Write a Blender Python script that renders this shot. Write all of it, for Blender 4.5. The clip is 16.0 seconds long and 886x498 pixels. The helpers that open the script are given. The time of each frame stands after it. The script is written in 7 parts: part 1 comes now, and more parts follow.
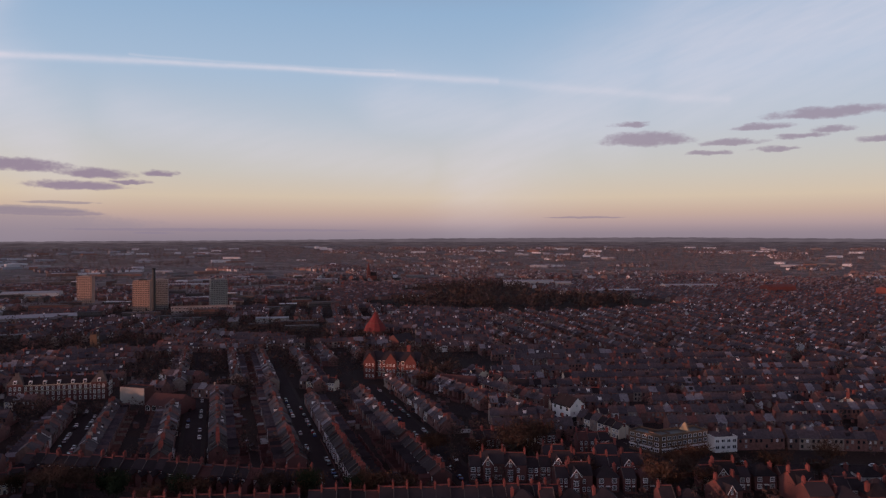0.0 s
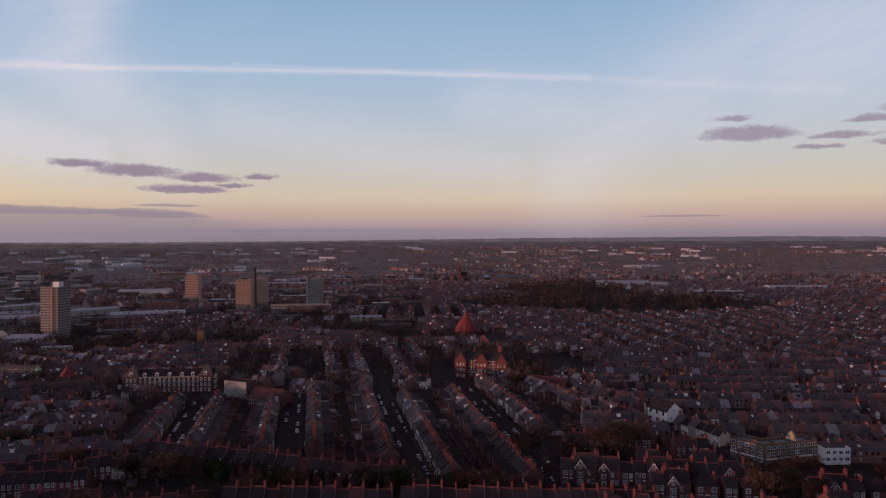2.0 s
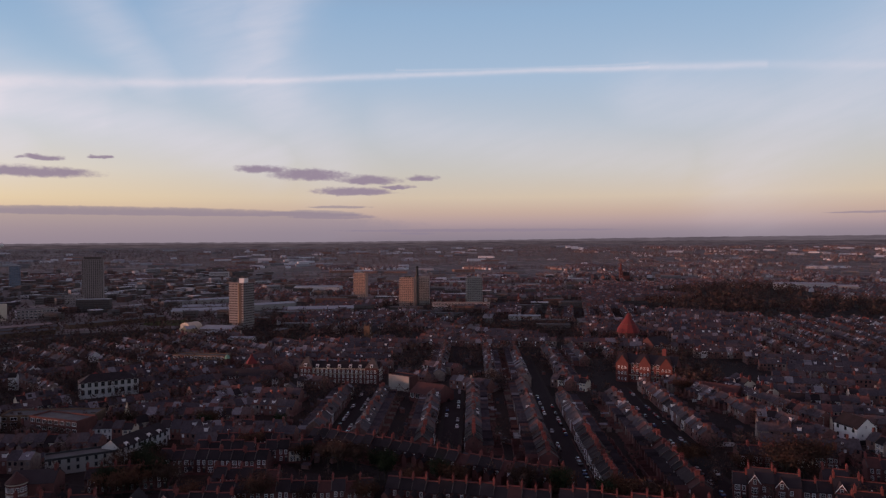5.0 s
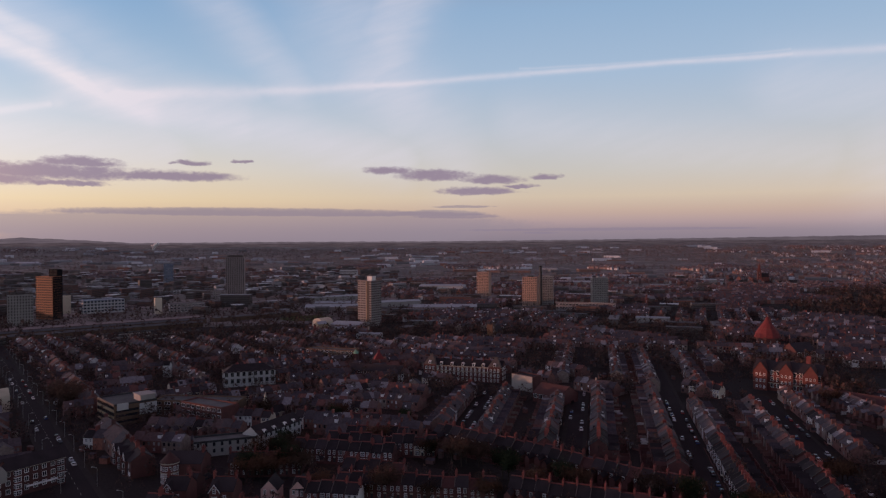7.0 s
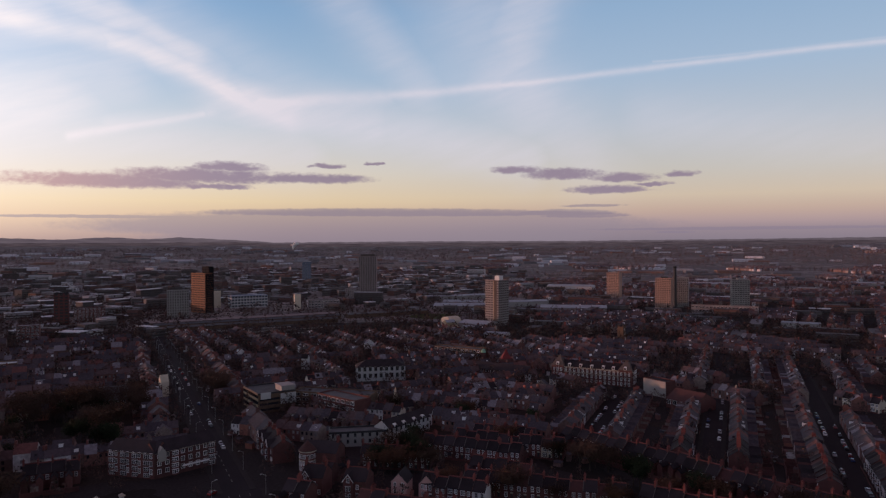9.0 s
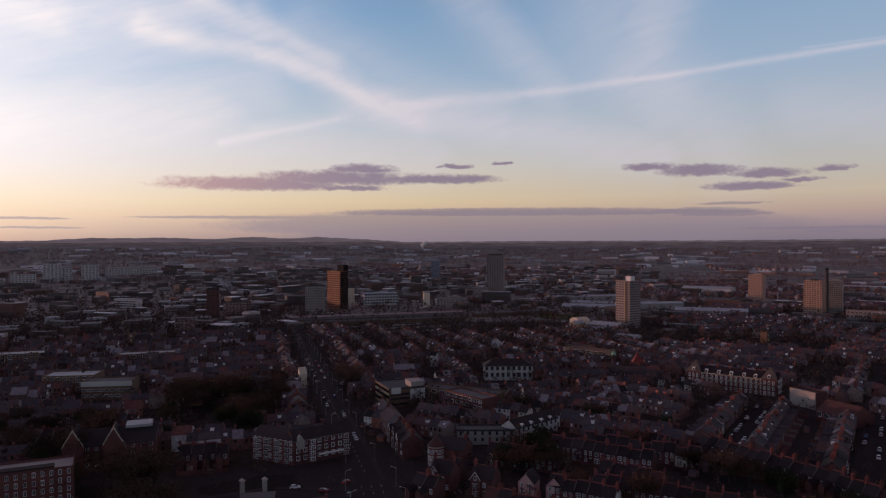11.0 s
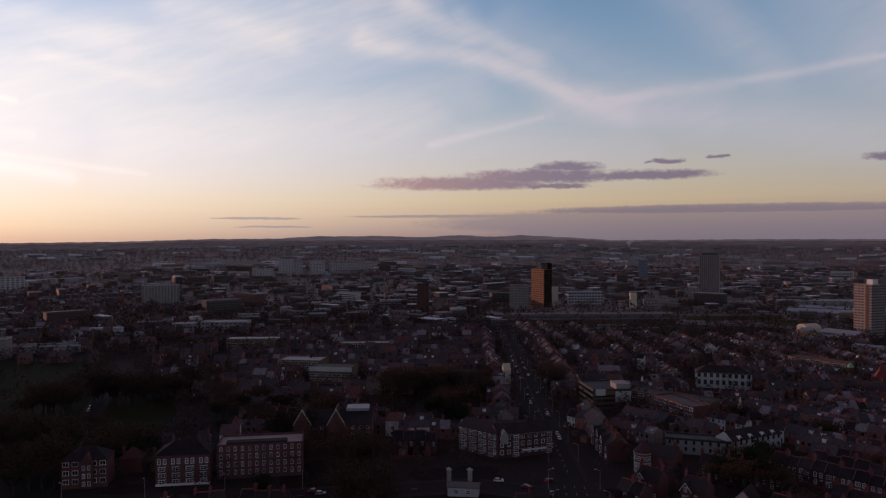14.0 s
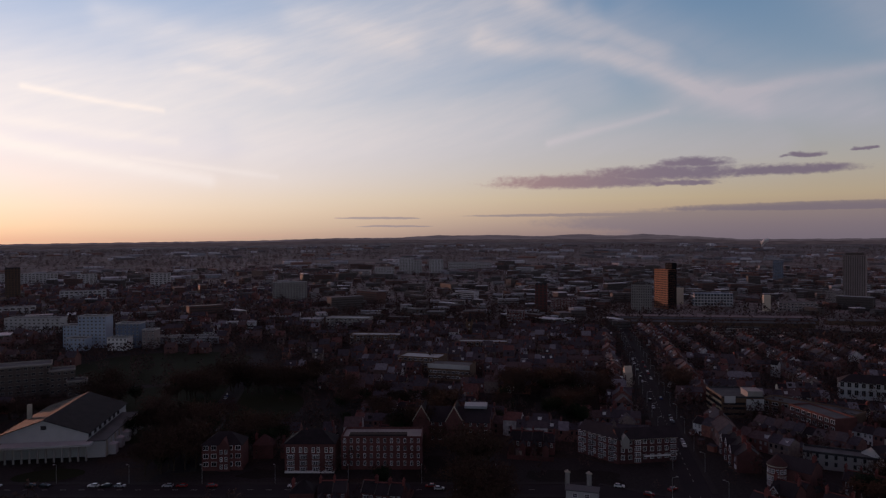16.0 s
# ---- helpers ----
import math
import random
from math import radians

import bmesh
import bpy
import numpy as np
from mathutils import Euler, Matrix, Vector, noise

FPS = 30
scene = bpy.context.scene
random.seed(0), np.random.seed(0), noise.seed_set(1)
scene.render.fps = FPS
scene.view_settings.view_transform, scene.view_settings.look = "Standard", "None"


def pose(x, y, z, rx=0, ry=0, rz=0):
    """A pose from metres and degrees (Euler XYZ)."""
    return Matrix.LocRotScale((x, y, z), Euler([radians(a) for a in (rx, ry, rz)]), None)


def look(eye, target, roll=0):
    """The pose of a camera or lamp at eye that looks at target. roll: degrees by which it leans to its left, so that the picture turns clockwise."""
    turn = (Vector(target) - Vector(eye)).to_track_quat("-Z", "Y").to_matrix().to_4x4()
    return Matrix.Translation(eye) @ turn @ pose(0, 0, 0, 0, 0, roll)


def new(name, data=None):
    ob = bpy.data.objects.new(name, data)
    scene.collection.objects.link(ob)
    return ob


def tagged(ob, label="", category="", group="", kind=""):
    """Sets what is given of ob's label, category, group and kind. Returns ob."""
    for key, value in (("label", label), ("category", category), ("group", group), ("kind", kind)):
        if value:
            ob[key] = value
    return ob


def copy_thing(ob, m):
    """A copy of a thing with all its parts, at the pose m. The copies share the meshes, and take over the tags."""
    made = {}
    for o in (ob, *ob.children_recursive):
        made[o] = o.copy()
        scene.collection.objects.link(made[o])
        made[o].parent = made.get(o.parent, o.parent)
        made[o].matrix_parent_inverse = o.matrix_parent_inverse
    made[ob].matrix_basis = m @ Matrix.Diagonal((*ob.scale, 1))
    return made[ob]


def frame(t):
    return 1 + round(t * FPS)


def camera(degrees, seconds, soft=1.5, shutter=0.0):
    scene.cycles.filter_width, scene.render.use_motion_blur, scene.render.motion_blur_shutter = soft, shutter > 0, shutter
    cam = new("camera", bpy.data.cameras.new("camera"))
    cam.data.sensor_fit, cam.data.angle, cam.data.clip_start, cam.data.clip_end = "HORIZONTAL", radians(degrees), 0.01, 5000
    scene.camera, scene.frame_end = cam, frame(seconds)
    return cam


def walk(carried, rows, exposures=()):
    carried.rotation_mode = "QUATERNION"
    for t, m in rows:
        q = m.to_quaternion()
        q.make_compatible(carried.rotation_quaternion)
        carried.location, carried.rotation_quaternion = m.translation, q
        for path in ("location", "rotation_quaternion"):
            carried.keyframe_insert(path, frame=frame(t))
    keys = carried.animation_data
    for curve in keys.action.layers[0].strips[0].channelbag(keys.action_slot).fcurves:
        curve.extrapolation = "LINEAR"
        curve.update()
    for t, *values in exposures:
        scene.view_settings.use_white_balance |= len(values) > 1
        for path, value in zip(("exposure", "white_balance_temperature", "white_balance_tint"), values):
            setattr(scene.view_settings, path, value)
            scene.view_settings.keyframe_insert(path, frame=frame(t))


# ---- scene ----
cam = camera(64.5, 16.0, soft=1.3)
EYE = (0.0, 0.0, 100.0)
PATH = (
    (0.0, 0.000, -0.630, -0.036),
    (0.5, 0.276, -0.630, -0.005),
    (1.0, 2.721, -0.642, 0.036),
    (1.5, 5.135, -0.641, 0.101),
    (2.0, 7.384, -0.633, 0.136),
    (2.5, 9.549, -0.630, 0.196),
    (3.0, 11.748, -0.648, 0.219),
    (5.5, 22.668, -0.649, 0.264),
    (6.0, 25.272, -0.656, 0.274),
    (6.5, 27.864, -0.659, 0.254),
    (7.0, 30.301, -0.667, 0.261),
    (7.5, 32.910, -0.674, 0.274),
    (8.0, 35.531, -0.684, 0.251),
    (8.5, 38.130, -0.665, 0.244),
    (9.0, 40.675, -0.656, 0.245),
    (11.5, 53.771, -0.668, 0.193),
    (12.0, 56.532, -0.682, 0.173),
    (12.5, 59.294, -0.698, 0.170),
    (13.0, 62.070, -0.704, 0.151),
    (13.5, 64.823, -0.738, 0.162),
    (14.0, 67.586, -0.758, 0.156),
    (14.5, 70.355, -0.775, 0.143),
    (15.0, 73.098, -0.796, 0.157),
    (15.5, 75.827, -0.803, 0.195),
    (16.0, 77.187, -0.809, 0.175),
)
walk(cam, [(t, pose(*EYE, 90 + tilt, lean, turn)) for t, turn, tilt, lean in PATH],
     [(t, stops, kelvin, 11.5) for t, stops, kelvin in ((0.0, 0.0, 6500.0), (6.0, 0.0, 6470.0), (9.0, -0.05, 6450.0), (11.5, -0.27, 6420.0), (13.0, -0.42, 6390.0), (14.5, -0.6, 6350.0), (16.0, -0.76, 6340.0))])

# ---- sky and sun ----
SUN_AZ, SUN_EL = 121.0, 1.7      # degrees: azimuth counted anticlockwise from +y, height
world = bpy.data.worlds.new("dusk_sky")
scene.world = world
world.use_nodes = True
wt = world.node_tree
wt.nodes.clear()


def wire(tree, socket, value):
    if isinstance(value, bpy.types.NodeSocket):
        tree.links.new(value, socket)
    else:
        socket.default_value = value


def wmath(op, a, b=None, c=None, clamp=False):
    n = wt.nodes.new("ShaderNodeMath")
    n.operation, n.use_clamp = op, clamp
    for s, v in zip(n.inputs, (a, b, c)):
        if v is not None:
            wire(wt, s, v)
    return n.outputs[0]


def wvec(op, a, b=None, scale=None):
    n = wt.nodes.new("ShaderNodeVectorMath")
    n.operation = op
    wire(wt, n.inputs[0], a)
    if b is not None:
        wire(wt, n.inputs[1], b)
    if scale is not None:
        wire(wt, n.inputs["Scale"], scale)
    return n.outputs["Value"] if op in ("DOT_PRODUCT", "LENGTH") else n.outputs["Vector"]


def wcomb(x, y, z=0.0):
    n = wt.nodes.new("ShaderNodeCombineXYZ")
    for s, v in zip(n.inputs, (x, y, z)):
        wire(wt, s, v)
    return n.outputs[0]


def wnoise(vector, scale, detail=4.0, rough=0.55):
    n = wt.nodes.new("ShaderNodeTexNoise")
    wire(wt, n.inputs["Vector"], vector)
    n.inputs["Scale"].default_value, n.inputs["Detail"].default_value, n.inputs["Roughness"].default_value = scale, detail, rough
    return n.outputs["Fac"]


def wsmooth(x, lo, hi):
    n = wt.nodes.new("ShaderNodeMapRange")
    n.interpolation_type = "SMOOTHSTEP"
    wire(wt, n.inputs["Value"], x)
    n.inputs["From Min"].default_value, n.inputs["From Max"].default_value = lo, hi
    return n.outputs[0]


def wmix(fac, a, b):
    n = wt.nodes.new("ShaderNodeMix")
    n.data_type = "RGBA"
    wire(wt, n.inputs["Factor"], fac)
    wire(wt, n.inputs["A"], a)
    wire(wt, n.inputs["B"], b)
    return n.outputs["Result"]


def lin(r, g, b):
    """8-bit display colour to linear."""
    return tuple((v / 255 / 12.92 if v < 10 else ((v / 255 + 0.055) / 1.055) ** 2.4) for v in (r, g, b)) + (1.0,)


def wramp(el, stops):
    n = wt.nodes.new("ShaderNodeValToRGB")
    wire(wt, n.inputs[0], wmath("DIVIDE", el, 90.0, clamp=True))
    r = n.color_ramp
    while len(r.elements) < len(stops):
        r.elements.new(0.5)
    for e, (deg, c) in zip(r.elements, stops):
        e.position, e.color = deg / 90.0, lin(*c)
    return n.outputs[0]


coord = wt.nodes.new("ShaderNodeTexCoord")
split = wt.nodes.new("ShaderNodeSeparateXYZ")
wt.links.new(coord.outputs["Generated"], split.inputs[0])
dx, dy, dz = split.outputs
AZ = wmath("MULTIPLY", wmath("ARCTAN2", wmath("MULTIPLY", dx, -1.0), dy), 180 / math.pi)
EL = wmath("MULTIPLY", wmath("ARCSINE", dz), 180 / math.pi)
away = wmath("SUBTRACT", 180.0, wmath("ABSOLUTE", wmath("SUBTRACT", wmath("ABSOLUTE", wmath("SUBTRACT", AZ, SUN_AZ)), 180.0)))
# clear-air colours by height above the horizon, opposite the sunset, beside it and at it
ramp_far = wramp(EL, ((0, (143, 132, 145)), (0.8, (155, 141, 152)), (1.5, (184, 161, 163)), (2.3, (203, 177, 164)), (3.5, (217, 199, 178)), (5.5, (207, 202, 194)),
                      (9, (191, 201, 213)), (13, (172, 195, 220)), (18, (152, 183, 215)), (24, (134, 148, 180)), (45, (124, 94, 112)), (90, (94, 64, 78))))
ramp_mid = wramp(EL, ((0, (158, 138, 146)), (1, (188, 162, 158)), (2, (222, 192, 166)), (3.2, (238, 214, 176)), (5.5, (230, 220, 206)),
                      (9, (202, 212, 222)), (13, (168, 194, 220)), (18, (138, 175, 212)), (24, (130, 146, 180)), (45, (124, 94, 112)), (90, (94, 64, 78))))
ramp_sun = wramp(EL, ((0, (213, 177, 152)), (1, (234, 206, 174)), (2.5, (243, 221, 197)), (4.5, (242, 227, 220)), (7, (228, 222, 231)),
                      (10, (215, 216, 226)), (14, (182, 196, 220)), (19, (160, 182, 214)), (24, (134, 148, 180)), (45, (124, 94, 112)), (90, (94, 64, 78))))
air = wmix(wsmooth(away, 100.0, 60.0), ramp_far, ramp_mid)
air = wmix(wsmooth(away, 72.0, 12.0), air, ramp_sun)
glow = wmath("ADD", 1.0, wmath("MULTIPLY", wsmooth(away, 73.0, 4.0), 0.86))   # the brightness of the sunset
clear = wt.nodes.new("ShaderNodeTexSky")
clear.sky_type, clear.sun_disc = "NISHITA", False
clear.sun_elevation, clear.sun_rotation = radians(SUN_EL), radians(-SUN_AZ)
air = wmix(0.9, wvec("SCALE", clear.outputs[0], scale=0.12), air)

# thin high cloud: broad veils and old vapour trails, drawn as lines of degrees (azimuth, height)
P0 = wcomb(AZ, EL)
warp = wnoise(wcomb(wmath("MULTIPLY", AZ, 0.10), wmath("MULTIPLY", EL, 0.22)), 1.0, 3.0)
warp2 = wnoise(wcomb(wmath("MULTIPLY", AZ, 0.10), wmath("MULTIPLY", EL, 0.22), 7.3), 1.0, 3.0)
PW = wvec("ADD", P0, wcomb(wmath("MULTIPLY", wmath("SUBTRACT", warp, 0.5), 4.0), wmath("MULTIPLY", wmath("SUBTRACT", warp2, 0.5), 1.5)))
PS = wvec("ADD", P0, wcomb(0.0, wmath("MULTIPLY", wmath("SUBTRACT", warp2, 0.5), 0.5)))


def line(p, a0, e0, a1, e1, width, strength):
    a, d = Vector((a0, e0, 0)), Vector((a1 - a0, e1 - e0, 0))
    rel = wvec("SUBTRACT", p, tuple(a))
    along = wmath("MULTIPLY", wvec("DOT_PRODUCT", rel, tuple(d)), 1 / d.length_squared, clamp=True)
    off = wvec("LENGTH", wvec("SUBTRACT", rel, wvec("SCALE", tuple(d), scale=along)))
    q = wmath("DIVIDE", off, width)
    return wmath("MULTIPLY", wmath("EXPONENT", wmath("MULTIPLY", wmath("MULTIPLY", q, q), -1.0)), strength)


def most(*masks):
    out = masks[0]
    for m in masks[1:]:
        out = wmath("MAXIMUM", out, m)
    return out


trail = most(line(PS, 36, 12.45, 23.2, 13.28, 0.24, 0.6), line(PS, 23.2, 13.28, 12.8, 13.47, 0.2, 0.66), line(PS, 12.8, 13.47, 3.9, 13.3, 0.19, 0.7),
             line(PS, 3.9, 13.3, -4.4, 12.73, 0.26, 0.5), line(PS, -4.4, 12.73, -22, 10.64, 0.3, 0.22), line(PS, 24, 13.65, 4, 13.62, 0.1, 0.3),
             line(PS, 55, 10.9, 45, 11.64, 0.45, 0.5), line(PS, 45, 11.64, 36, 12.45, 0.32, 0.6))
wisps = most(line(PW, 74, 15.9, 65.8, 14.5, 0.8, 0.6), line(PW, 65.8, 14.5, 60.4, 12.9, 0.8, 0.75), line(PW, 60.4, 12.9, 56.4, 10.8, 0.75, 0.8),
             line(PW, 56.4, 10.8, 53.0, 9.4, 1.2, 0.6), line(PW, 70.7, 18.5, 64.5, 16.2, 0.9, 0.5), line(PW, 66, 17.4, 60.2, 14.0, 1.0, 0.5),
             line(PS, 68.6, 7.6, 59.5, 9.75, 0.3, 0.75), line(PS, 66, 8.5, 59, 9.85, 0.5, 0.35), line(PS, 108, 10.6, 98.9, 9.65, 0.22, 0.6), line(PS, 112, 7.2, 95.6, 4.6, 0.55, 0.9), line(PS, 101, 6.1, 90.5, 5.0, 0.24, 0.55),
             line(PS, 112, 8.6, 98, 7.4, 0.4, 0.4), line(PS, 97.5, 13.1, 89.5, 11.8, 0.5, 0.2), line(PW, 103, 16.0, 92, 14.6, 1.2, 0.3), line(PW, 89, 17.5, 80, 15.5, 1.2, 0.3))
veils = most(line(PW, 39, 22, 37, 15.5, 4.6, 0.42), line(PW, 33, 22, 35.5, 14.0, 3.0, 0.68), line(PW, 36.0, 14.0, 33.5, 11.0, 3.2, 0.65), line(PW, 33.5, 11.0, 29, 6.5, 3.0, 0.45), line(PW, 50, 20, 42, 12, 2.0, 0.45), line(PW, 58, 11.2, 46, 9.2, 2.0, 0.85), line(PW, 46, 9.2, 34, 6.6, 2.0, 0.65),
             line(PW, -3, 5.8, -20.5, 17.8, 4.0, 0.5), line(PW, -20, 14, -36, 17, 5.5, 0.65), line(PW, 72, 18, 98, 11, 5.0, 0.8), line(PW, 98, 10, 122, 9, 5.0, 0.85), line(PW, 80, 10.5, 66, 12.2, 2.6, 0.5),
             line(PW, 70, 9.5, 92, 8.0, 3.4, 0.85), line(PW, 71, 17.6, 58, 12.6, 1.7, 0.55), line(PW, 62, 17, 50, 10.5, 1.8, 0.3), line(PW, 24, 9.0, 2, 6.0, 2.2, 0.35), line(PW, 52, 7.0, 70, 7.5, 2.0, 0.55), line(PW, 4, 11, -14, 8.5, 2.6, 0.4))
slant = wmath("ADD", EL, wmath("MULTIPLY", AZ, 0.32))
fibre = wnoise(wcomb(wmath("MULTIPLY", AZ, 0.20), wmath("MULTIPLY", slant, 1.1), 3.0), 1.0, 5.0, 0.6)
puff = wnoise(wcomb(wmath("MULTIPLY", AZ, 0.9), wmath("MULTIPLY", EL, 1.6), 9.0), 1.0, 5.0, 0.6)
cirrus = wmath("ADD", wmath("MULTIPLY", trail, wmath("ADD", 0.55, wmath("MULTIPLY", puff, 0.7))),
               wmath("ADD", wmath("MULTIPLY", wisps, wmath("ADD", 0.5, wmath("MULTIPLY", fibre, 0.55))), wmath("MULTIPLY", veils, wmath("ADD", 0.4, wmath("MULTIPLY", fibre, 0.8)))))
cirrus = wmath("MULTIPLY", cirrus, 0.85, clamp=True)
veil_tint = wmix(wsmooth(away, 80.0, 15.0), lin(222, 217, 227), lin(250, 236, 226))
air = wmix(cirrus, air, veil_tint)

# low dark clouds: flat lens shapes with torn edges
tear = wnoise(wcomb(wmath("MULTIPLY", AZ, 0.75), wmath("MULTIPLY", EL, 1.9), 1.7), 1.0, 3.0, 0.5)
curl = wnoise(wcomb(wmath("MULTIPLY", AZ, 2.6), wmath("MULTIPLY", EL, 4.6), 5.1), 1.0, 4.0, 0.6)
tear = wmath("ADD", wmath("MULTIPLY", wmath("SUBTRACT", tear, 0.5), 1.1), wmath("MULTIPLY", wmath("SUBTRACT", curl, 0.5), 0.9))


RAG_A = wmath("ADD", AZ, wmath("MULTIPLY", wmath("SUBTRACT", wnoise(wcomb(wmath("MULTIPLY", AZ, 0.8), wmath("MULTIPLY", EL, 1.5), 2.2), 1.0, 4.0, 0.6), 0.5), 2.4))
RAG_E = wmath("ADD", EL, wmath("MULTIPLY", wmath("SUBTRACT", wnoise(wcomb(wmath("MULTIPLY", AZ, 0.8), wmath("MULTIPLY", EL, 1.5), 8.4), 1.0, 5.0, 0.6), 0.5), 0.55))
SMOOTH_E = wmath("ADD", EL, wmath("MULTIPLY", wmath("SUBTRACT", RAG_E, EL), 0.3))


def lens(a0, a1, e, half, height=RAG_E):
    """A low cloud: flatter below than above, with a ragged outline."""
    u = wmath("DIVIDE", wmath("SUBTRACT", RAG_A, (a0 + a1) / 2), abs(a1 - a0) / 2)
    v = wmath("DIVIDE", wmath("SUBTRACT", height, e), half)
    v = wmath("MAXIMUM", v, wmath("MULTIPLY", v, -1.5))
    body = wmath("SUBTRACT", 1.0, wmath("ADD", wmath("MULTIPLY", u, u), wmath("MULTIPLY", v, v)))
    return wmath("MAXIMUM", body, -4.0)


low = most(lens(37.2, 32, 5.65, 0.4), lens(34.5, 27.4, 5.25, 0.62), lens(28.8, 23.8, 4.9, 0.5), lens(30.8, 24.2, 4.0, 0.42), lens(23.6, 20.6, 5.1, 0.32), lens(25.5, 22.3, 4.4, 0.2),
           lens(-12.4, -19.8, 7.85, 0.72), lens(-13.3, -16.6, 9.05, 0.3), lens(-24.5, -33.5, 9.1, 0.5), lens(-22.3, -26.6, 8.4, 0.36), lens(-19.8, -24.8, 7.4, 0.33),
           lens(-27.6, -30.4, 7.95, 0.35), lens(-25, -29, 7.6, 0.25), lens(-19, -22.4, 6.68, 0.22), lens(-23.8, -27, 6.75, 0.26), lens(-30.2, -34, 7.05, 0.3),
           lens(73.8, 57, 4.45, 0.78), lens(67, 52, 4.95, 0.82), lens(60.5, 54.6, 5.75, 0.5), lens(57, 46, 4.95, 0.55), lens(62, 55.5, 4.25, 0.3), lens(51.6, 48.2, 6.03, 0.25), lens(47.2, 45.6, 6.25, 0.17))
low_mask = wsmooth(wmath("ADD", low, tear), -0.3, 0.85)
bank = most(lens(70, 22, 1.2, 1.45, SMOOTH_E), lens(64, 26, 0.4, 1.5, SMOOTH_E), lens(35, 26.5, 2.2, 0.35, SMOOTH_E), lens(86, 78.5, 1.7, 0.12, SMOOTH_E), lens(84.5, 78, 1.04, 0.1, SMOOTH_E), lens(76, 56, 1.88, 0.16, SMOOTH_E))
bank_mask = wmath("MULTIPLY", wsmooth(wmath("ADD", bank, wmath("MULTIPLY", tear, 0.3)), -0.12, 0.42), 0.62)
shelf = most(lens(61, 31, 2.28, 0.42, SMOOTH_E), lens(50, 27, 2.2, 0.3, SMOOTH_E), lens(33, 25.6, 2.0, 0.3, SMOOTH_E), lens(31.5, 26.0, 2.75, 0.14, SMOOTH_E), lens(30, 4, 0.85, 0.16, SMOOTH_E), lens(-8, -15, 1.9, 0.1, SMOOTH_E), lens(24, 21, 0.6, 0.12, SMOOTH_E))
shelf_mask = wmath("MULTIPLY", wsmooth(wmath("ADD", shelf, wmath("MULTIPLY", tear, 0.45)), -0.1, 0.5), 0.6)
# the clouds' sunward ends are flushed
cloud_tint = wmix(wsmooth(AZ, 56.0, 75.0), lin(146, 130, 149), lin(186, 150, 150))
air = wmix(bank_mask, air, lin(147, 136, 148))
air = wmix(shelf_mask, air, lin(139, 127, 144))
air = wmix(wmath("MULTIPLY", low_mask, wmath("ADD", 0.76, wmath("MULTIPLY", wsmooth(AZ, -14.0, 20.0), 0.16))), air, cloud_tint)
back = wt.nodes.new("ShaderNodeBackground")
wire(wt, back.inputs["Color"], air)
wire(wt, back.inputs["Strength"], glow)
out = wt.nodes.new("ShaderNodeOutputWorld")
wt.links.new(back.outputs[0], out.inputs[0])

sun = new("sun", bpy.data.lights.new("sun", "SUN"))
sun.data.energy, sun.data.angle, sun.data.color = 2.5, radians(0.6), (1.0, 0.43, 0.28)
sa, se = radians(SUN_AZ), radians(SUN_EL)
sun.matrix_world = look((0, 0, 0), (math.sin(sa) * math.cos(se), -math.cos(sa) * math.cos(se), -math.sin(se)))

# ---- materials ----
def surface(name, dark, light, rough=0.85, scale=0.35, metal=0.0, by_object=0.0, by_island=0.0, bump=0.0, spec=0.3, fine=4.0):
    """A mottled surface between two colours, at two sizes of grain; by_object and by_island vary its tone piece by piece."""
    m = bpy.data.materials.new(name)
    m.use_nodes = True
    t = m.node_tree
    n, b = t.nodes, t.nodes["Principled BSDF"]
    geo = n.new("ShaderNodeNewGeometry")
    coarse, grain = n.new("ShaderNodeTexNoise"), n.new("ShaderNodeTexNoise")
    for tex, s, d in ((coarse, scale, 4.0), (grain, fine, 3.0)):
        t.links.new(geo.outputs["Position"], tex.inputs["Vector"])
        tex.inputs["Scale"].default_value, tex.inputs["Detail"].default_value = s, d

    def calc(op, x, y, clamp=False):
        k = n.new("ShaderNodeMath")
        k.operation, k.use_clamp = op, clamp
        wire(t, k.inputs[0], x)
        wire(t, k.inputs[1], y)
        return k.outputs[0]
    f = calc("ADD", calc("MULTIPLY", coarse.outputs["Fac"], 1.1), calc("MULTIPLY", grain.outputs["Fac"], 0.6))
    f = calc("SUBTRACT", f, 0.35)
    if by_object:
        info = n.new("ShaderNodeObjectInfo")
        f = calc("ADD", f, calc("MULTIPLY", calc("SUBTRACT", info.outputs["Random"], 0.5), by_object))
    if by_island:
        f = calc("ADD", f, calc("MULTIPLY", calc("SUBTRACT", geo.outputs["Random Per Island"], 0.5), by_island))
    f = calc("ADD", f, 0.0, True)
    mix = n.new("ShaderNodeMix")
    mix.data_type = "RGBA"
    wire(t, mix.inputs["Factor"], f)
    mix.inputs["A"].default_value, mix.inputs["B"].default_value = (*dark, 1), (*light, 1)
    t.links.new(mix.outputs["Result"], b.inputs["Base Color"])
    b.inputs["Roughness"].default_value, b.inputs["Metallic"].default_value, b.inputs["Specular IOR Level"].default_value = rough, metal, spec
    if bump:
        k = n.new("ShaderNodeBump")
        k.inputs["Strength"].default_value, k.inputs["Distance"].default_value = bump, 0.05
        t.links.new(grain.outputs["Fac"], k.inputs["Height"])
        t.links.new(k.outputs[0], b.inputs["Normal"])
    return m


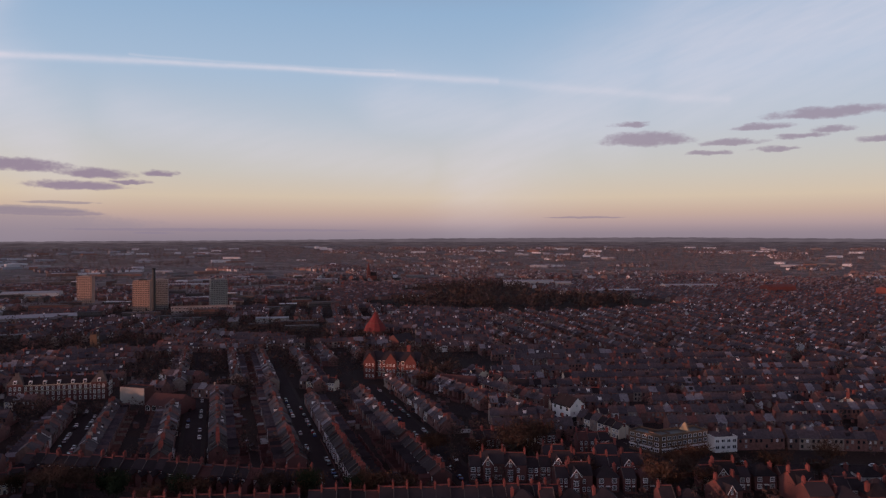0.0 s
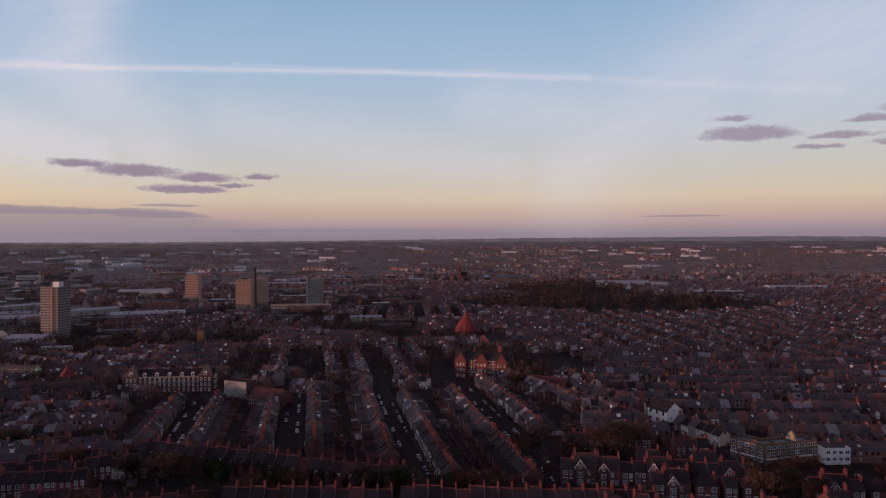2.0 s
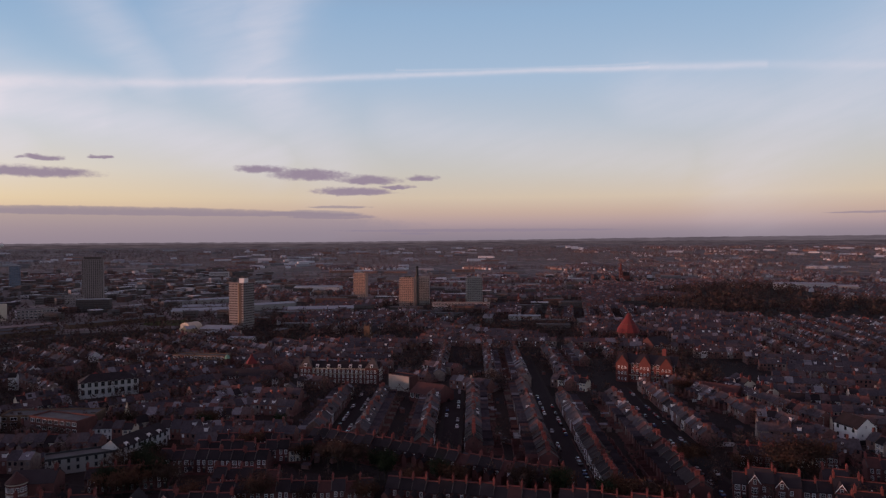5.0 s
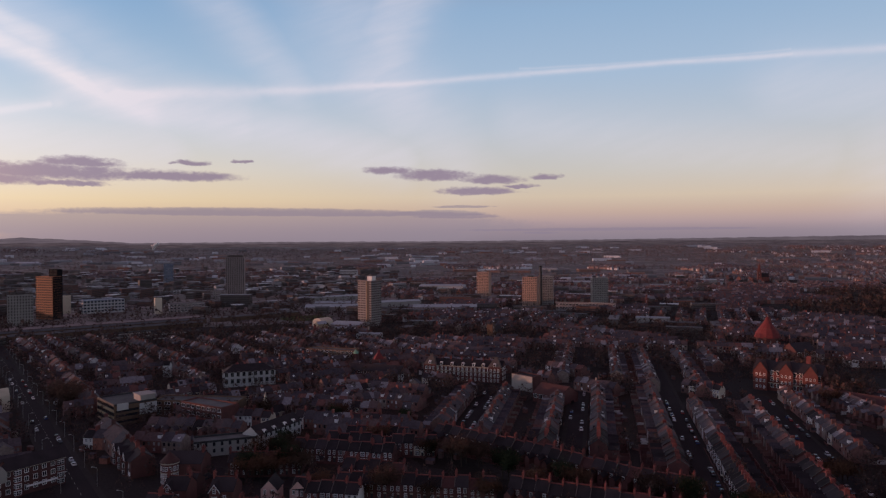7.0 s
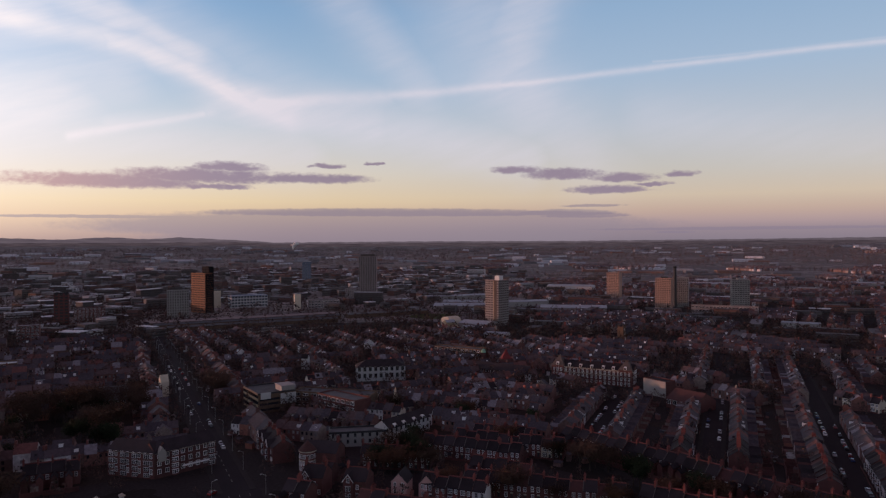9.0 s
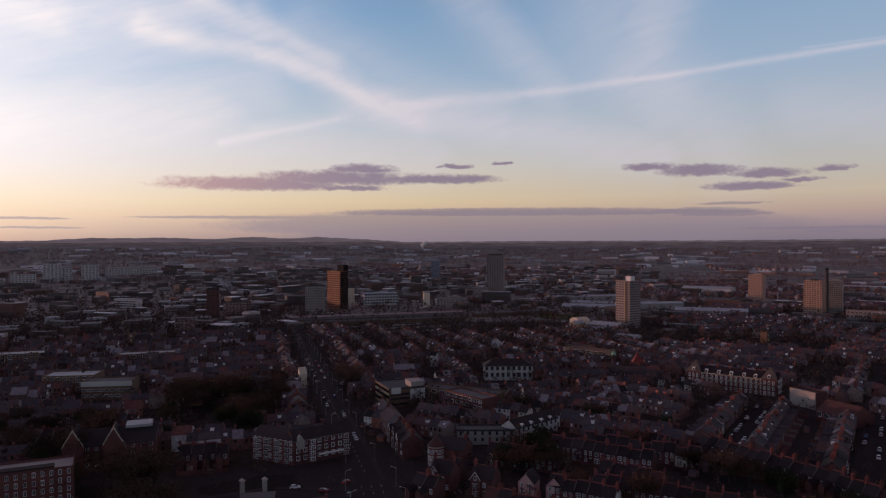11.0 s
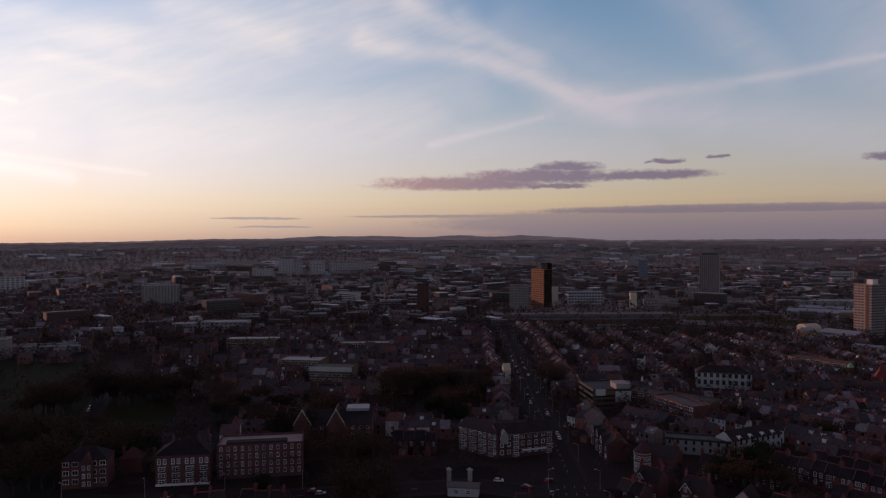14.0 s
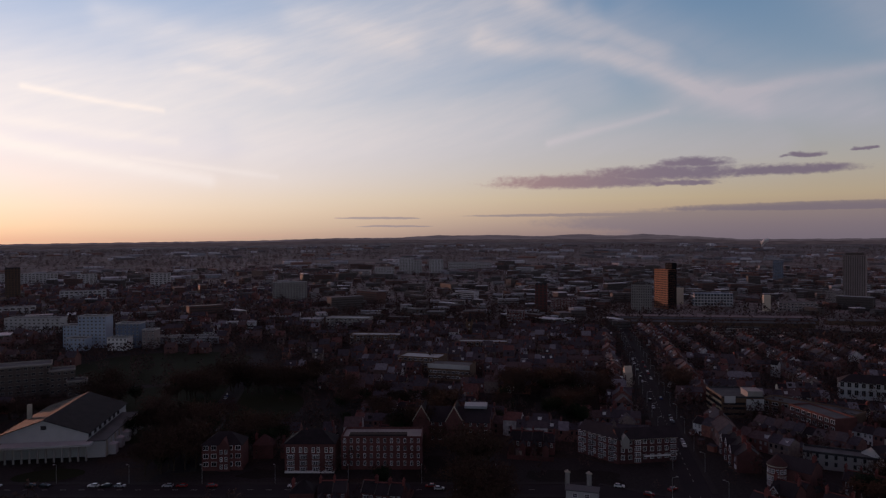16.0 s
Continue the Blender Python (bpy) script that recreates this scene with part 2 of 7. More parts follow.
def mixed(name, stops, rough=0.85, scale=0.05, island=True, spec=0.3):
    """Colours drawn at random, island by island, from stops (share, colour), with a grain over them."""
    m = bpy.data.materials.new(name)
    m.use_nodes = True
    t = m.node_tree
    n, b = t.nodes, t.nodes["Principled BSDF"]
    geo, ramp, tex, mul = n.new("ShaderNodeNewGeometry"), n.new("ShaderNodeValToRGB"), n.new("ShaderNodeTexNoise"), n.new("ShaderNodeMix")
    ramp.color_ramp.interpolation = "CONSTANT"
    while len(ramp.color_ramp.elements) < len(stops):
        ramp.color_ramp.elements.new(0.5)
    at = 0.0
    for e, (share, c) in zip(ramp.color_ramp.elements, stops):
        e.position, e.color = at, (*c, 1)
        at += share
    t.links.new(geo.outputs["Position"], tex.inputs["Vector"])
    tex.inputs["Scale"].default_value, tex.inputs["Detail"].default_value = scale, 5.0
    if island:
        t.links.new(geo.outputs["Random Per Island"], ramp.inputs[0])
    else:
        t.links.new(tex.outputs["Fac"], ramp.inputs[0])
    grain = n.new("ShaderNodeTexNoise")
    t.links.new(geo.outputs["Position"], grain.inputs["Vector"])
    grain.inputs["Scale"].default_value, grain.inputs["Detail"].default_value = 0.8, 4.0
    sub = n.new("ShaderNodeMapRange")
    t.links.new(grain.outputs["Fac"], sub.inputs["Value"])
    sub.inputs["From Min"].default_value, sub.inputs["From Max"].default_value = 0.25, 0.75
    sub.inputs["To Min"].default_value, sub.inputs["To Max"].default_value = 0.65, 1.3
    mul.data_type, mul.blend_type = "RGBA", "MULTIPLY"
    mul.inputs["Factor"].default_value = 1.0
    t.links.new(ramp.outputs[0], mul.inputs["A"])
    t.links.new(sub.outputs[0], mul.inputs["B"])
    t.links.new(mul.outputs["Result"], b.inputs["Base Color"])
    b.inputs["Roughness"].default_value, b.inputs["Specular IOR Level"].default_value = rough, spec
    return m


SLATE = surface("slate", (0.014, 0.0118, 0.0142), (0.040, 0.0325, 0.0375), 0.85, 0.25, by_object=0.9, spec=0.15)
BRICK = surface("red_brick", (0.062, 0.0265, 0.0255), (0.136, 0.054, 0.050), 0.9, 0.3, by_object=0.8)
BROWN_BRICK = surface("brown_brick", (0.08, 0.05, 0.035), (0.15, 0.095, 0.065), 0.9, 0.3, by_object=0.5)
BUFF = surface("buff_brick", (0.26, 0.19, 0.12), (0.38, 0.29, 0.19), 0.9, 0.3, by_object=0.3)
TERRA = surface("terracotta", (0.09, 0.029, 0.026), (0.165, 0.050, 0.042), 0.85, 0.4, by_object=0.6)
RED_TILE = surface("red_tile", (0.11, 0.021, 0.022), (0.185, 0.034, 0.033), 0.85, 0.5)
OLD_TILE = surface("old_tile", (0.046, 0.021, 0.021), (0.084, 0.035, 0.033), 0.85, 0.5, by_object=0.5)
WHITE = surface("white_paint", (0.52, 0.50, 0.48), (0.72, 0.70, 0.68), 0.7, 0.3, by_object=0.5)
TRIM = surface("window_paint", (0.36, 0.34, 0.35), (0.78, 0.74, 0.75), 0.7, 0.3, by_object=0.9)
CREAM = surface("cream_render", (0.45, 0.38, 0.30), (0.62, 0.54, 0.43), 0.8, 0.3, by_object=0.5)
PINK = surface("pink_render", (0.42, 0.25, 0.23), (0.55, 0.34, 0.31), 0.8, 0.3)
MATT_GLASS = surface("old_glass", (0.014, 0.014, 0.017), (0.03, 0.03, 0.034), 0.6, 0.6, spec=0.08)
BLACK_CLAD = surface("black_cladding", (0.010, 0.010, 0.012), (0.018, 0.018, 0.021), 0.9, 0.3, spec=0.05)
# far glazing: the sky's reflection is painted as a lighter base colour
SKY_TONED_GLASS = surface("sky_toned_glass", (0.040, 0.036, 0.036), (0.075, 0.067, 0.065), 0.6, 0.3, spec=0.08)
GLASS = surface("window_glass", (0.012, 0.013, 0.016), (0.03, 0.03, 0.035), 0.12, 0.6, spec=0.6)
STONE_BROWN = surface("brown_concrete", (0.19, 0.152, 0.146), (0.29, 0.24, 0.23), 0.9, 0.15)
TAN_PANEL = surface("tan_concrete_panels", (0.31, 0.20, 0.16), (0.41, 0.275, 0.22), 0.9, 0.2, by_object=0.2)
COPING = surface("weathered_coping", (0.055, 0.047, 0.047), (0.115, 0.098, 0.095), 0.9, 0.6, by_object=0.9)
CONCRETE = surface("concrete", (0.20, 0.185, 0.175), (0.32, 0.30, 0.285), 0.9, 0.12, by_object=0.3)
PANEL = surface("pale_panel", (0.34, 0.33, 0.33), (0.48, 0.47, 0.47), 0.8, 0.2, by_object=0.3)
DARK_CLAD = surface("dark_cladding", (0.018, 0.017, 0.02), (0.04, 0.038, 0.042), 0.5, 0.3)
GOLD_CLAD = surface("bronze_cladding", (0.17, 0.066, 0.030), (0.26, 0.10, 0.046), 0.6, 0.3)
PALE_BLUE = surface("pale_blue_cladding", (0.27, 0.33, 0.42), (0.38, 0.44, 0.53), 0.6, 0.3)
BLUE_CLAD = surface("blue_cladding", (0.10, 0.13, 0.19), (0.17, 0.21, 0.29), 0.6, 0.3)
METAL_ROOF = surface("sheet_metal_roof", (0.19, 0.20, 0.22), (0.31, 0.32, 0.345), 0.55, 0.1, by_object=0.4)
FELT = surface("roofing_felt", (0.05, 0.05, 0.055), (0.12, 0.115, 0.115), 0.9, 0.15, by_object=0.6)
COPPER = surface("green_copper", (0.12, 0.24, 0.17), (0.2, 0.36, 0.26), 0.7, 1.0)
STONE = surface("pale_stone", (0.30, 0.26, 0.21), (0.45, 0.40, 0.33), 0.9, 0.4)
MANSARD = surface("brown_mansard", (0.065, 0.050, 0.045), (0.12, 0.095, 0.085), 0.85, 0.6)
ASPHALT = surface("asphalt", (0.020, 0.017, 0.019), (0.036, 0.030, 0.033), 0.9, 0.08, spec=0.06)
PAVING = surface("paving", (0.026, 0.023, 0.023), (0.044, 0.039, 0.039), 0.9, 0.2, spec=0.06)
GRASS = surface("winter_grass", (0.011, 0.014, 0.006), (0.020, 0.023, 0.010), 0.95, 0.05, spec=0.06)
# brighter copy of the winter grass, the sunlight put into its green
LIT_GRASS = surface("lit_grass", (0.045, 0.055, 0.018), (0.075, 0.085, 0.03), 0.95, 0.05, spec=0.06)
BARK = surface("bark", (0.03, 0.022, 0.016), (0.07, 0.05, 0.038), 0.95, 1.0)
TWIG = surface("winter_twigs", (0.032, 0.020, 0.016), (0.078, 0.048, 0.036), 0.95, 0.15, by_object=0.7, by_island=0.5, spec=0.1)
RUSSET = surface("russet_leaves", (0.046, 0.025, 0.018), (0.098, 0.050, 0.031), 0.95, 0.3, by_object=0.7, by_island=0.6, spec=0.1)
EVERGREEN = surface("evergreen", (0.012, 0.018, 0.010), (0.03, 0.04, 0.02), 0.95, 0.3, by_object=0.4, by_island=0.5, spec=0.1)
TYRE = surface("tyre", (0.012, 0.012, 0.012), (0.02, 0.02, 0.02), 0.9, 2.0)
GREY_POLE = surface("galvanised_pole", (0.25, 0.25, 0.26), (0.4, 0.4, 0.4), 0.5, 2.0, metal=0.6)
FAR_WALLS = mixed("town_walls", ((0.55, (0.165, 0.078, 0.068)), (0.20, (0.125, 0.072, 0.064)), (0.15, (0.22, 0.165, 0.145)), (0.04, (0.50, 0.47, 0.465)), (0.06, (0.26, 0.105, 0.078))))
# slate tones raised and blued: reflected sky is put into the roof colour
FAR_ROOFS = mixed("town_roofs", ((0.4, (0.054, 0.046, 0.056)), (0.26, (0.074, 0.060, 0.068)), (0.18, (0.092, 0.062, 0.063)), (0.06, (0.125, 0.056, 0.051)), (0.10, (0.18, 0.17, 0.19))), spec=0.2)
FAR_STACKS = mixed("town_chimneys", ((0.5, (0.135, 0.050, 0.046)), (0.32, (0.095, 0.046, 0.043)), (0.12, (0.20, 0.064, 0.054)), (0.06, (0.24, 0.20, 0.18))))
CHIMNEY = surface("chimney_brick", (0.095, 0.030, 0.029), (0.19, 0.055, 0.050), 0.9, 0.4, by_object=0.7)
# suburb walls and roofs are paler than the town's: haze put into their colours
HAZED_SUBURB_WALLS = mixed("hazed_suburb_walls", ((0.6, (0.181, 0.12, 0.111)), (0.22, (0.249, 0.205, 0.193)), (0.18, (0.5, 0.465, 0.476))))
HAZED_SUBURB_ROOFS = mixed("hazed_suburb_roofs", ((0.4, (0.114, 0.095, 0.107)), (0.3, (0.148, 0.114, 0.114)), (0.2, (0.17, 0.114, 0.102)), (0.1, (0.181, 0.17, 0.181))))
SHEDS = mixed("industrial_roofs", ((0.30, (0.28, 0.285, 0.31)), (0.34, (0.50, 0.50, 0.53)), (0.22, (0.14, 0.132, 0.14)), (0.14, (0.22, 0.12, 0.095))))
FAR_FRAMES = mixed("far_window_frames", ((0.45, (0.16, 0.145, 0.145)), (0.35, (0.30, 0.28, 0.28)), (0.20, (0.58, 0.55, 0.55))))
# paler copy of the woodland for distant trees, with haze in the colour
HAZED_BELTS = mixed("hazed_tree_belts", ((0.4, (0.15, 0.113, 0.112)), (0.3, (0.175, 0.128, 0.122)), (0.2, (0.12, 0.098, 0.093)), (0.1, (0.19, 0.132, 0.12))), spec=0.1)
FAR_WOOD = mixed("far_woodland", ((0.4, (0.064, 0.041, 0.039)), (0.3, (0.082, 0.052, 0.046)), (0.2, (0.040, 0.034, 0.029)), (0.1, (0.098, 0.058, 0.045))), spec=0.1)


# ---- shapes ----
class Shape:
    """Gathers boxes, gables and slabs with a material number each, and makes one mesh of them."""

    def __init__(self):
        self.v, self.f, self.m = [], [], []

    def add(self, verts, faces, m=0):
        k = len(self.v)
        self.v += verts
        self.f += [tuple(k + i for i in f) for f in faces]
        self.m += [m] * len(faces)
        return self

    def box(self, x0, x1, y0, y1, z0, z1, m=0):
        return self.add([(x0, y0, z0), (x1, y0, z0), (x1, y1, z0), (x0, y1, z0), (x0, y0, z1), (x1, y0, z1), (x1, y1, z1), (x0, y1, z1)],
                        [(0, 3, 2, 1), (4, 5, 6, 7), (0, 1, 5, 4), (1, 2, 6, 5), (2, 3, 7, 6), (3, 0, 4, 7)], m)

    def gable(self, x0, x1, y0, y1, z0, ze, zr, m=0):
        """A body with its ridge along x."""
        y = (y0 + y1) / 2
        return self.add([(x0, y0, z0), (x1, y0, z0), (x1, y1, z0), (x0, y1, z0), (x0, y0, ze), (x1, y0, ze), (x1, y1, ze), (x0, y1, ze), (x0, y, zr), (x1, y, zr)],
                        [(0, 3, 2, 1), (0, 1, 5, 4), (2, 3, 7, 6), (1, 2, 6, 9, 5), (3, 0, 4, 8, 7), (4, 5, 9, 8), (6, 7, 8, 9)], m)

    def roof(self, x0, x1, y0, y1, ze, zr, m=0, over=0.3, thick=0.16):
        """Two slabs that meet in a ridge along x."""
        y, h = (y0 + y1) / 2, (y1 - y0) / 2
        drop = over * (zr - ze) / h
        for s, ye in ((-1, y0 - over), (1, y1 + over)):
            vs = [(x0, ye, ze - drop), (x1, ye, ze - drop), (x1, y, zr), (x0, y, zr)]
            vs += [(a, b, c + thick) for a, b, c in vs]
            fs = [(0, 3, 2, 1), (4, 5, 6, 7), (0, 1, 5, 4), (1, 2, 6, 5), (2, 3, 7, 6), (3, 0, 4, 7)]
            self.add(vs, fs if s < 0 else [f[::-1] for f in fs], m)
        return self

    def hip(self, x0, x1, y0, y1, z0, z1, m=0, inset=None):
        """A hipped roof, or a pyramid where inset reaches the middle."""
        d = (y1 - y0) / 2 if inset is None else inset
        d = min(d, (x1 - x0) / 2 - 0.01)
        y = (y0 + y1) / 2
        return self.add([(x0, y0, z0), (x1, y0, z0), (x1, y1, z0), (x0, y1, z0), (x0 + d, y, z1), (x1 - d, y, z1)],
                        [(0, 3, 2, 1), (0, 1, 5, 4), (1, 2, 5), (2, 3, 4, 5), (3, 0, 4)], m)

    def tube(self, x, y, z0, z1, r0, r1, n=8, m=0):
        vs = [(x + r * math.cos(2 * math.pi * i / n), y + r * math.sin(2 * math.pi * i / n), z) for z, r in ((z0, r0), (z1, r1)) for i in range(n)]
        fs = [(i, (i + 1) % n, n + (i + 1) % n, n + i) for i in range(n)] + [tuple(range(n))[::-1], tuple(range(n, 2 * n))]
        return self.add(vs, fs, m)

    def mesh(self, name, *mats):
        me = bpy.data.meshes.new(name)
        me.from_pydata(self.v, [], self.f)
        for m in mats:
            me.materials.append(m)
        me.polygons.foreach_set("material_index", self.m)
        me.update()
        return me


def root(name, m, label, category, group="", kind=""):
    ob = new(name)
    ob.matrix_basis = m
    ob.empty_display_size = 0.2
    return tagged(ob, label, category, group, kind)


def part(name, me, parent, at=None, label=""):
    ob = new(name, me)
    ob.parent = parent
    if at is not None:
        ob.matrix_basis = at
    if label:
        ob["label"] = label
    return ob


class Proto:
    """A thing that is built once; the first place takes the original and the others copies."""

    def __init__(self, ob):
        self.ob, self.used = ob, False

    def place(self, m, group=""):
        if self.used:
            return copy_thing(self.ob, m)
        self.used = True
        self.ob.matrix_basis = m
        return self.ob


def at(x, y, z=0.0, turn=0.0):
    return Matrix.Translation((x, y, z)) @ Matrix.Rotation(radians(turn), 4, "Z")


def big_mesh(name, verts, quads, tris, mats, slots=None):
    """A mesh from number arrays."""
    me = bpy.data.meshes.new(name)
    quads, tris = np.asarray(quads, np.int32).reshape(-1, 4), np.asarray(tris, np.int32).reshape(-1, 3)
    nq, nt = len(quads), len(tris)
    me.vertices.add(len(verts))
    me.vertices.foreach_set("co", np.asarray(verts, np.float32).ravel())
    me.loops.add(nq * 4 + nt * 3)
    me.loops.foreach_set("vertex_index", np.concatenate([quads.ravel(), tris.ravel()]))
    me.polygons.add(nq + nt)
    me.polygons.foreach_set("loop_start", np.concatenate([np.arange(nq) * 4, nq * 4 + np.arange(nt) * 3]).astype(np.int32))
    for m in mats:
        me.materials.append(m)
    me.update(calc_edges=True)
    me.validate()
    me.shade_flat()
    return me


# ---- the land ----
HORIZON = ((-180, 0.1), (-60, 0.1), (-32, 0.19), (-18, 0.32), (0, 0.24), (17, 0.06), (30, -0.04), (44, -0.03), (54, -0.08), (56.5, 0.10), (58.5, 0.21), (61.3, 0.36), (63.4, 0.23),
           (66.3, 0.38), (69.3, 0.2), (72.8, 0.33), (75.5, 0.29), (77.8, 0.31), (81, 0.12), (86, 0.10), (92, -0.08), (100, -0.16), (110, -0.27), (130, -0.1), (180, 0.1))
HA, HE = np.array([a for a, e in HORIZON]), np.array([e for a, e in HORIZON])
FLAT, RIM = 1500.0, 4750.0


def land(x, y):
    """The height of the ground: flat round the middle, then rising slowly to the far ridges."""
    x, y = np.asarray(x, float), np.asarray(y, float)
    r, az = np.hypot(x, y), np.degrees(np.arctan2(-x, y))
    top = EYE[2] + RIM * np.tan(np.radians(np.minimum(np.interp(az, HA, HE), 0.12) - 0.38))
    s = np.clip((r - FLAT) / (RIM - FLAT), 0, 1)
    roll = 4.0 * np.sin(x / 410.0 + 1.0) * np.sin(y / 530.0) * np.clip(s * 6, 0, 1) * (1 - s)
    return top * s ** 1.45 + roll - np.clip(r - RIM, 0, None) * 0.06


rings = np.concatenate([[0.5], np.arange(60, 1500, 90), np.geomspace(1500, 6500, 60)])
spokes = np.radians(np.arange(0, 360, 1.0))
gx, gy = np.outer(rings, -np.sin(spokes)), np.outer(rings, np.cos(spokes))
gv = np.stack([gx, gy, land(gx, gy)], -1).reshape(-1, 3)
ns = len(spokes)
gi, gj = np.meshgrid(np.arange(len(rings) - 1), np.arange(ns), indexing="ij")
gq = np.stack([gi * ns + gj, gi * ns + (gj + 1) % ns, (gi + 1) * ns + (gj + 1) % ns, (gi + 1) * ns + gj], -1).reshape(-1, 4)[:, ::-1]
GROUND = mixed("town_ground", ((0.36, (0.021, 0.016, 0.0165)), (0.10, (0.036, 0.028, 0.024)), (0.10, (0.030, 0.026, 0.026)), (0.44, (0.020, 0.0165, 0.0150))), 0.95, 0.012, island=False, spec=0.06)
# far ground: distance haze is painted in as paler colours
HAZED_FIELDS = mixed("hazed_far_fields", ((0.40, (0.080, 0.065, 0.068)), (0.08, (0.20, 0.165, 0.155)), (0.10, (0.115, 0.10, 0.092)), (0.42, (0.122, 0.097, 0.101))), 0.95, 0.011, island=False)
gm = big_mesh("ground", gv, gq, [], (GROUND, HAZED_FIELDS))
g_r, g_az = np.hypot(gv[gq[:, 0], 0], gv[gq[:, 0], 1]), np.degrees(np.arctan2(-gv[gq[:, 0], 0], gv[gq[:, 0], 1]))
# the haze-pale ground starts nearer at azimuths past 9 and 33
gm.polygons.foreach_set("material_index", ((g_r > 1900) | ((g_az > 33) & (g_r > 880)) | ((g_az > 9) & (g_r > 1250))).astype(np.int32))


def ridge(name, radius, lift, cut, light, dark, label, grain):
    """A far ridge as a plain backdrop that glows in painted haze colours and follows the skyline, lowered by lift and
    never above cut.
    """
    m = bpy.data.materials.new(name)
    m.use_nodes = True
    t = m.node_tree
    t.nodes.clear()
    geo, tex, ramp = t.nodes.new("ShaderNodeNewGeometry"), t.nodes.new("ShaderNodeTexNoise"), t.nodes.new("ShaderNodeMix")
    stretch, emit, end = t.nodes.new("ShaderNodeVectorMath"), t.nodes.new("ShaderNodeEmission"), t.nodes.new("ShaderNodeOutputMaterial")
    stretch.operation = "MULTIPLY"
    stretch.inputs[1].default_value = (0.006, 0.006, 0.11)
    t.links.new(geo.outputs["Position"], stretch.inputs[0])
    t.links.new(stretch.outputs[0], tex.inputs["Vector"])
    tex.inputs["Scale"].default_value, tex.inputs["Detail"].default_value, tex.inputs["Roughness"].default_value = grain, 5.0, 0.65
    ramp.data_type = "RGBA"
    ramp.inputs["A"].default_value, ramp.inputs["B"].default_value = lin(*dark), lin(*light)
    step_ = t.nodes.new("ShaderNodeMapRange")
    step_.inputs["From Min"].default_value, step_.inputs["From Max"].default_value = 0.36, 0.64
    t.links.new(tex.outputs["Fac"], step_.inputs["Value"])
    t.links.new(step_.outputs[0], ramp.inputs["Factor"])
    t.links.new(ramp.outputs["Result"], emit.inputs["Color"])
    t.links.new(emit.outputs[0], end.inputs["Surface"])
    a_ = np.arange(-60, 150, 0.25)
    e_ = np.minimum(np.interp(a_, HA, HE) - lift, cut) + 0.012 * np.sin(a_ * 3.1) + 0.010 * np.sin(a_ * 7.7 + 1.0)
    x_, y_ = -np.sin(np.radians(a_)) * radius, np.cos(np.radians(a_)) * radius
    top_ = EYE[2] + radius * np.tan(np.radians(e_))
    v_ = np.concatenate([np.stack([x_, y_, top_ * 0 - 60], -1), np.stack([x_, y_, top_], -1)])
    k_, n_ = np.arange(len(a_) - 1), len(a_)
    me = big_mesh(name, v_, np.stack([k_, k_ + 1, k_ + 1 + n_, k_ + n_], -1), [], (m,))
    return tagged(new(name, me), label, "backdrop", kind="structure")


# both ridges emit their own colour, with the haze already in it
ridge("backdrop_hills", 4930.0, 0.0, 1.0, (104, 93, 101), (86, 77, 85), "backdrop of blue-grey hills on the far skyline, haze painted in", 1.0)
ridge("backdrop_plain", 4880.0, 0.13, -0.04, (86, 75, 81), (60, 52, 58), "backdrop of a dim wooded plain below the far hills, haze painted in", 1.4)
tagged(new("ground", gm), "dark winter ground of gardens and yards, far fields paled with painted haze", "ground", kind="structure")


def strip(name, x0, y0, x1, y1, width, z0, z1, mat, label, category):
    d = Vector((x1 - x0, y1 - y0))
    s = Shape().box(0, d.length, -width / 2, width / 2, z0, z1)
    ob = new(name, s.mesh(name, mat))
    ob.matrix_basis = at(x0, y0, 0, math.degrees(math.atan2(d.y, d.x)))
    return tagged(ob, label, category, kind="structure")


STREETS = []


def street(x0, y0, x1, y1, width=8.0, walkway=2.0):
    """A carriageway with a raised pavement on either side."""
    STREETS.append((x0, y0, x1, y1, width / 2 + walkway))
    d = Vector((x1 - x0, y1 - y0)).normalized()
    n = Vector((-d.y, d.x)) * (width / 2 + walkway / 2)
    strip("road", x0, y0, x1, y1, width, -0.4, 0.03 + 0.004 * len(STREETS), ASPHALT, "dark worn asphalt street between rows of houses", "road")
    for s in (-1, 1):
        strip("pavement", x0 + s * n.x, y0 + s * n.y, x1 + s * n.x, y1 + s * n.y, walkway, -0.4, 0.16 + 0.004 * len(STREETS), PAVING, "grey paved footway with a kerb along the street", "pavement")


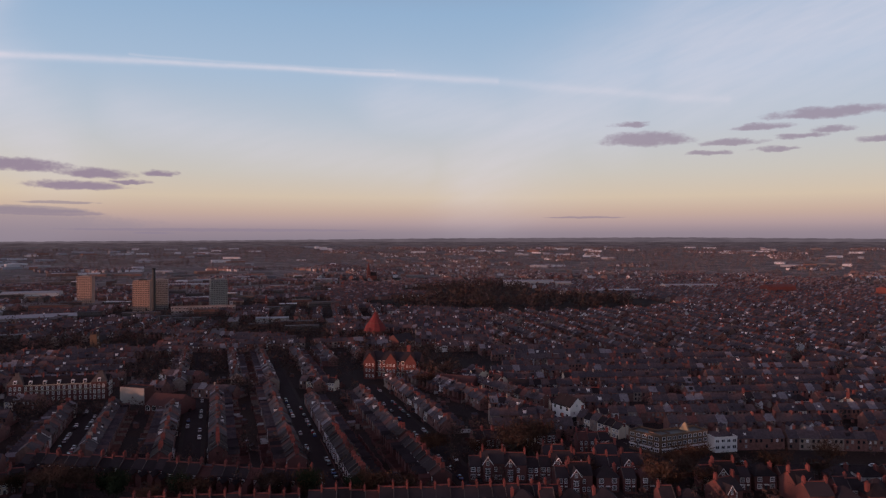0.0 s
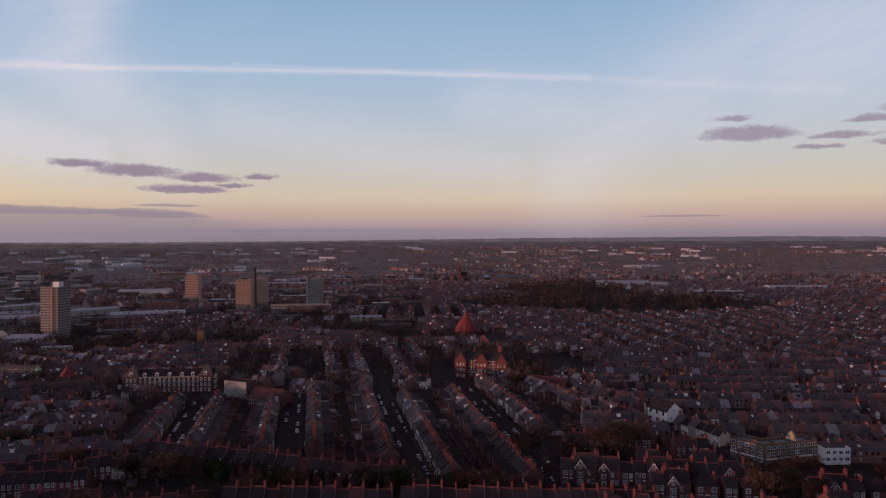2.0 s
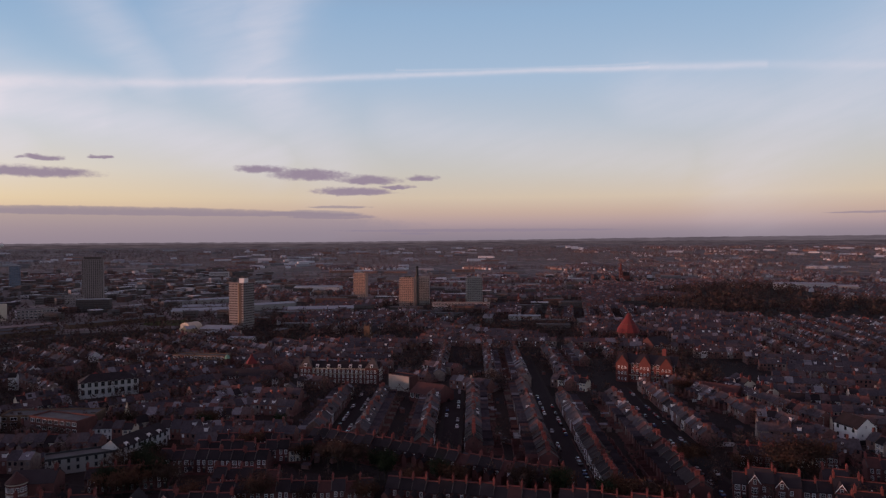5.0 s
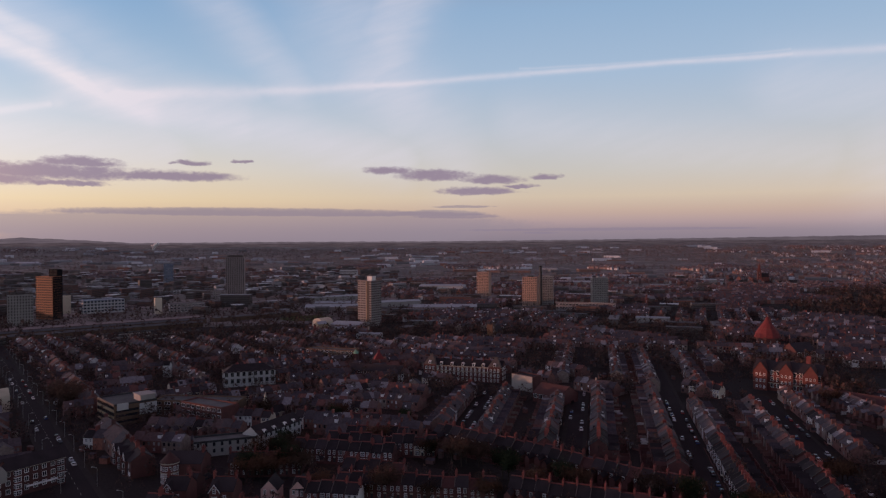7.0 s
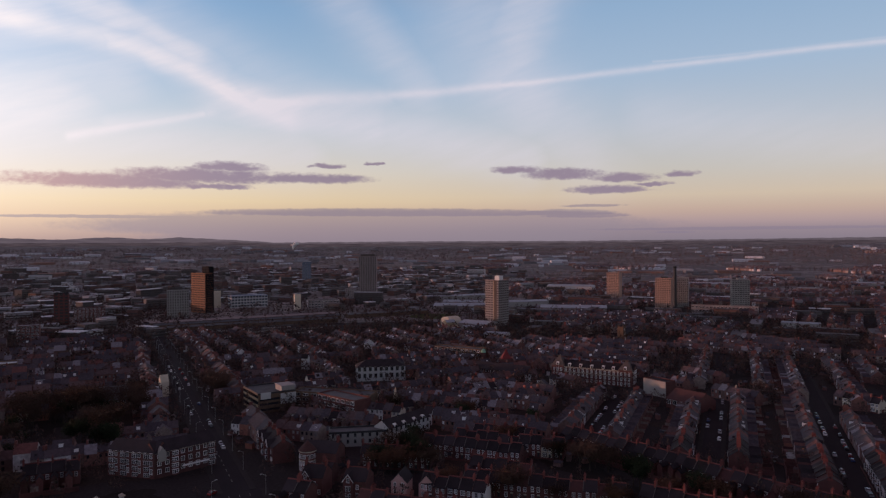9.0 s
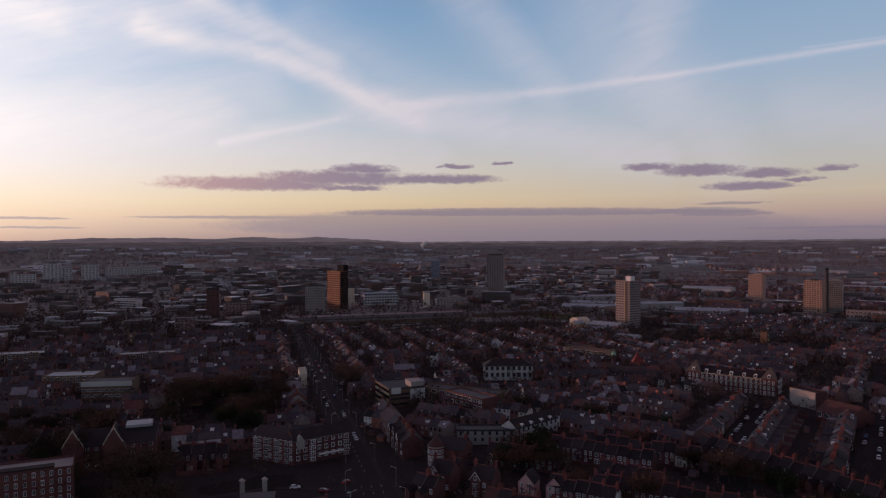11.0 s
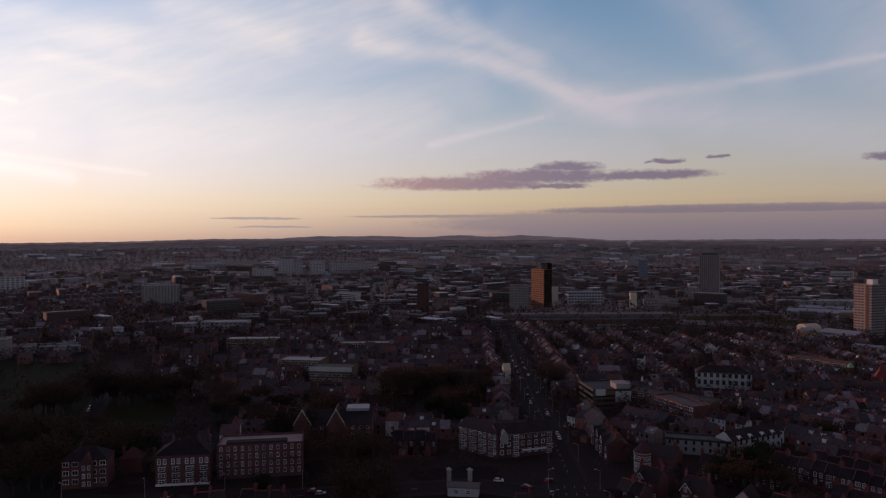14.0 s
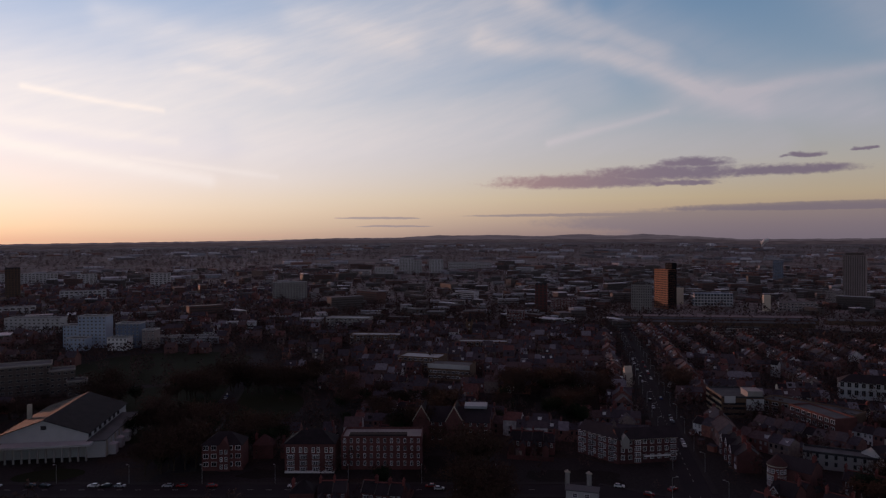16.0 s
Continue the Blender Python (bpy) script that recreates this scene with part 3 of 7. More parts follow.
# ---- houses ----
def lattice(us, zs, spot, glazed, row_mats, glass=1, deep=0.1, back=0.12, cap=None):
    """One sheet of frame bars round recessed panes: us along, zs up; spot(u, z, depth) gives the place; glazed(i, j) tells which cells are panes."""
    s, nu = Shape(), len(us)
    s.v = [spot(u, z, 0.0) for z in zs for u in us]
    for j in range(len(zs) - 1):
        for i in range(nu - 1):
            a, b, c, d = j * nu + i, j * nu + i + 1, (j + 1) * nu + i + 1, (j + 1) * nu + i
            if glazed(i, j):
                k = len(s.v)
                s.v += [spot(us[p], zs[q], deep) for p, q in ((i, j), (i + 1, j), (i + 1, j + 1), (i, j + 1))]
                s.f += [(k, k + 1, k + 2, k + 3), (a, b, k + 1, k), (b, c, k + 2, k + 1), (c, d, k + 3, k + 2), (d, a, k, k + 3)]
                s.m += [glass] + [row_mats[j]] * 4
            else:
                s.f.append((a, b, c, d))
                s.m.append(row_mats[j])
    n = nu * len(zs)
    rim = [i for i in range(nu)] + [j * nu + nu - 1 for j in range(1, len(zs))] + [n - 1 - i for i in range(1, nu)] + [j * nu for j in range(len(zs) - 2, 0, -1)]
    if cap is None:
        k = len(s.v)
        s.v += [spot(us[r % nu], zs[r // nu], back) for r in rim]
        for p in range(len(rim)):
            q = (p + 1) % len(rim)
            s.f.append((rim[q], rim[p], k + p, k + q))
            s.m.append(row_mats[0])
    else:
        s.f.append(tuple(range(n - nu, n)))
        s.m.append(cap)
    return s


def window_mesh(w, h, frame=TRIM, bars=1, rail=0.5, edge=0.1, glass=GLASS, sill=0.14):
    us = [-w / 2 - edge, -w / 2 + 0.07]
    for i in range(bars):
        x = -w / 2 + (i + 1) * w / (bars + 1)
        us += [x - 0.045, x + 0.045]
    us += [w / 2 - 0.07, w / 2 + edge]
    zs = [-sill, 0.05] + ([h * rail - 0.05, h * rail + 0.05] if rail else []) + [h - 0.05, h + 0.16]
    spot = lambda u, z, d: (u, -0.18 + d if z < 0.06 and d == 0 else -0.1 + d * 0.9, z)
    return lattice(us, zs, spot, lambda i, j: i % 2 == 1 and j % 2 == 1, [0] * len(zs), 1, 0.1, 0.2).mesh("window", frame, glass)


def chimney_mesh(pots=4, w=0.7, l=1.7, h=2.0):
    s = Shape().box(-w / 2, w / 2, -l / 2, l / 2, -1.6, h).box(-w / 2 - 0.1, w / 2 + 0.1, -l / 2 - 0.1, l / 2 + 0.1, h - 0.35, h - 0.12)
    for i in range(pots):
        s.tube(0, -l / 2 + (i + 0.5) * l / pots, h, h + 0.65, 0.15, 0.12, 6, 1)
    return s.mesh("chimney", CHIMNEY, CHIMNEY)


WIN_TALL, WIN_WIDE, WIN_SMALL = window_mesh(1.0, 1.6), window_mesh(1.7, 1.5, bars=2), window_mesh(0.8, 1.1, bars=0)
WIN_ARCH = window_mesh(1.0, 1.95, WHITE, 1, 0.5, 0.17, GLASS, 0.22)
STACK = chimney_mesh()
STACK_RED = Shape().box(-0.5, 0.5, -0.9, 0.9, -1.6, 2.0).box(-0.6, 0.6, -1.0, 1.0, 1.6, 1.85).tube(0, -0.5, 2.0, 2.6, 0.16, 0.13, 6).tube(0, 0.0, 2.0, 2.6, 0.16, 0.13, 6).tube(0, 0.5, 2.0, 2.6, 0.16, 0.13, 6).mesh("chimney", CHIMNEY)
BACK = Matrix.Rotation(math.pi, 4, "Z")


def bay_mesh(h, wall, w=2.2):
    """A canted bay: brick aprons, white bars round recessed lights, storey above storey, under a small lead roof."""
    slant, out_ = math.hypot(0.5, 0.75), 0.75
    face = w - 1.0
    cuts = [0.0, 0.1, slant - 0.1, slant + 0.1, slant + face / 2 - 0.05, slant + face / 2 + 0.05, slant + face - 0.1, slant + face + 0.1, 2 * slant + face - 0.1, 2 * slant + face]

    def spot(u, z, d):
        if u < slant:
            x, y = -w / 2 + 0.5 * u / slant, -out_ * u / slant
        elif u < slant + face:
            x, y = -w / 2 + 0.5 + u - slant, -out_
        else:
            k = (u - slant - face) / slant
            x, y = w / 2 - 0.5 + 0.5 * k, -out_ * (1 - k)
        return x * (1 - 0.25 * d), y + d, z
    floors = max(1, round(h / 2.8))
    tall = h / floors
    zs, mats, panes = [-0.3], [], []
    for f in range(floors):
        for z, m, pane in ((0.72, 0, False), (0.84, 2, False), (tall * 0.58, 2, True), (tall * 0.58 + 0.1, 2, False), (tall - 0.32, 2, True), (tall, 2, False)):
            zs.append(f * tall + z)
            mats.append(m)
            panes.append(pane)
    return lattice(cuts, zs, spot, lambda i, j: panes[j] and i % 2 == 1, mats, 1, 0.09, cap=3).mesh("bay_window", wall, GLASS, TRIM, FELT)


def terrace_house(wall, trim, roof_mat, w, depth, eaves, ridge, style, label):
    """A terraced house, front towards -y: walls, roof, ridge tiles, chimney, door, windows and a lower wing behind."""
    ob = root("terraced_house", Matrix(), label, "house", "terraced houses")
    y0, y1 = -depth / 2, depth / 2
    part("wall", Shape().gable(-w / 2, w / 2, y0, y1, -0.4, eaves, ridge - 0.06).mesh("wall", wall), ob)
    roof_ = part("roof", Shape().roof(-w / 2, w / 2, y0, y1, eaves, ridge, over=0.35).box(-w / 2 - 0.12, -w / 2 + 0.12, -0.4, 0.4, ridge - 0.5, ridge + 0.1).mesh("roof", roof_mat), ob)
    part("ridge_tiles", Shape().box(-w / 2, w / 2, -0.3, 0.3, ridge + 0.02, ridge + 0.34).mesh("ridge_tiles", CHIMNEY), roof_, label="terracotta ridge tiles")
    rise_ = (ridge - eaves) / (depth / 2)
    cope = Shape()
    for s_ in (-1, 1):
        ye = s_ * (depth / 2 + 0.3)
        za = eaves - 0.3 * rise_ + 0.2
        vs = [(-w / 2 - 0.14, ye, za), (-w / 2 + 0.14, ye, za), (-w / 2 + 0.14, s_ * 0.25, ridge + 0.1), (-w / 2 - 0.14, s_ * 0.25, ridge + 0.1)]
        cope.add(vs + [(a, b, c + 0.22) for a, b, c in vs], [(4, 5, 6, 7), (0, 1, 5, 4), (1, 2, 6, 5), (2, 3, 7, 6), (3, 0, 4, 7)])
    part("party_coping", cope.mesh("party_coping", COPING), roof_, label="pale coping along the party wall")
    part("chimney", STACK_RED if style in ("wide", "tall_bay") else STACK, ob, Matrix.Translation((w / 2 - 0.3 if style != "plain" else -w / 2 + 0.3, 0, ridge - (0.5 if style == "bay" else 0.1))), "brick chimney stack with clay pots")
    if style == "bay":
        part("bay_window", bay_mesh(2.9, wall), ob, Matrix.Translation((-0.9, y0, 0)), "white-framed bay window")
        part("window", WIN_WIDE, ob, Matrix.Translation((-0.9, y0, 3.7)))
    elif style == "tall_bay":
        part("bay_window", bay_mesh(5.6, wall), ob, Matrix.Translation((-0.9, y0, 0)), "white-framed bay window of two storeys")
    else:
        part("window", WIN_WIDE if style == "wide" else WIN_TALL, ob, Matrix.Translation((-0.8, y0, 0.9)))
        part("window", WIN_TALL, ob, Matrix.Translation((-0.9, y0, 3.6)))
    part("window", WIN_TALL, ob, Matrix.Translation((1.35, y0, 3.6)))
    part("door", Shape().box(-0.45, 0.45, -0.05, 0.1, 0, 2.05).box(-0.55, 0.55, -0.1, 0.1, 2.05, 2.6, 1).mesh("door", DARK_CLAD, trim), ob, Matrix.Translation((1.45, y0, 0.1)))
    wing = Shape().gable(y1 - 0.1, y1 + 5.0, -1.25, 1.25, -0.4, 4.6, 5.9).roof(y1, y1 + 5.15, -1.25, 1.25, 4.6, 5.9, 1, 0.2)
    wing.v = [(-b + (w / 2 - 1.3), a, c) for a, b, c in wing.v]
    part("rear_wing", wing.mesh("rear_wing", BRICK, roof_mat), ob, label="lower brick wing behind the house")
    part("window", WIN_TALL, ob, Matrix.Translation((-1.2, y1, 3.4)) @ BACK)
    yard = Shape().box(w / 2 - 0.12, w / 2 + 0.12, y1 + 0.02, y1 + 9.5, -0.4, 1.9).box(-w / 2, w / 2, y1 + 9.3, y1 + 9.6, -0.4, 1.8)
    part("front_wall", Shape().box(-w / 2, w / 2, y0 - 1.9, y0 - 1.7, -0.4, 0.9).mesh("front_wall", BRICK), ob)
    part("garden_wall", yard.mesh("garden_wall", BRICK), ob)
    return Proto(ob)


def villa(wall, w, label, boards=TRIM):
    """A tall gabled house of three storeys with white bargeboards, front towards -y."""
    ob = root("gabled_house", Matrix(), label, "house", "gabled houses")
    part("wall", Shape().gable(-w / 2, w / 2, -5, 5, -0.4, 7.6, 11.2).mesh("wall", wall), ob)
    roof_ = part("roof", Shape().roof(-w / 2 - 0.2, w / 2 + 0.2, -5, 5, 7.6, 11.25, over=0.4).mesh("roof", SLATE), ob)
    part("ridge_tiles", Shape().box(-w / 2, w / 2, -0.17, 0.17, 11.3, 11.6).mesh("ridge_tiles", TERRA), roof_)
    g = Shape().gable(-6.2, 0, -1.9, 1.9, -0.4, 7.4, 10.2).roof(-6.5, 0, -1.9, 1.9, 7.4, 10.2, 1, 0.35)
    for s in (-1, 1):
        g.add([(-6.55, s * 2.3, 6.85), (-6.55, s * 2.3, 7.2), (-6.55, 0, 10.45), (-6.55, 0, 10.05), (-6.4, s * 2.3, 6.85), (-6.4, s * 2.3, 7.2), (-6.4, 0, 10.45), (-6.4, 0, 10.05)],
              [(0, 1, 2, 3), (7, 6, 5, 4), (0, 3, 7, 4), (1, 5, 6, 2)], 2)
    g.v = [(b - w / 4, a, c) for a, b, c in g.v]
    part("front_gable", g.mesh("front_gable", wall, SLATE, boards), ob, label="front gable with pale bargeboards")
    part("chimney", STACK, ob, Matrix.Translation((w / 2 - 0.3, 0, 11.2)))
    part("chimney", STACK, ob, Matrix.Translation((-w / 2 + 0.3, 0, 11.2)))
    part("bay_window", bay_mesh(5.8, wall), ob, Matrix.Translation((-w / 4, -6.2, 0)))
    part("window", WIN_TALL, ob, Matrix.Translation((-w / 4, -6.2, 7.0)))
    for x in (w / 8, w / 3):
        for z in (1.0, 4.2):
            part("window", WIN_TALL, ob, Matrix.Translation((x, -5, z)))
    part("dormer", Shape().gable(-5.2, -2.5, -0.8, 0.8, 7.5, 9.2, 10.0).roof(-5.4, -2.5, -0.8, 0.8, 9.2, 10.0, 1, 0.2).box(-5.3, -5.18, -0.5, 0.5, 7.9, 9.1, 2).mesh("dormer", wall, SLATE, WHITE),
         ob, Matrix.Translation((w / 4, 0, 0)) @ Matrix.Rotation(0, 4, "Z"))
    d = ob.children[-1]
    d.matrix_basis = Matrix.Translation((w / 4, -0.2, 0)) @ Matrix.Rotation(math.pi / 2, 4, "Z")
    return Proto(ob)


def hipped_house(wall, roof_mat, label):
    """A detached house with a hipped roof and a side chimney."""
    ob = root("detached_house", Matrix(), label, "house", "detached houses")
    part("wall", Shape().box(-4.5, 4.5, -4, 4, -0.4, 5.6).mesh("wall", wall), ob)
    part("roof", Shape().hip(-4.9, 4.9, -4.4, 4.4, 5.5, 9.0).mesh("roof", roof_mat), ob)
    part("chimney", STACK_RED, ob, Matrix.Translation((3.6, 0.4, 7.4)))
    for x in (-2.6, 2.6):
        part("window", WIN_WIDE, ob, Matrix.Translation((x, -4, 3.5)))
        part("window", WIN_WIDE, ob, Matrix.Translation((x, -4, 0.9)))
    part("door", Shape().box(-0.5, 0.5, -0.1, 0.1, 0, 2.1).box(-0.9, 0.9, -0.9, 0.0, 2.3, 2.5, 1).mesh("door", DARK_CLAD, WHITE), ob, Matrix.Translation((0, -4, 0)))
    return Proto(ob)


BRICKY = "red-brick terraced house with slate roof and brick chimney"
TYPES = {
    "plain": terrace_house(BRICK, STONE, SLATE, 5.2, 8.0, 5.8, 8.7, "plain", BRICKY),
    "bay": terrace_house(BRICK, WHITE, SLATE, 5.2, 8.0, 5.8, 8.7, "bay", "red-brick terraced house with white bay window and slate roof"),
    "tall_bay": terrace_house(BRICK, WHITE, SLATE, 5.2, 8.4, 6.3, 9.3, "tall_bay", "red-brick terraced house with a tall white-framed bay"),
    "render": terrace_house(WHITE, WHITE, SLATE, 5.2, 8.0, 5.8, 8.7, "wide", "white-rendered terraced house with slate roof in a brick row"),
    "cream": terrace_house(CREAM, WHITE, SLATE, 5.2, 8.0, 5.8, 8.7, "bay", "cream-rendered terraced house with bay window and slate roof"),
    "tile": terrace_house(BRICK, STONE, OLD_TILE, 5.2, 8.0, 5.8, 8.7, "plain", "red-brick terraced house with a red tiled roof"),
    "villa": villa(BRICK, 9.0, "tall red-brick gabled house with white bargeboards"),
    "pale_villa": villa(CREAM, 9.0, "tall cream gabled house with white bargeboards"),
    "hip": hipped_house(BRICK, SLATE, "detached brick house with hipped slate roof"),
    "red_hip": hipped_house(BRICK, OLD_TILE, "detached brick house with hipped red tile roof"),
    "white_hip": hipped_house(WHITE, SLATE, "white detached house with hipped slate roof"),
}
WIDTH = {"villa": 9.4, "pale_villa": 9.4, "hip": 12.5, "red_hip": 12.5, "white_hip": 12.5}
rng = random.Random(7)
all_houses = []


def place_house(x, y, turn, kind):
    all_houses.append((math.hypot(x, y), x, y, turn, kind))


def mixed_kind(recipe):
    k, q = rng.random(), 0.0
    for name, share in recipe:
        q += share
        if k < q:
            return name
    return recipe[0][0]


HIGHFIELDS = (("plain", 0.42), ("bay", 0.40), ("tile", 0.08), ("render", 0.04), ("cream", 0.06))
GRAND = (("tall_bay", 0.55), ("bay", 0.25), ("cream", 0.12), ("plain", 0.08))
TALLER = (("villa", 0.70), ("tall_bay", 0.3))
LOOSE = (("hip", 0.34), ("red_hip", 0.06), ("white_hip", 0.04), ("villa", 0.2), ("bay", 0.36))

MIXED = (("bay", 0.42), ("tall_bay", 0.2), ("plain", 0.2), ("villa", 0.1), ("cream", 0.05), ("hip", 0.03))


def terrace(x0, y0, x1, y1, recipe=HIGHFIELDS):
    """A row of houses along the line of their ridge; they face to the right of its way."""
    d = Vector((x1 - x0, y1 - y0))
    turn, length, u = math.degrees(math.atan2(d.y, d.x)), d.length, 0.0
    d.normalize()
    while u < length - 2.6:
        kind = mixed_kind(recipe)
        w = WIDTH.get(kind, 5.2)
        c = u + w / 2
        place_house(x0 + d.x * c, y0 + d.y * c, turn, kind)
        u += w


AX, AY = math.cos(radians(108)), math.sin(radians(108))


def grid(c, s):
    """Place c across and s along the northern street grid."""
    return c * AY + s * AX, s * AY - c * AX


def north_row(c, s0, s1, face, recipe=HIGHFIELDS):
    (x0, y0), (x1, y1) = grid(c, s0), grid(c, s1)
    if face > 0:
        terrace(x0, y0, x1, y1, recipe)
    else:
        terrace(x1, y1, x0, y0, recipe)


def north_street(c, s0, s1, width=8.5):
    street(*grid(c, s0), *grid(c, s1), width)


# the northern streets, their rows in pairs face to face
for c, s0, s1 in ((-68, 330, 470), (-11, 300, 650), (45, 262, 640), (101, 250, 480)):
    north_street(c, s0, s1)
for c, s0, s1, face in ((-80, 352, 450, 1), (-56, 345, 448, -1), (-23, 325, 440, 1), (1, 327, 462, -1), (33.5, 307, 473, 1), (56, 276, 436, -1),
                        (87, 268, 440, 1), (115, 342, 474, -1), (-23, 499, 642, 1), (14, 505, 630, -1), (37, 481, 632, 1), (66, 471, 630, -1)):
    north_row(c, s0, s1, face, GRAND if c in (56, 115) else HIGHFIELDS)
# rows across the ends of the streets
PLAIN = (("plain", 0.85), ("tile", 0.1), ("cream", 0.05))
terrace(-113, 291, -179, 302, PLAIN), terrace(-52, 279, -112, 288, PLAIN), terrace(-176, 218, -118, 243, PLAIN), terrace(-52, 254, -116, 246, PLAIN), terrace(44, 264, -50, 256, PLAIN)
terrace(-287, 340, -220, 350), terrace(-243, 283, -188, 299), terrace(-216, 261, -166, 282)
terrace(-292, 318, -250, 330), terrace(-300, 366, -232, 378)
street(-300, 205, -60, 236, 8), street(-60, 236, 190, 248, 8)
# the blocks behind the grand terrace and round the school
for k in range(5):
    terrace(-318 - 9 * k, 468 + 29 * k, -226 - 9 * k, 490 + 29 * k, HIGHFIELDS) if k % 2 else terrace(-222 - 9 * k, 490 + 29 * k, -316 - 9 * k, 467 + 29 * k, HIGHFIELDS)
terrace(-205, 462, -178, 455, GRAND), terrace(-160, 452, -128, 442, PLAIN), terrace(-96, 478, -70, 470, GRAND), terrace(-200, 500, -172, 494, PLAIN)
north_row(90, 560, 640, 1), north_row(118, 585, 645, -1), terrace(-120, 655, -52, 676, GRAND), terrace(-200, 640, -130, 655, GRAND)
# the houses along the slanting high street
street(-12, 512, 112, 312, 9), street(112, 312, 300, 300, 9)
terrace(-2, 518, 60, 418, GRAND), terrace(58, 382, -22, 506, GRAND), terrace(76, 382, 93, 354, (("cream", 0.7), ("bay", 0.3)))
terrace(11, 296, 78, 296, (("bay", 0.5), ("villa", 0.25), ("plain", 0.25))), terrace(14, 337, 56, 347, GRAND)
terrace(128, 338, 165, 341, GRAND), terrace(166, 340, 300, 330, GRAND), terrace(150, 270, 250, 264, LOOSE)
terrace(-462, 365, -396, 339, (("tall_bay", 1.0),))
# the main road to the city, the road along the park and the lane to the west
street(-850, 426, -245, 158, 10.5, 2.5), street(-245, 158, -130, 100, 18, 3.0), street(-325, -165, -258, 120, 11, 3.0), street(-318, -44, -640, -20, 8, 2.0), street(-258, 120, -228, 152, 12, 2.0)
terrace(-690, 386, -556, 327, (("tall_bay", 0.5), ("villa", 0.3), ("cream", 0.2))), terrace(-553, 326, -484, 295, (("pale_villa", 0.75), ("render", 0.25))), terrace(-480, 293, -385, 251, (("tall_bay", 0.4), ("villa", 0.45), ("render", 0.15))), terrace(-330, 172, -660, 318, (("tall_bay", 0.35), ("villa", 0.3), ("bay", 0.3), ("cream", 0.05)))
terrace(-259, 417, -236, 417, GRAND), terrace(-352, 98, -330, 138, TALLER), terrace(-232, 214, -205, 232, PLAIN)
terrace(-330, 222, -262, 193, (("villa", 0.7), ("tall_bay", 0.3)))


# ---- the wider town, row by row ----
def patch(x, y):
    """The turn of the rows in the older quarter, block by block."""
    return (12, 100, 12, 168, 12)[(math.floor((x + 0.25 * y) / 165) * 7 + math.floor(y / 125) * 3) % 5]


def inside(x, y):
    """How the town lies at a place: the turn of its rows and their mix, or None."""
    r, az = math.hypot(x, y), math.degrees(math.atan2(-x, y))
    if r < 240 or az < -44 or az > 124:
        return None
    c, s = x * AY - y * AX, x * AX + y * AY
    london = (x + 245) * math.sin(radians(24)) + (y - 158) * math.cos(radians(24))
    if az < 33 and -100 < c < 132 and 240 < s < 648:
        return None
    if abs(london) < 15 or any(math.hypot(x - a, y - b) < k for a, b, k in KEEP_OUT):
        return None
    for x0, y0, x1, y1, half in STREETS:
        d = Vector((x1 - x0, y1 - y0))
        k = max(0.0, min(1.0, ((x - x0) * d.x + (y - y0) * d.y) / d.length_squared))
        if math.hypot(x - x0 - k * d.x, y - y0 - k * d.y) < half + 5.5:
            return None
    if 9 < az < 37 and (r > 1900 or (r > 690 and math.sin(x / 61 + 1.3) * math.sin(y / 47 + 0.7) + 0.6 * math.sin(x / 27) * math.sin(y / 33) > (0.1 if r < 1060 else -0.12))):
        return None
    if az < -4:
        if r < 340:
            return 2, LOOSE
        return (4, HIGHFIELDS) if r < 640 else (102, HIGHFIELDS)
    if az < 33:
        return (patch(x, y), HIGHFIELDS) if r > 600 else (108, HIGHFIELDS)
    if london > 0:
        if r > 800 and az > 37:
            return None
        return (20, HIGHFIELDS) if r < 420 else (66, GRAND) if r < 600 else (160, HIGHFIELDS)
    if r > 780 and az < 88:
        return None
    return (66, MIXED) if az < 84 and r < 780 else (78, LOOSE)


KEEP_OUT = ((-428, 190, 18), (-450, 226, 9), (-500, -150, 34), (26, 489, 8), (37, 468, 8), (60, 1430, 150), (-616, 700, 40), (-528, 628, 22), (-488, 628, 28), (-576, 1128, 45), (-423, 985, 40), (-400, 1018, 40), (-334, 1035, 60), (-495, 664, 32), (-895, 837, 60), (-908, 524, 60), (-869, 470, 35), (-1161, 6, 60), (-706, -159, 75),
            (-844, -264, 60), (-69, 712, 40), (-49, 511, 45), (-237, 430, 40), (-205, 425, 30), (-175, 410, 30), (72, 390, 16), (80, 368, 14), (100, 330, 24), (130, 332, 30), (160, 332, 20),
            (106, 262, 12), (-345, -105, 75), (-346, 243, 30), (-246, 228, 30), (-246, 262, 22), (-243, 191, 16), (-206, 184, 18), (-193, 196, 10), (-284, 148, 32), (-306, 10, 20), (-299, 45, 34),
            (-304, -24, 16), (-250, 112, 30), (-481, 113, 32), (-337, 82, 32), (-354, 341, 26), (-422, 348, 34), (-660, 560, 130), (-760, 520, 120), (-560, 640, 60), (-900, 620, 70), (-646, 900, 110),
            (-430, -60, 95), (-560, -90, 90), (-300, -60, 60), (-270, 80, 40), (-390, 150, 40), (132, 1150, 190), (-20, 1120, 110), (270, 1130, 110), (-213, 869, 40), (-20, 590, 46), (10, 560, 40), (45, 332, 20), (-342, 445, 8), (-319, 444, 10), (-286, 286, 8), (-910, 346, 35))
GREEN = ((-440, -60, 72), (-590, -92, 72))


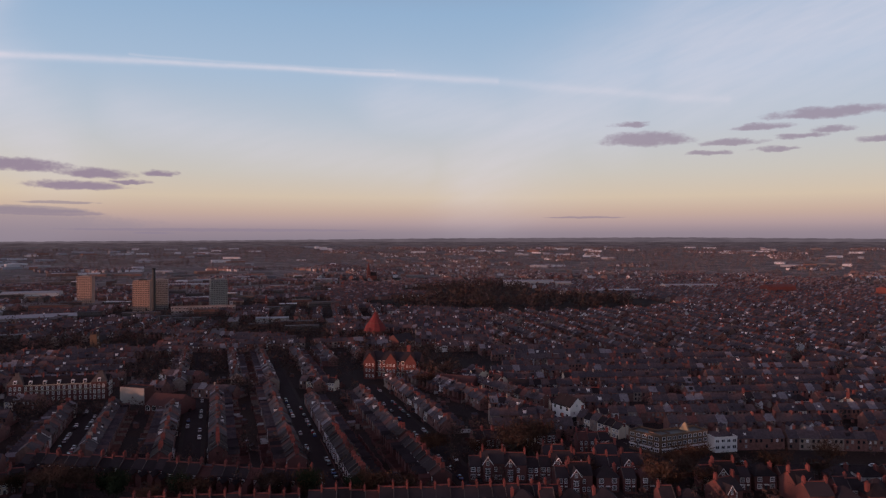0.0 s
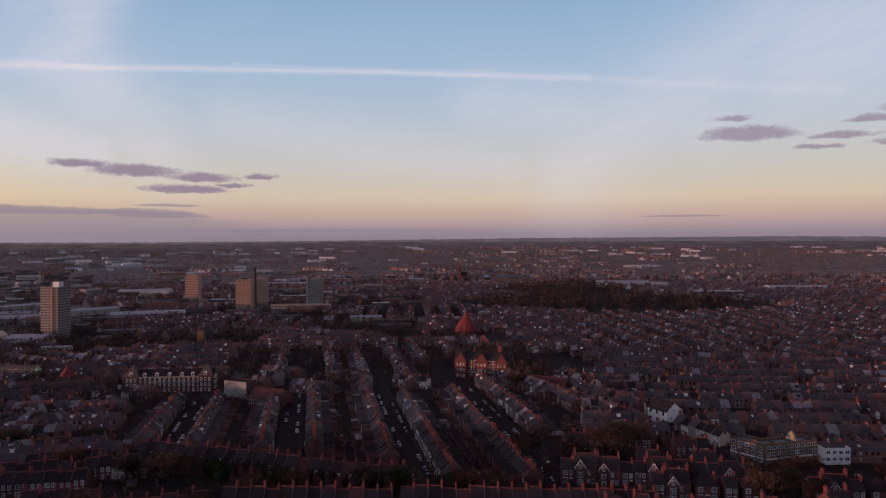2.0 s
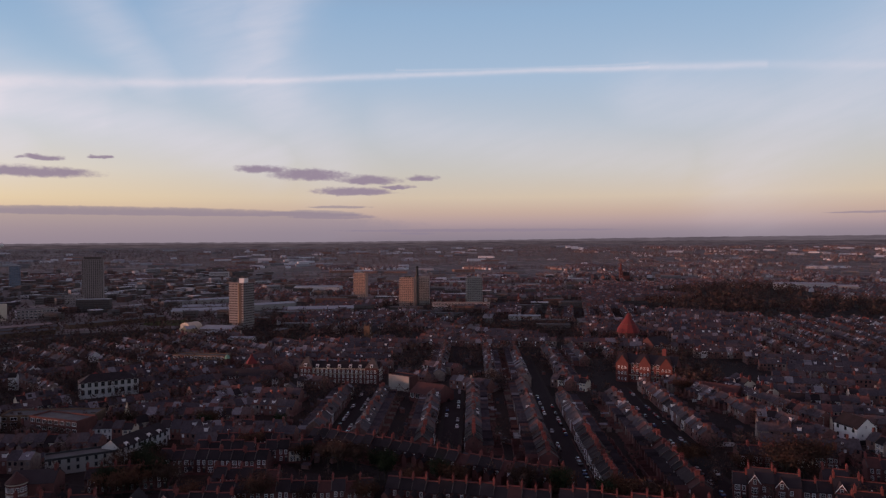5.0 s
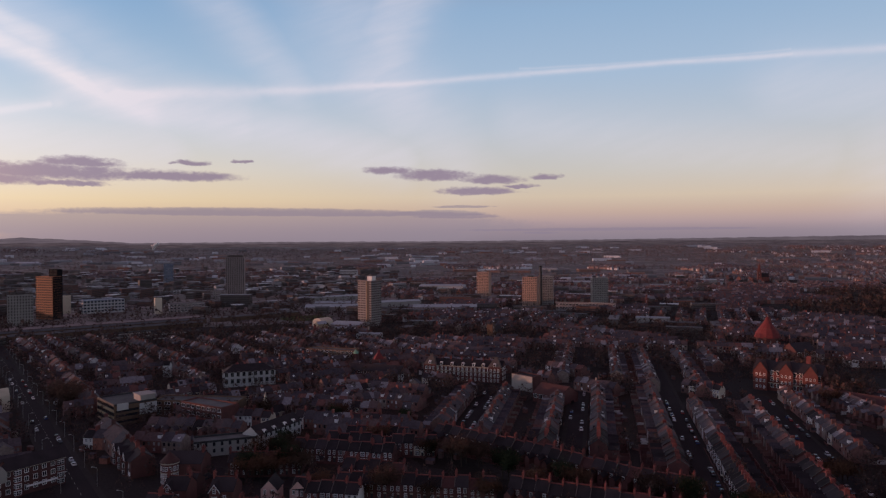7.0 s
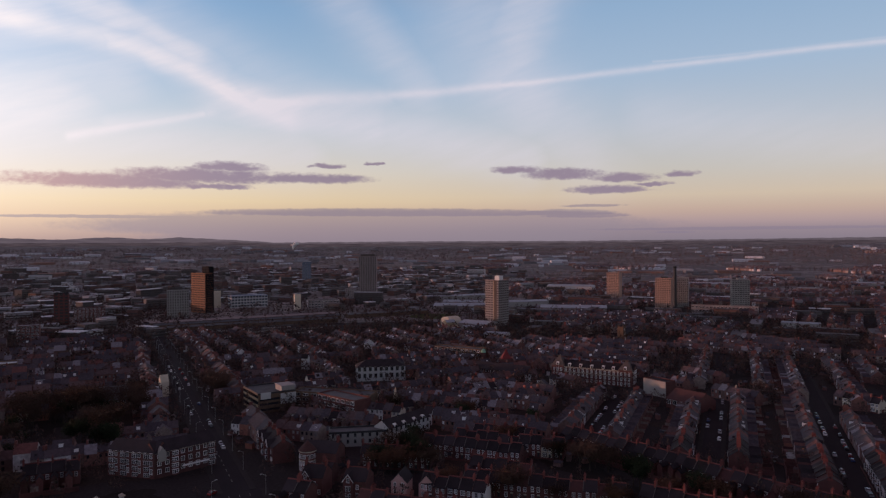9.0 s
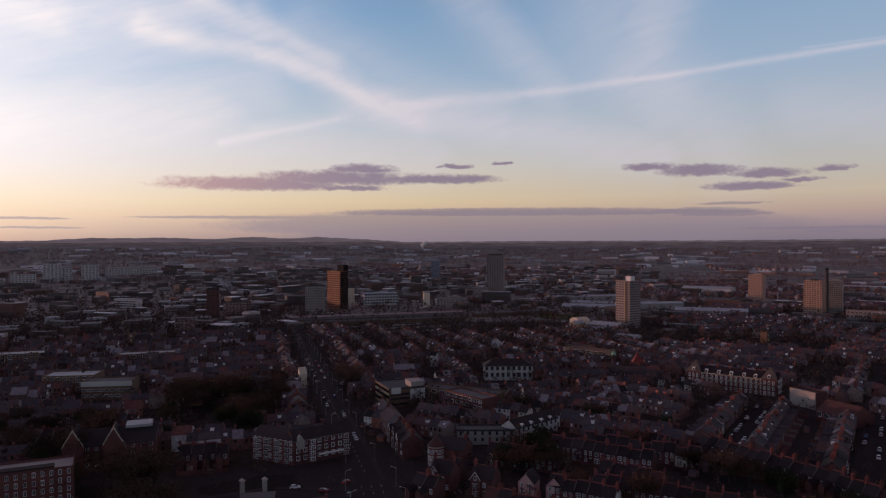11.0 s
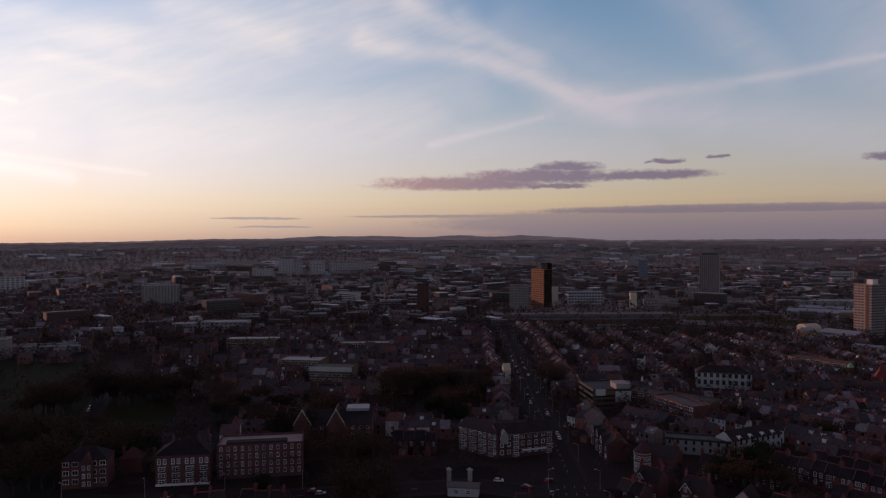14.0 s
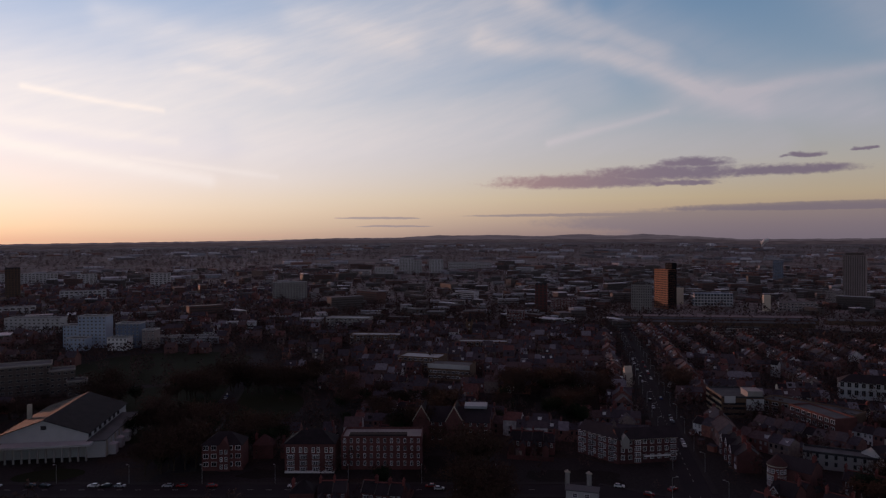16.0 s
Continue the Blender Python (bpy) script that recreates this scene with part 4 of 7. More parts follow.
def sweep(turn, mix, umin, umax, vmin, vmax, first, second, keep, gap=14.0, block=104.0):
    """Rows of houses on a turned lattice, in pairs across a street (first) and across gardens (second)."""
    ca, sa_ = math.cos(radians(turn)), math.sin(radians(turn))
    v, i = vmin, 0
    while v < vmax:
        u, seg = umin, 0
        off = rng.uniform(0, block)
        while u < umax:
            kind = mixed_kind(mix)
            w = WIDTH.get(kind, 5.2)
            seg_new = int((u + off) // block)
            if seg_new != seg:
                seg, u = seg_new, u + gap
            x, y = (u + w / 2) * ca - v * sa_, (u + w / 2) * sa_ + v * ca
            z = inside(x, y)
            if z and z[0] == turn and z[1] is mix and keep(x, y):
                place_house(x, y, turn + (180 if i % 2 else 0), kind)
            u += w
        v += first if i % 2 else second
        i += 1


TOWN = 1750.0
near_town = lambda x, y: x * x + y * y < TOWN * TOWN
sweep(2, LOOSE, 0, 320, 230, 345, 24, 26, near_town, block=60)
sweep(4, HIGHFIELDS, 0, 560, 330, 680, 23, 28, near_town)
sweep(102, HIGHFIELDS, 300, 1750, -1350, 30, 23, 30, near_town)
sweep(108, HIGHFIELDS, 250, 1800, -560, 760, 24, 30, near_town)
sweep(12, HIGHFIELDS, -800, 700, 430, 1900, 22, 26, near_town)
sweep(168, HIGHFIELDS, -200, 1300, -1800, -300, 22, 26, near_town)
sweep(100, HIGHFIELDS, 440, 1900, -650, 850, 22, 28, near_town)
sweep(20, HIGHFIELDS, -420, 100, 150, 480, 24, 28, near_town)
sweep(66, GRAND, 0, 700, 100, 620, 24, 30, near_town)
sweep(66, MIXED, -800, 700, 150, 900, 23, 28, near_town)
sweep(160, HIGHFIELDS, 200, 1600, -1800, -60, 24, 34, lambda x, y: near_town(x, y) and rng.random() < 0.8)
sweep(78, LOOSE, -1400, 900, 230, 1500, 26, 34, lambda x, y: near_town(x, y) and rng.random() < 0.55, block=60)

# the nearest houses are built whole, the others from arrays
all_houses.sort()
PALE = ("pale_villa", "cream", "render", "white_hip")
pale_ones = [h for h in all_houses if h[4] in PALE and h[0] < 640][:90]
others = [h for h in all_houses if h not in pale_ones]
NEARBY, beyond = pale_ones + others[:325 - len(pale_ones)], others[325 - len(pale_ones):]
for r, x, y, turn, kind in NEARBY:
    TYPES[kind].place(at(x, y, 0, turn) @ Matrix.Diagonal((1, rng.uniform(0.97, 1.03), rng.uniform(0.93, 1.07), 1)))

npr = np.random.RandomState(3)
# houses further off in one pattern of arrays
def house_arrays(rows):
    """Corner arrays of simple gabled houses: walls, roofs, stacks and window boxes, from rows x, y, turn, width, depth, eaves, ridge."""
    a = np.asarray(rows, float)
    x, y, t, w, d, e, h = a.T
    z = land(x, y)
    c, s = np.cos(np.radians(t)), np.sin(np.radians(t))

    def put(lx, ly, lz):
        return np.stack([x + lx * c - ly * s, y + lx * s + ly * c, z + lz], -1)
    o = np.zeros_like(x)
    hw, hd = w / 2, d / 2
    walls = np.stack([put(-hw, -hd, o - 1.5), put(hw, -hd, o - 1.5), put(hw, hd, o - 1.5), put(-hw, hd, o - 1.5), put(-hw, -hd, e), put(hw, -hd, e), put(hw, hd, e), put(-hw, hd, e), put(-hw, o, h), put(hw, o, h)], 1)
    k = 0.35 * (h - e) / hd
    roofs = np.stack([put(-hw, -hd - 0.35, e - k + 0.05), put(hw, -hd - 0.35, e - k + 0.05), put(hw, o, h + 0.05), put(-hw, o, h + 0.05), put(-hw, hd + 0.35, e - k + 0.05), put(hw, hd + 0.35, e - k + 0.05)], 1)
    sx, tall, fat = (hw - 0.4) * np.sign(npr.rand(len(x)) - 0.35), 0.7 + 1.1 * npr.rand(len(x)), 0.55 + 0.7 * npr.rand(len(x))
    sy = (npr.rand(len(x)) < 0.3) * npr.uniform(-2.5, 2.5, len(x))
    stacks = np.stack([put(sx + i * 0.42, sy + j * fat, q) for q in (h - 2.2, h + tall) for i, j in ((-1, -1), (1, -1), (1, 1), (-1, 1))], 1)
    return walls, roofs, stacks, put


WALL_Q, WALL_T = [(0, 1, 5, 4), (1, 2, 6, 5), (2, 3, 7, 6), (3, 0, 4, 7)], [(4, 8, 7), (5, 6, 9)]
ROOF_Q = [(0, 1, 2, 3), (3, 2, 5, 4)]
STACK_Q = [(4, 5, 6, 7), (0, 1, 5, 4), (1, 2, 6, 5), (2, 3, 7, 6), (3, 0, 4, 7)]


def spread(corners, quads, tris=()):
    n, k = corners.shape[:2]
    base = (np.arange(n) * k)[:, None, None]
    q = (base + np.asarray(quads, int)[None]).reshape(-1, 4)
    t = (base + np.asarray(tris, int)[None]).reshape(-1, 3) if len(tris) else np.zeros((0, 3), int)
    return corners.reshape(-1, 3), q, t


def boxes(put, lx0, lx1, ly0, ly1, z0, z1):
    return np.stack([put(x, y, q) for q in (z0, z1) for x, y in ((lx0, ly0), (lx1, ly0), (lx1, ly1), (lx0, ly1))], 1)


def dims(kind):
    if kind in ("villa", "pale_villa"):
        return 9.0, 10.0, 7.6, 11.2
    if kind in ("hip", "red_hip", "white_hip"):
        return 9.0, 8.0, 5.6, 8.8
    return 5.2, 8.0, 5.8, 8.7


far_houses = [(x, y, turn, kind) for r, x, y, turn, kind in beyond]
wings = [(x - math.sin(radians(t)) * 6.3 + 1.2 * math.cos(radians(t)), y + math.cos(radians(t)) * 6.3 + 1.2 * math.sin(radians(t)), t + 90, 4.8, 2.5, 4.5, 5.8)
         for r, x, y, t, k in beyond if r < 1300 and k not in WIDTH]
wv, wr, _, wing_put = house_arrays(wings)
tagged(new("rear_wing_walls", big_mesh("rear_wing_walls", *spread(wv, WALL_Q, WALL_T), (FAR_WALLS,))), "brick rear wings behind the distant terraces", "houses", kind="stuff")
tagged(new("rear_wing_roofs", big_mesh("rear_wing_roofs", *spread(wr, ROOF_Q), (FAR_ROOFS,))), "slate roofs of rear wings behind the distant terraces", "roofs", kind="stuff")
wn = len(wings)
o = np.zeros(wn)
gw = boxes(wing_put, o - 3.4, o + 6.0, o - 1.5, o - 1.25, o - 0.3, o + 1.9)
tagged(new("garden_walls", big_mesh("garden_walls", *spread(gw, STACK_Q), (FAR_WALLS,))), "brick garden walls between the yards of the terraces", "walls", kind="stuff")

# the far town: cells with their own grain, from small houses to sheds and woods
sheds, copses = [], []
cell = 150.0
for i in range(-32, 33):
    for j in range(-14, 33):
        cx, cy = (i + rng.uniform(0.3, 0.7)) * cell, (j + rng.uniform(0.3, 0.7)) * cell
        r, az = math.hypot(cx, cy), math.degrees(math.atan2(-cx, cy))
        # cells past azimuth 110 stay unseen, added to block the low sun
        if r < TOWN + 30 or r > 4250 or az < -40 or az > 150:
            continue
        q, turn = rng.random(), rng.choice((12, 48, 75, 102, 108, 140, 160))
        wild = 0.14 + 0.42 * min(1.0, max(0.0, (r - 1900) / 900))
        if az > 75:
            wild += 0.22
        if q < wild:
            # belts of trees, mostly along the lie of the land
            side = radians(az + rng.uniform(-25, 25))
            for _ in range(34):
                u_, v_ = rng.gauss(0, 75), rng.gauss(0, 16)
                copses.append((cx + u_ * math.cos(side) - v_ * math.sin(side), cy + u_ * math.sin(side) + v_ * math.cos(side), rng.uniform(7, 14)))
            continue
        if q > 0.84 - (0.16 if az > 9 else 0.0):
            side = az + rng.uniform(-18, 18)
            for _ in range(rng.randint(1, 4)):
                sheds.append((cx + rng.gauss(0, 45), cy + rng.gauss(0, 45), side, rng.uniform(18, 75), rng.uniform(12, 34), rng.uniform(4, 8)))
            continue
        if (r > 2300 and rng.random() < (0.8 if az > 9 else 0.35)) or (az > 9 and rng.random() < 0.55):
            copses += [(cx + rng.uniform(-75, 75), cy + rng.uniform(-75, 75), rng.uniform(5, 9)) for _ in range(12)]
            continue
        lean = 5.2 if rng.random() < 0.5 else 9.0
        ca, sb = math.cos(radians(turn)), math.sin(radians(turn))
        step = 1.0 if r < 2600 else 1.8
        v = -66.0
        while v < 66:
            u = -68.0 + rng.uniform(0, 20)
            while u < 68:
                if rng.random() < 0.82 / step:
                    far_houses.append((cx + u * ca - v * sb, cy + u * sb + v * ca, turn + rng.choice((0, 0, 0, 90)) * (lean > 6), "bay" if lean < 6 else "hip"))
                u += lean + (3.0 if lean > 6 else 0.0)
            v += 27.0 + rng.uniform(-3, 5)
        copses += [(cx + rng.uniform(-70, 70), cy + rng.uniform(-70, 70), rng.uniform(5, 10)) for _ in range(5)]

rows = []
town_count = len(beyond)
for x, y, t, k in far_houses:
    w, d, e, h = dims(k)
    rows.append((x, y, t, w, d, e + rng.uniform(-0.3, 0.5), h + rng.uniform(-0.3, 0.6)))
walls, roofs, stacks, put = house_arrays(rows)
some = npr.rand(len(stacks)) < 0.5
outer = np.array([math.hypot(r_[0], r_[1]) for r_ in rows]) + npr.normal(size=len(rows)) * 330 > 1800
for name, pick, wall_mat, roof_mat, words in (("town", ~outer, FAR_WALLS, FAR_ROOFS, "terraced houses"), ("suburb", outer, HAZED_SUBURB_WALLS, HAZED_SUBURB_ROOFS, "distant suburban houses paled with painted haze")):
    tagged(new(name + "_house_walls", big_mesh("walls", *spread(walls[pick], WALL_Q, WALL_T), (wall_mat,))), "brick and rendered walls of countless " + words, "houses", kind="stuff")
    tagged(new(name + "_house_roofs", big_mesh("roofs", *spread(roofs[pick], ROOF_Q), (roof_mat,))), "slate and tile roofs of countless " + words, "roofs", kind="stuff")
tagged(new("far_house_chimneys", big_mesh("far_house_chimneys", *spread(stacks[some], STACK_Q), (FAR_STACKS,))), "brick chimneys of countless distant houses", "chimneys", kind="stuff")
nw = len(rows)
hd = np.array([r_[4] for r_ in rows]) / 2
o = np.zeros(nw)
close = np.hypot(np.array([r_[0] for r_ in rows]), np.array([r_[1] for r_ in rows])) < 1150
wb = []
for s in (-1, 1):
    for lx, z, share in ((-1.2, 1.0, 0.7), (-1.2, 3.6, 0.85), (1.2, 3.6, 0.8)):
        wb.append(boxes(put, o + lx - 0.55, o + lx + 0.55, s * hd - 0.07, s * hd + 0.07, o + z, o + z + 1.5)[close & (npr.rand(nw) < share)])
    wb.append(boxes(put, o - 0.7, o + 0.7, s * hd - 0.08, s * hd + 0.08, o + 2.6, o + 4.2)[~close & (npr.rand(nw) < 0.22)])
wb = np.concatenate(wb)
wm = big_mesh("far_house_windows", *spread(wb, STACK_Q), (FAR_FRAMES, GLASS))
wm.polygons.foreach_set("material_index", np.repeat((npr.rand(len(wb)) < 0.5).astype(np.int32), 5))
tagged(new("far_house_windows", wm), "white window frames of countless distant houses", "windows", kind="stuff")

hh_, he_ = np.array([r_[6] for r_ in rows]), np.array([r_[5] for r_ in rows])
dormers = []
for s in (-1, 1):
    ly, lift = s * hd * 0.55, he_ + (hh_ - he_) * 0.45
    for half, deep, share in ((0.9, 0.9, 0.10), (0.45, 0.5, 0.10)):
        lx = npr.uniform(-1.2, 1.2, nw)
        dormers.append(boxes(put, lx - half, lx + half, ly - deep, ly + deep, lift - 0.9, lift + 0.75 * half + 0.35)[close & (npr.rand(nw) < share)])
dormers = np.concatenate(dormers)
dm = big_mesh("roof_dormers", *spread(dormers, STACK_Q), (TRIM, SLATE))
pale = npr.rand(len(dormers)) < 0.55
dm.polygons.foreach_set("material_index", np.where(np.tile([True, False, False, False, False], len(dormers)) | ~np.repeat(pale, 5), 1, 0).astype(np.int32))
tagged(new("roof_dormers", dm), "small pale and slate dormers on terrace roofs", "dormers", kind="stuff")

sh = np.array(sheds)
z = land(sh[:, 0], sh[:, 1])
c, s = np.cos(np.radians(sh[:, 2])), np.sin(np.radians(sh[:, 2]))
place = lambda lx, ly, lz: np.stack([sh[:, 0] + lx * c - ly * s, sh[:, 1] + lx * s + ly * c, z + lz], -1)
hw, hd, hh = sh[:, 3] / 2, sh[:, 4] / 2, sh[:, 5]
sv = np.stack([place(-hw, -hd, -3.0), place(hw, -hd, -3.0), place(hw, hd, -3.0), place(-hw, hd, -3.0), place(-hw, -hd, hh), place(hw, -hd, hh), place(hw, hd, hh), place(-hw, hd, hh), place(-hw, 0 * hd, hh * 1.25), place(hw, 0 * hd, hh * 1.25)], 1)
tagged(new("industrial_sheds", big_mesh("industrial_sheds", *spread(sv, WALL_Q + [(4, 5, 9, 8), (8, 9, 6, 7)], WALL_T), (SHEDS,))), "pale metal industrial sheds scattered over the far town", "sheds", kind="stuff")


# ---- trees ----
def tree_meshes(seed, height, wide, twigs, leaf):
    """A tapered trunk with forking limbs, and a crown of small loose twigs in uneven clumps."""
    q = random.Random(seed)
    wood, tips = Shape(), []

    def limb(a, b, r0, r1, n=5):
        axis = (b - a).normalized()
        side = axis.orthogonal().normalized()
        other = axis.cross(side)
        ring = [p + (side * math.cos(k) + other * math.sin(k)) * r for p, r in ((a, r0), (b, r1)) for k in [2 * math.pi * i / n for i in range(n)]]
        wood.add([tuple(p) for p in ring], [(i, (i + 1) % n, n + (i + 1) % n, n + i) for i in range(n)])
    fork = height * 0.3
    limb(Vector((0, 0, -0.5)), Vector((q.uniform(-0.2, 0.2), q.uniform(-0.2, 0.2), fork)), height * 0.028, height * 0.02, 6)
    for i in range(7):
        ang = i * 2.4 + q.uniform(-0.4, 0.4)
        out_ = wide * q.uniform(0.3, 0.62)
        mid = Vector((math.cos(ang) * out_ * 0.6, math.sin(ang) * out_ * 0.6, height * q.uniform(0.48, 0.62)))
        end = Vector((math.cos(ang) * out_, math.sin(ang) * out_, height * q.uniform(0.62, 0.92)))
        limb(Vector((0, 0, fork * q.uniform(0.8, 1.0))), mid, height * 0.014, height * 0.008)
        limb(mid, end, height * 0.008, height * 0.003)
        tips += [mid, end, (mid + end) / 2]
        for _ in range(2):
            tip = mid + Vector((q.gauss(0, wide * 0.2), q.gauss(0, wide * 0.2), height * q.uniform(0.05, 0.25)))
            limb(mid, tip, height * 0.006, height * 0.002, 4)
            tips.append(tip)
    crown = Shape()
    for _ in range(twigs):
        p = q.choice(tips) + Vector((q.gauss(0, wide * 0.14), q.gauss(0, wide * 0.14), q.gauss(0, height * 0.075)))
        d = Vector((q.gauss(0, 1), q.gauss(0, 1), q.gauss(0.5, 1))).normalized() * leaf * q.uniform(0.5, 1.3)
        w = d.orthogonal().normalized() * leaf * q.uniform(0.12, 0.3)
        crown.add([tuple(p - w), tuple(p + w), tuple(p + d)], [(0, 1, 2)])
    return wood, crown


def tree_proto(name, seed, height, wide, twigs, leaf, mat, label):
    ob = root(name, Matrix(), label, "tree", "winter trees")
    wood, crown = tree_meshes(seed, height, wide, twigs, leaf)
    part("trunk", wood.mesh("trunk", BARK), ob)
    part("crown", crown.mesh("crown", mat), ob)
    return Proto(ob)


TREES = [tree_proto("tree", 1, 12, 9, 1500, 0.9, TWIG, "bare brown winter tree with a fine twiggy crown"),
         tree_proto("tree", 2, 14, 11, 1800, 0.9, TWIG, "broad bare winter tree among the houses"),
         tree_proto("tree", 3, 9, 8, 1300, 0.8, RUSSET, "small tree holding russet winter leaves"),
         tree_proto("tree", 4, 10, 6, 1500, 0.8, EVERGREEN, "dark evergreen tree beside old houses")]


tree_spots = []


def trees(x, y, n, sx, sy, turn=0.0, kinds=(0, 0, 1, 2)):
    for _ in range(n):
        u, v = rng.uniform(-sx, sx), rng.uniform(-sy, sy)
        c_, s_ = math.cos(radians(turn)), math.sin(radians(turn))
        px_, py_ = x + u * c_ - v * s_, y + u * s_ + v * c_
        tree_spots.append((math.hypot(px_, py_), px_, py_, rng.choice(kinds), rng.uniform(0.75, 1.25), rng.uniform(0, 360)))


trees(-14, 520, 22, 13, 50, 18, (2, 2, 0, 1)), trees(-20, 600, 14, 22, 30, 20, (2, 0, 1)), trees(-440, 262, 14, 60, 2, 156, (0, 1)), trees(-470, 225, 14, 90, 3, 156, (0, 1)), trees(-95, 700, 10, 30, 12, 0, (2, 0)), trees(-215, 218, 12, 22, 8, 30, (0, 2, 3)), trees(-225, 240, 8, 8, 14, 20, (0, 3)), trees(-330, -45, 16, 10, 16, 77, (1, 3, 1)), trees(-385, -52, 18, 26, 14, 77, (0, 1, 3)), trees(-450, -75, 22, 40, 24, 77, (0, 1, 3)), trees(-540, -70, 20, 50, 30, 77, (0, 1, 3)), trees(-330, -150, 10, 14, 8, 77, (0, 1)), trees(30, 322, 6, 14, 5), trees(-6, 330, 3, 6, 6, 0, (2, 0)), trees(-28, 272, 1, 1, 1, 0, (2,))
trees(-390, 150, 34, 26, 48, 66, (0, 1, 1, 3)), trees(-330, 60, 14, 12, 60, 77, (0, 1, 3)), trees(-270, 78, 14, 8, 40, 77, (0, 1, 1)), trees(-345, -30, 12, 30, 8, 77, (0, 1, 3))
trees(-480, -10, 26, 30, 14, 77, (0, 1, 3)), trees(-430, -150, 16, 60, 10, 77, (0, 1)), trees(-560, -40, 14, 60, 8, -6, (0, 1)), trees(-400, 60, 18, 40, 30, 0, (0, 1, 3)), trees(-560, 90, 14, 60, 30, 0, (0, 1, 3))
trees(150, 300, 8, 60, 12, 0, (0, 2, 3)), trees(-60, 268, 10, 70, 3, 5, (0, 2, 3)), trees(-140, 228, 8, 50, 4, 22, (0, 2)), trees(100, 285, 8, 50, 6, 0, (0, 2)), trees(-250, 300, 8, 50, 6, 15, (0, 2, 3)), trees(-140, 270, 9, 60, 6, 172, (0, 2, 3))

tree_spots.sort()
for r, x, y, kind, k, turn in tree_spots[:295]:
    TREES[kind].place(at(x, y, 0, turn) @ Matrix.Diagonal((k, k, k * 1.02, 1)))
copses += [(x, y, 12 * k) for r, x, y, kind, k, turn in tree_spots[295:]]

# far copses and the dark wood beyond the terraces, as loose clumps
for _ in range(520):
    u, v = rng.uniform(-1, 1), rng.uniform(-1, 1)
    if u * u + v * v < 1:
        copses.append((115 + 190 * u + 40 * v, 1130 + 110 * v, rng.uniform(12, 19)))
for _ in range(420):
    u, v = rng.uniform(-1, 1), rng.uniform(-1, 1)
    if u * u + v * v < 1:
        copses.append((60 + 115 * u + 30 * v, 1430 + 190 * v, rng.uniform(11, 17)))
for _ in range(260):
    r_, a_ = rng.uniform(236, 345), radians(rng.uniform(-30, 52))
    copses.append((-math.sin(a_) * r_, math.cos(a_) * r_, rng.uniform(5, 9.5)))
for _ in range(1050):
    r_, a_ = rng.uniform(400, 830), radians(rng.uniform(36, 62))
    x, y = -math.sin(a_) * r_, math.cos(a_) * r_
    if abs((x + 245) * math.sin(radians(24)) + (y - 158) * math.cos(radians(24))) > 11:
        copses.append((x, y, rng.uniform(6, 11)))
for x, y, n, s_ in ((-280, 1000, 30, 60), (-700, 660, 60, 90), (180, 700, 14, 40), (330, 640, 20, 50), (-800, 780, 30, 60), (-900, -60, 40, 130), (-760, -20, 40, 90), (-1050, 300, 30, 100), (-620, 240, 60, 80), (-700, 90, 70, 90), (-820, 140, 70, 100), (-1000, -150, 90, 150), (-1000, 150, 90, 120), (-900, -300, 80, 120), (-1300, 200, 90, 180), (-1300, -200, 90, 180), (-560, -200, 40, 60), (-1200, 420, 60, 120), (-560, 420, 25, 60), (420, 880, 20, 120), (60, 880, 16, 90), (-1250, 700, 40, 200), (-1100, -400, 60, 200)):
    copses += [(x + rng.gauss(0, s_), y + rng.gauss(0, s_), rng.uniform(7, 13)) for _ in range(n)]
for _ in range(2400):
    r_, a_ = 690 + 1300 * rng.random() ** 1.3, radians(rng.uniform(7, 38))
    x, y = -math.sin(a_) * r_, math.cos(a_) * r_
    if inside(x, y) is None and not any(math.hypot(x - k[0], y - k[1]) < k[2] * 0.8 for k in KEEP_OUT):
        copses.append((x, y, rng.uniform(4, 11)))
for _ in range(4200):
    r_, a_ = 800 + 1500 * rng.random(), radians(rng.uniform(36, 114))
    copses.append((-math.sin(a_) * r_, math.cos(a_) * r_, rng.uniform(7, 13)))


def clear_of_streets(x, y, room):
    for x0, y0, x1, y1, half in STREETS:
        dx, dy = x1 - x0, y1 - y0
        k = max(0.0, min(1.0, ((x - x0) * dx + (y - y0) * dy) / (dx * dx + dy * dy)))
        if math.hypot(x - x0 - k * dx, y - y0 - k * dy) < half + room:
            return False
    return True


outhouses = []
for _ in range(22000):
    r, a = 245 + 950 * math.sqrt(rng.random() * rng.uniform(0.3, 1.0)), radians(rng.uniform(-38, 116))
    x, y = -math.sin(a) * r, math.cos(a) * r
    west = a > radians(62)
    if any(math.hypot(x - k[0], y - k[1]) < k[2] * 0.5 for k in KEEP_OUT) or not clear_of_streets(x, y, 1.5):
        continue
    q = rng.random()
    if any(math.hypot(x - g[0], y - g[1]) < g[2] for g in GREEN) and q > 0.12:
        continue
    if r < 620 and q < 0.34 and not any(math.hypot(x - g[0], y - g[1]) < g[2] + 4 for g in GREEN + KEEP_OUT):
        outhouses.append((x, y, rng.choice((4, 18, 20, 66, 108)) + rng.choice((0, 90)), rng.uniform(1.6, 4.2), rng.uniform(1.4, 2.6), rng.uniform(1.6, 3.0)))
    elif q < (0.97 if west else 0.72):
        copses.append((x, y, rng.uniform(3.5, 11.0) if west else rng.choice((2.5, 3.5, 4.5, 6.0, 8.0)) * rng.uniform(0.8, 1.25)))
oh = np.array(outhouses)
co, so = np.cos(np.radians(oh[:, 2])), np.sin(np.radians(oh[:, 2]))
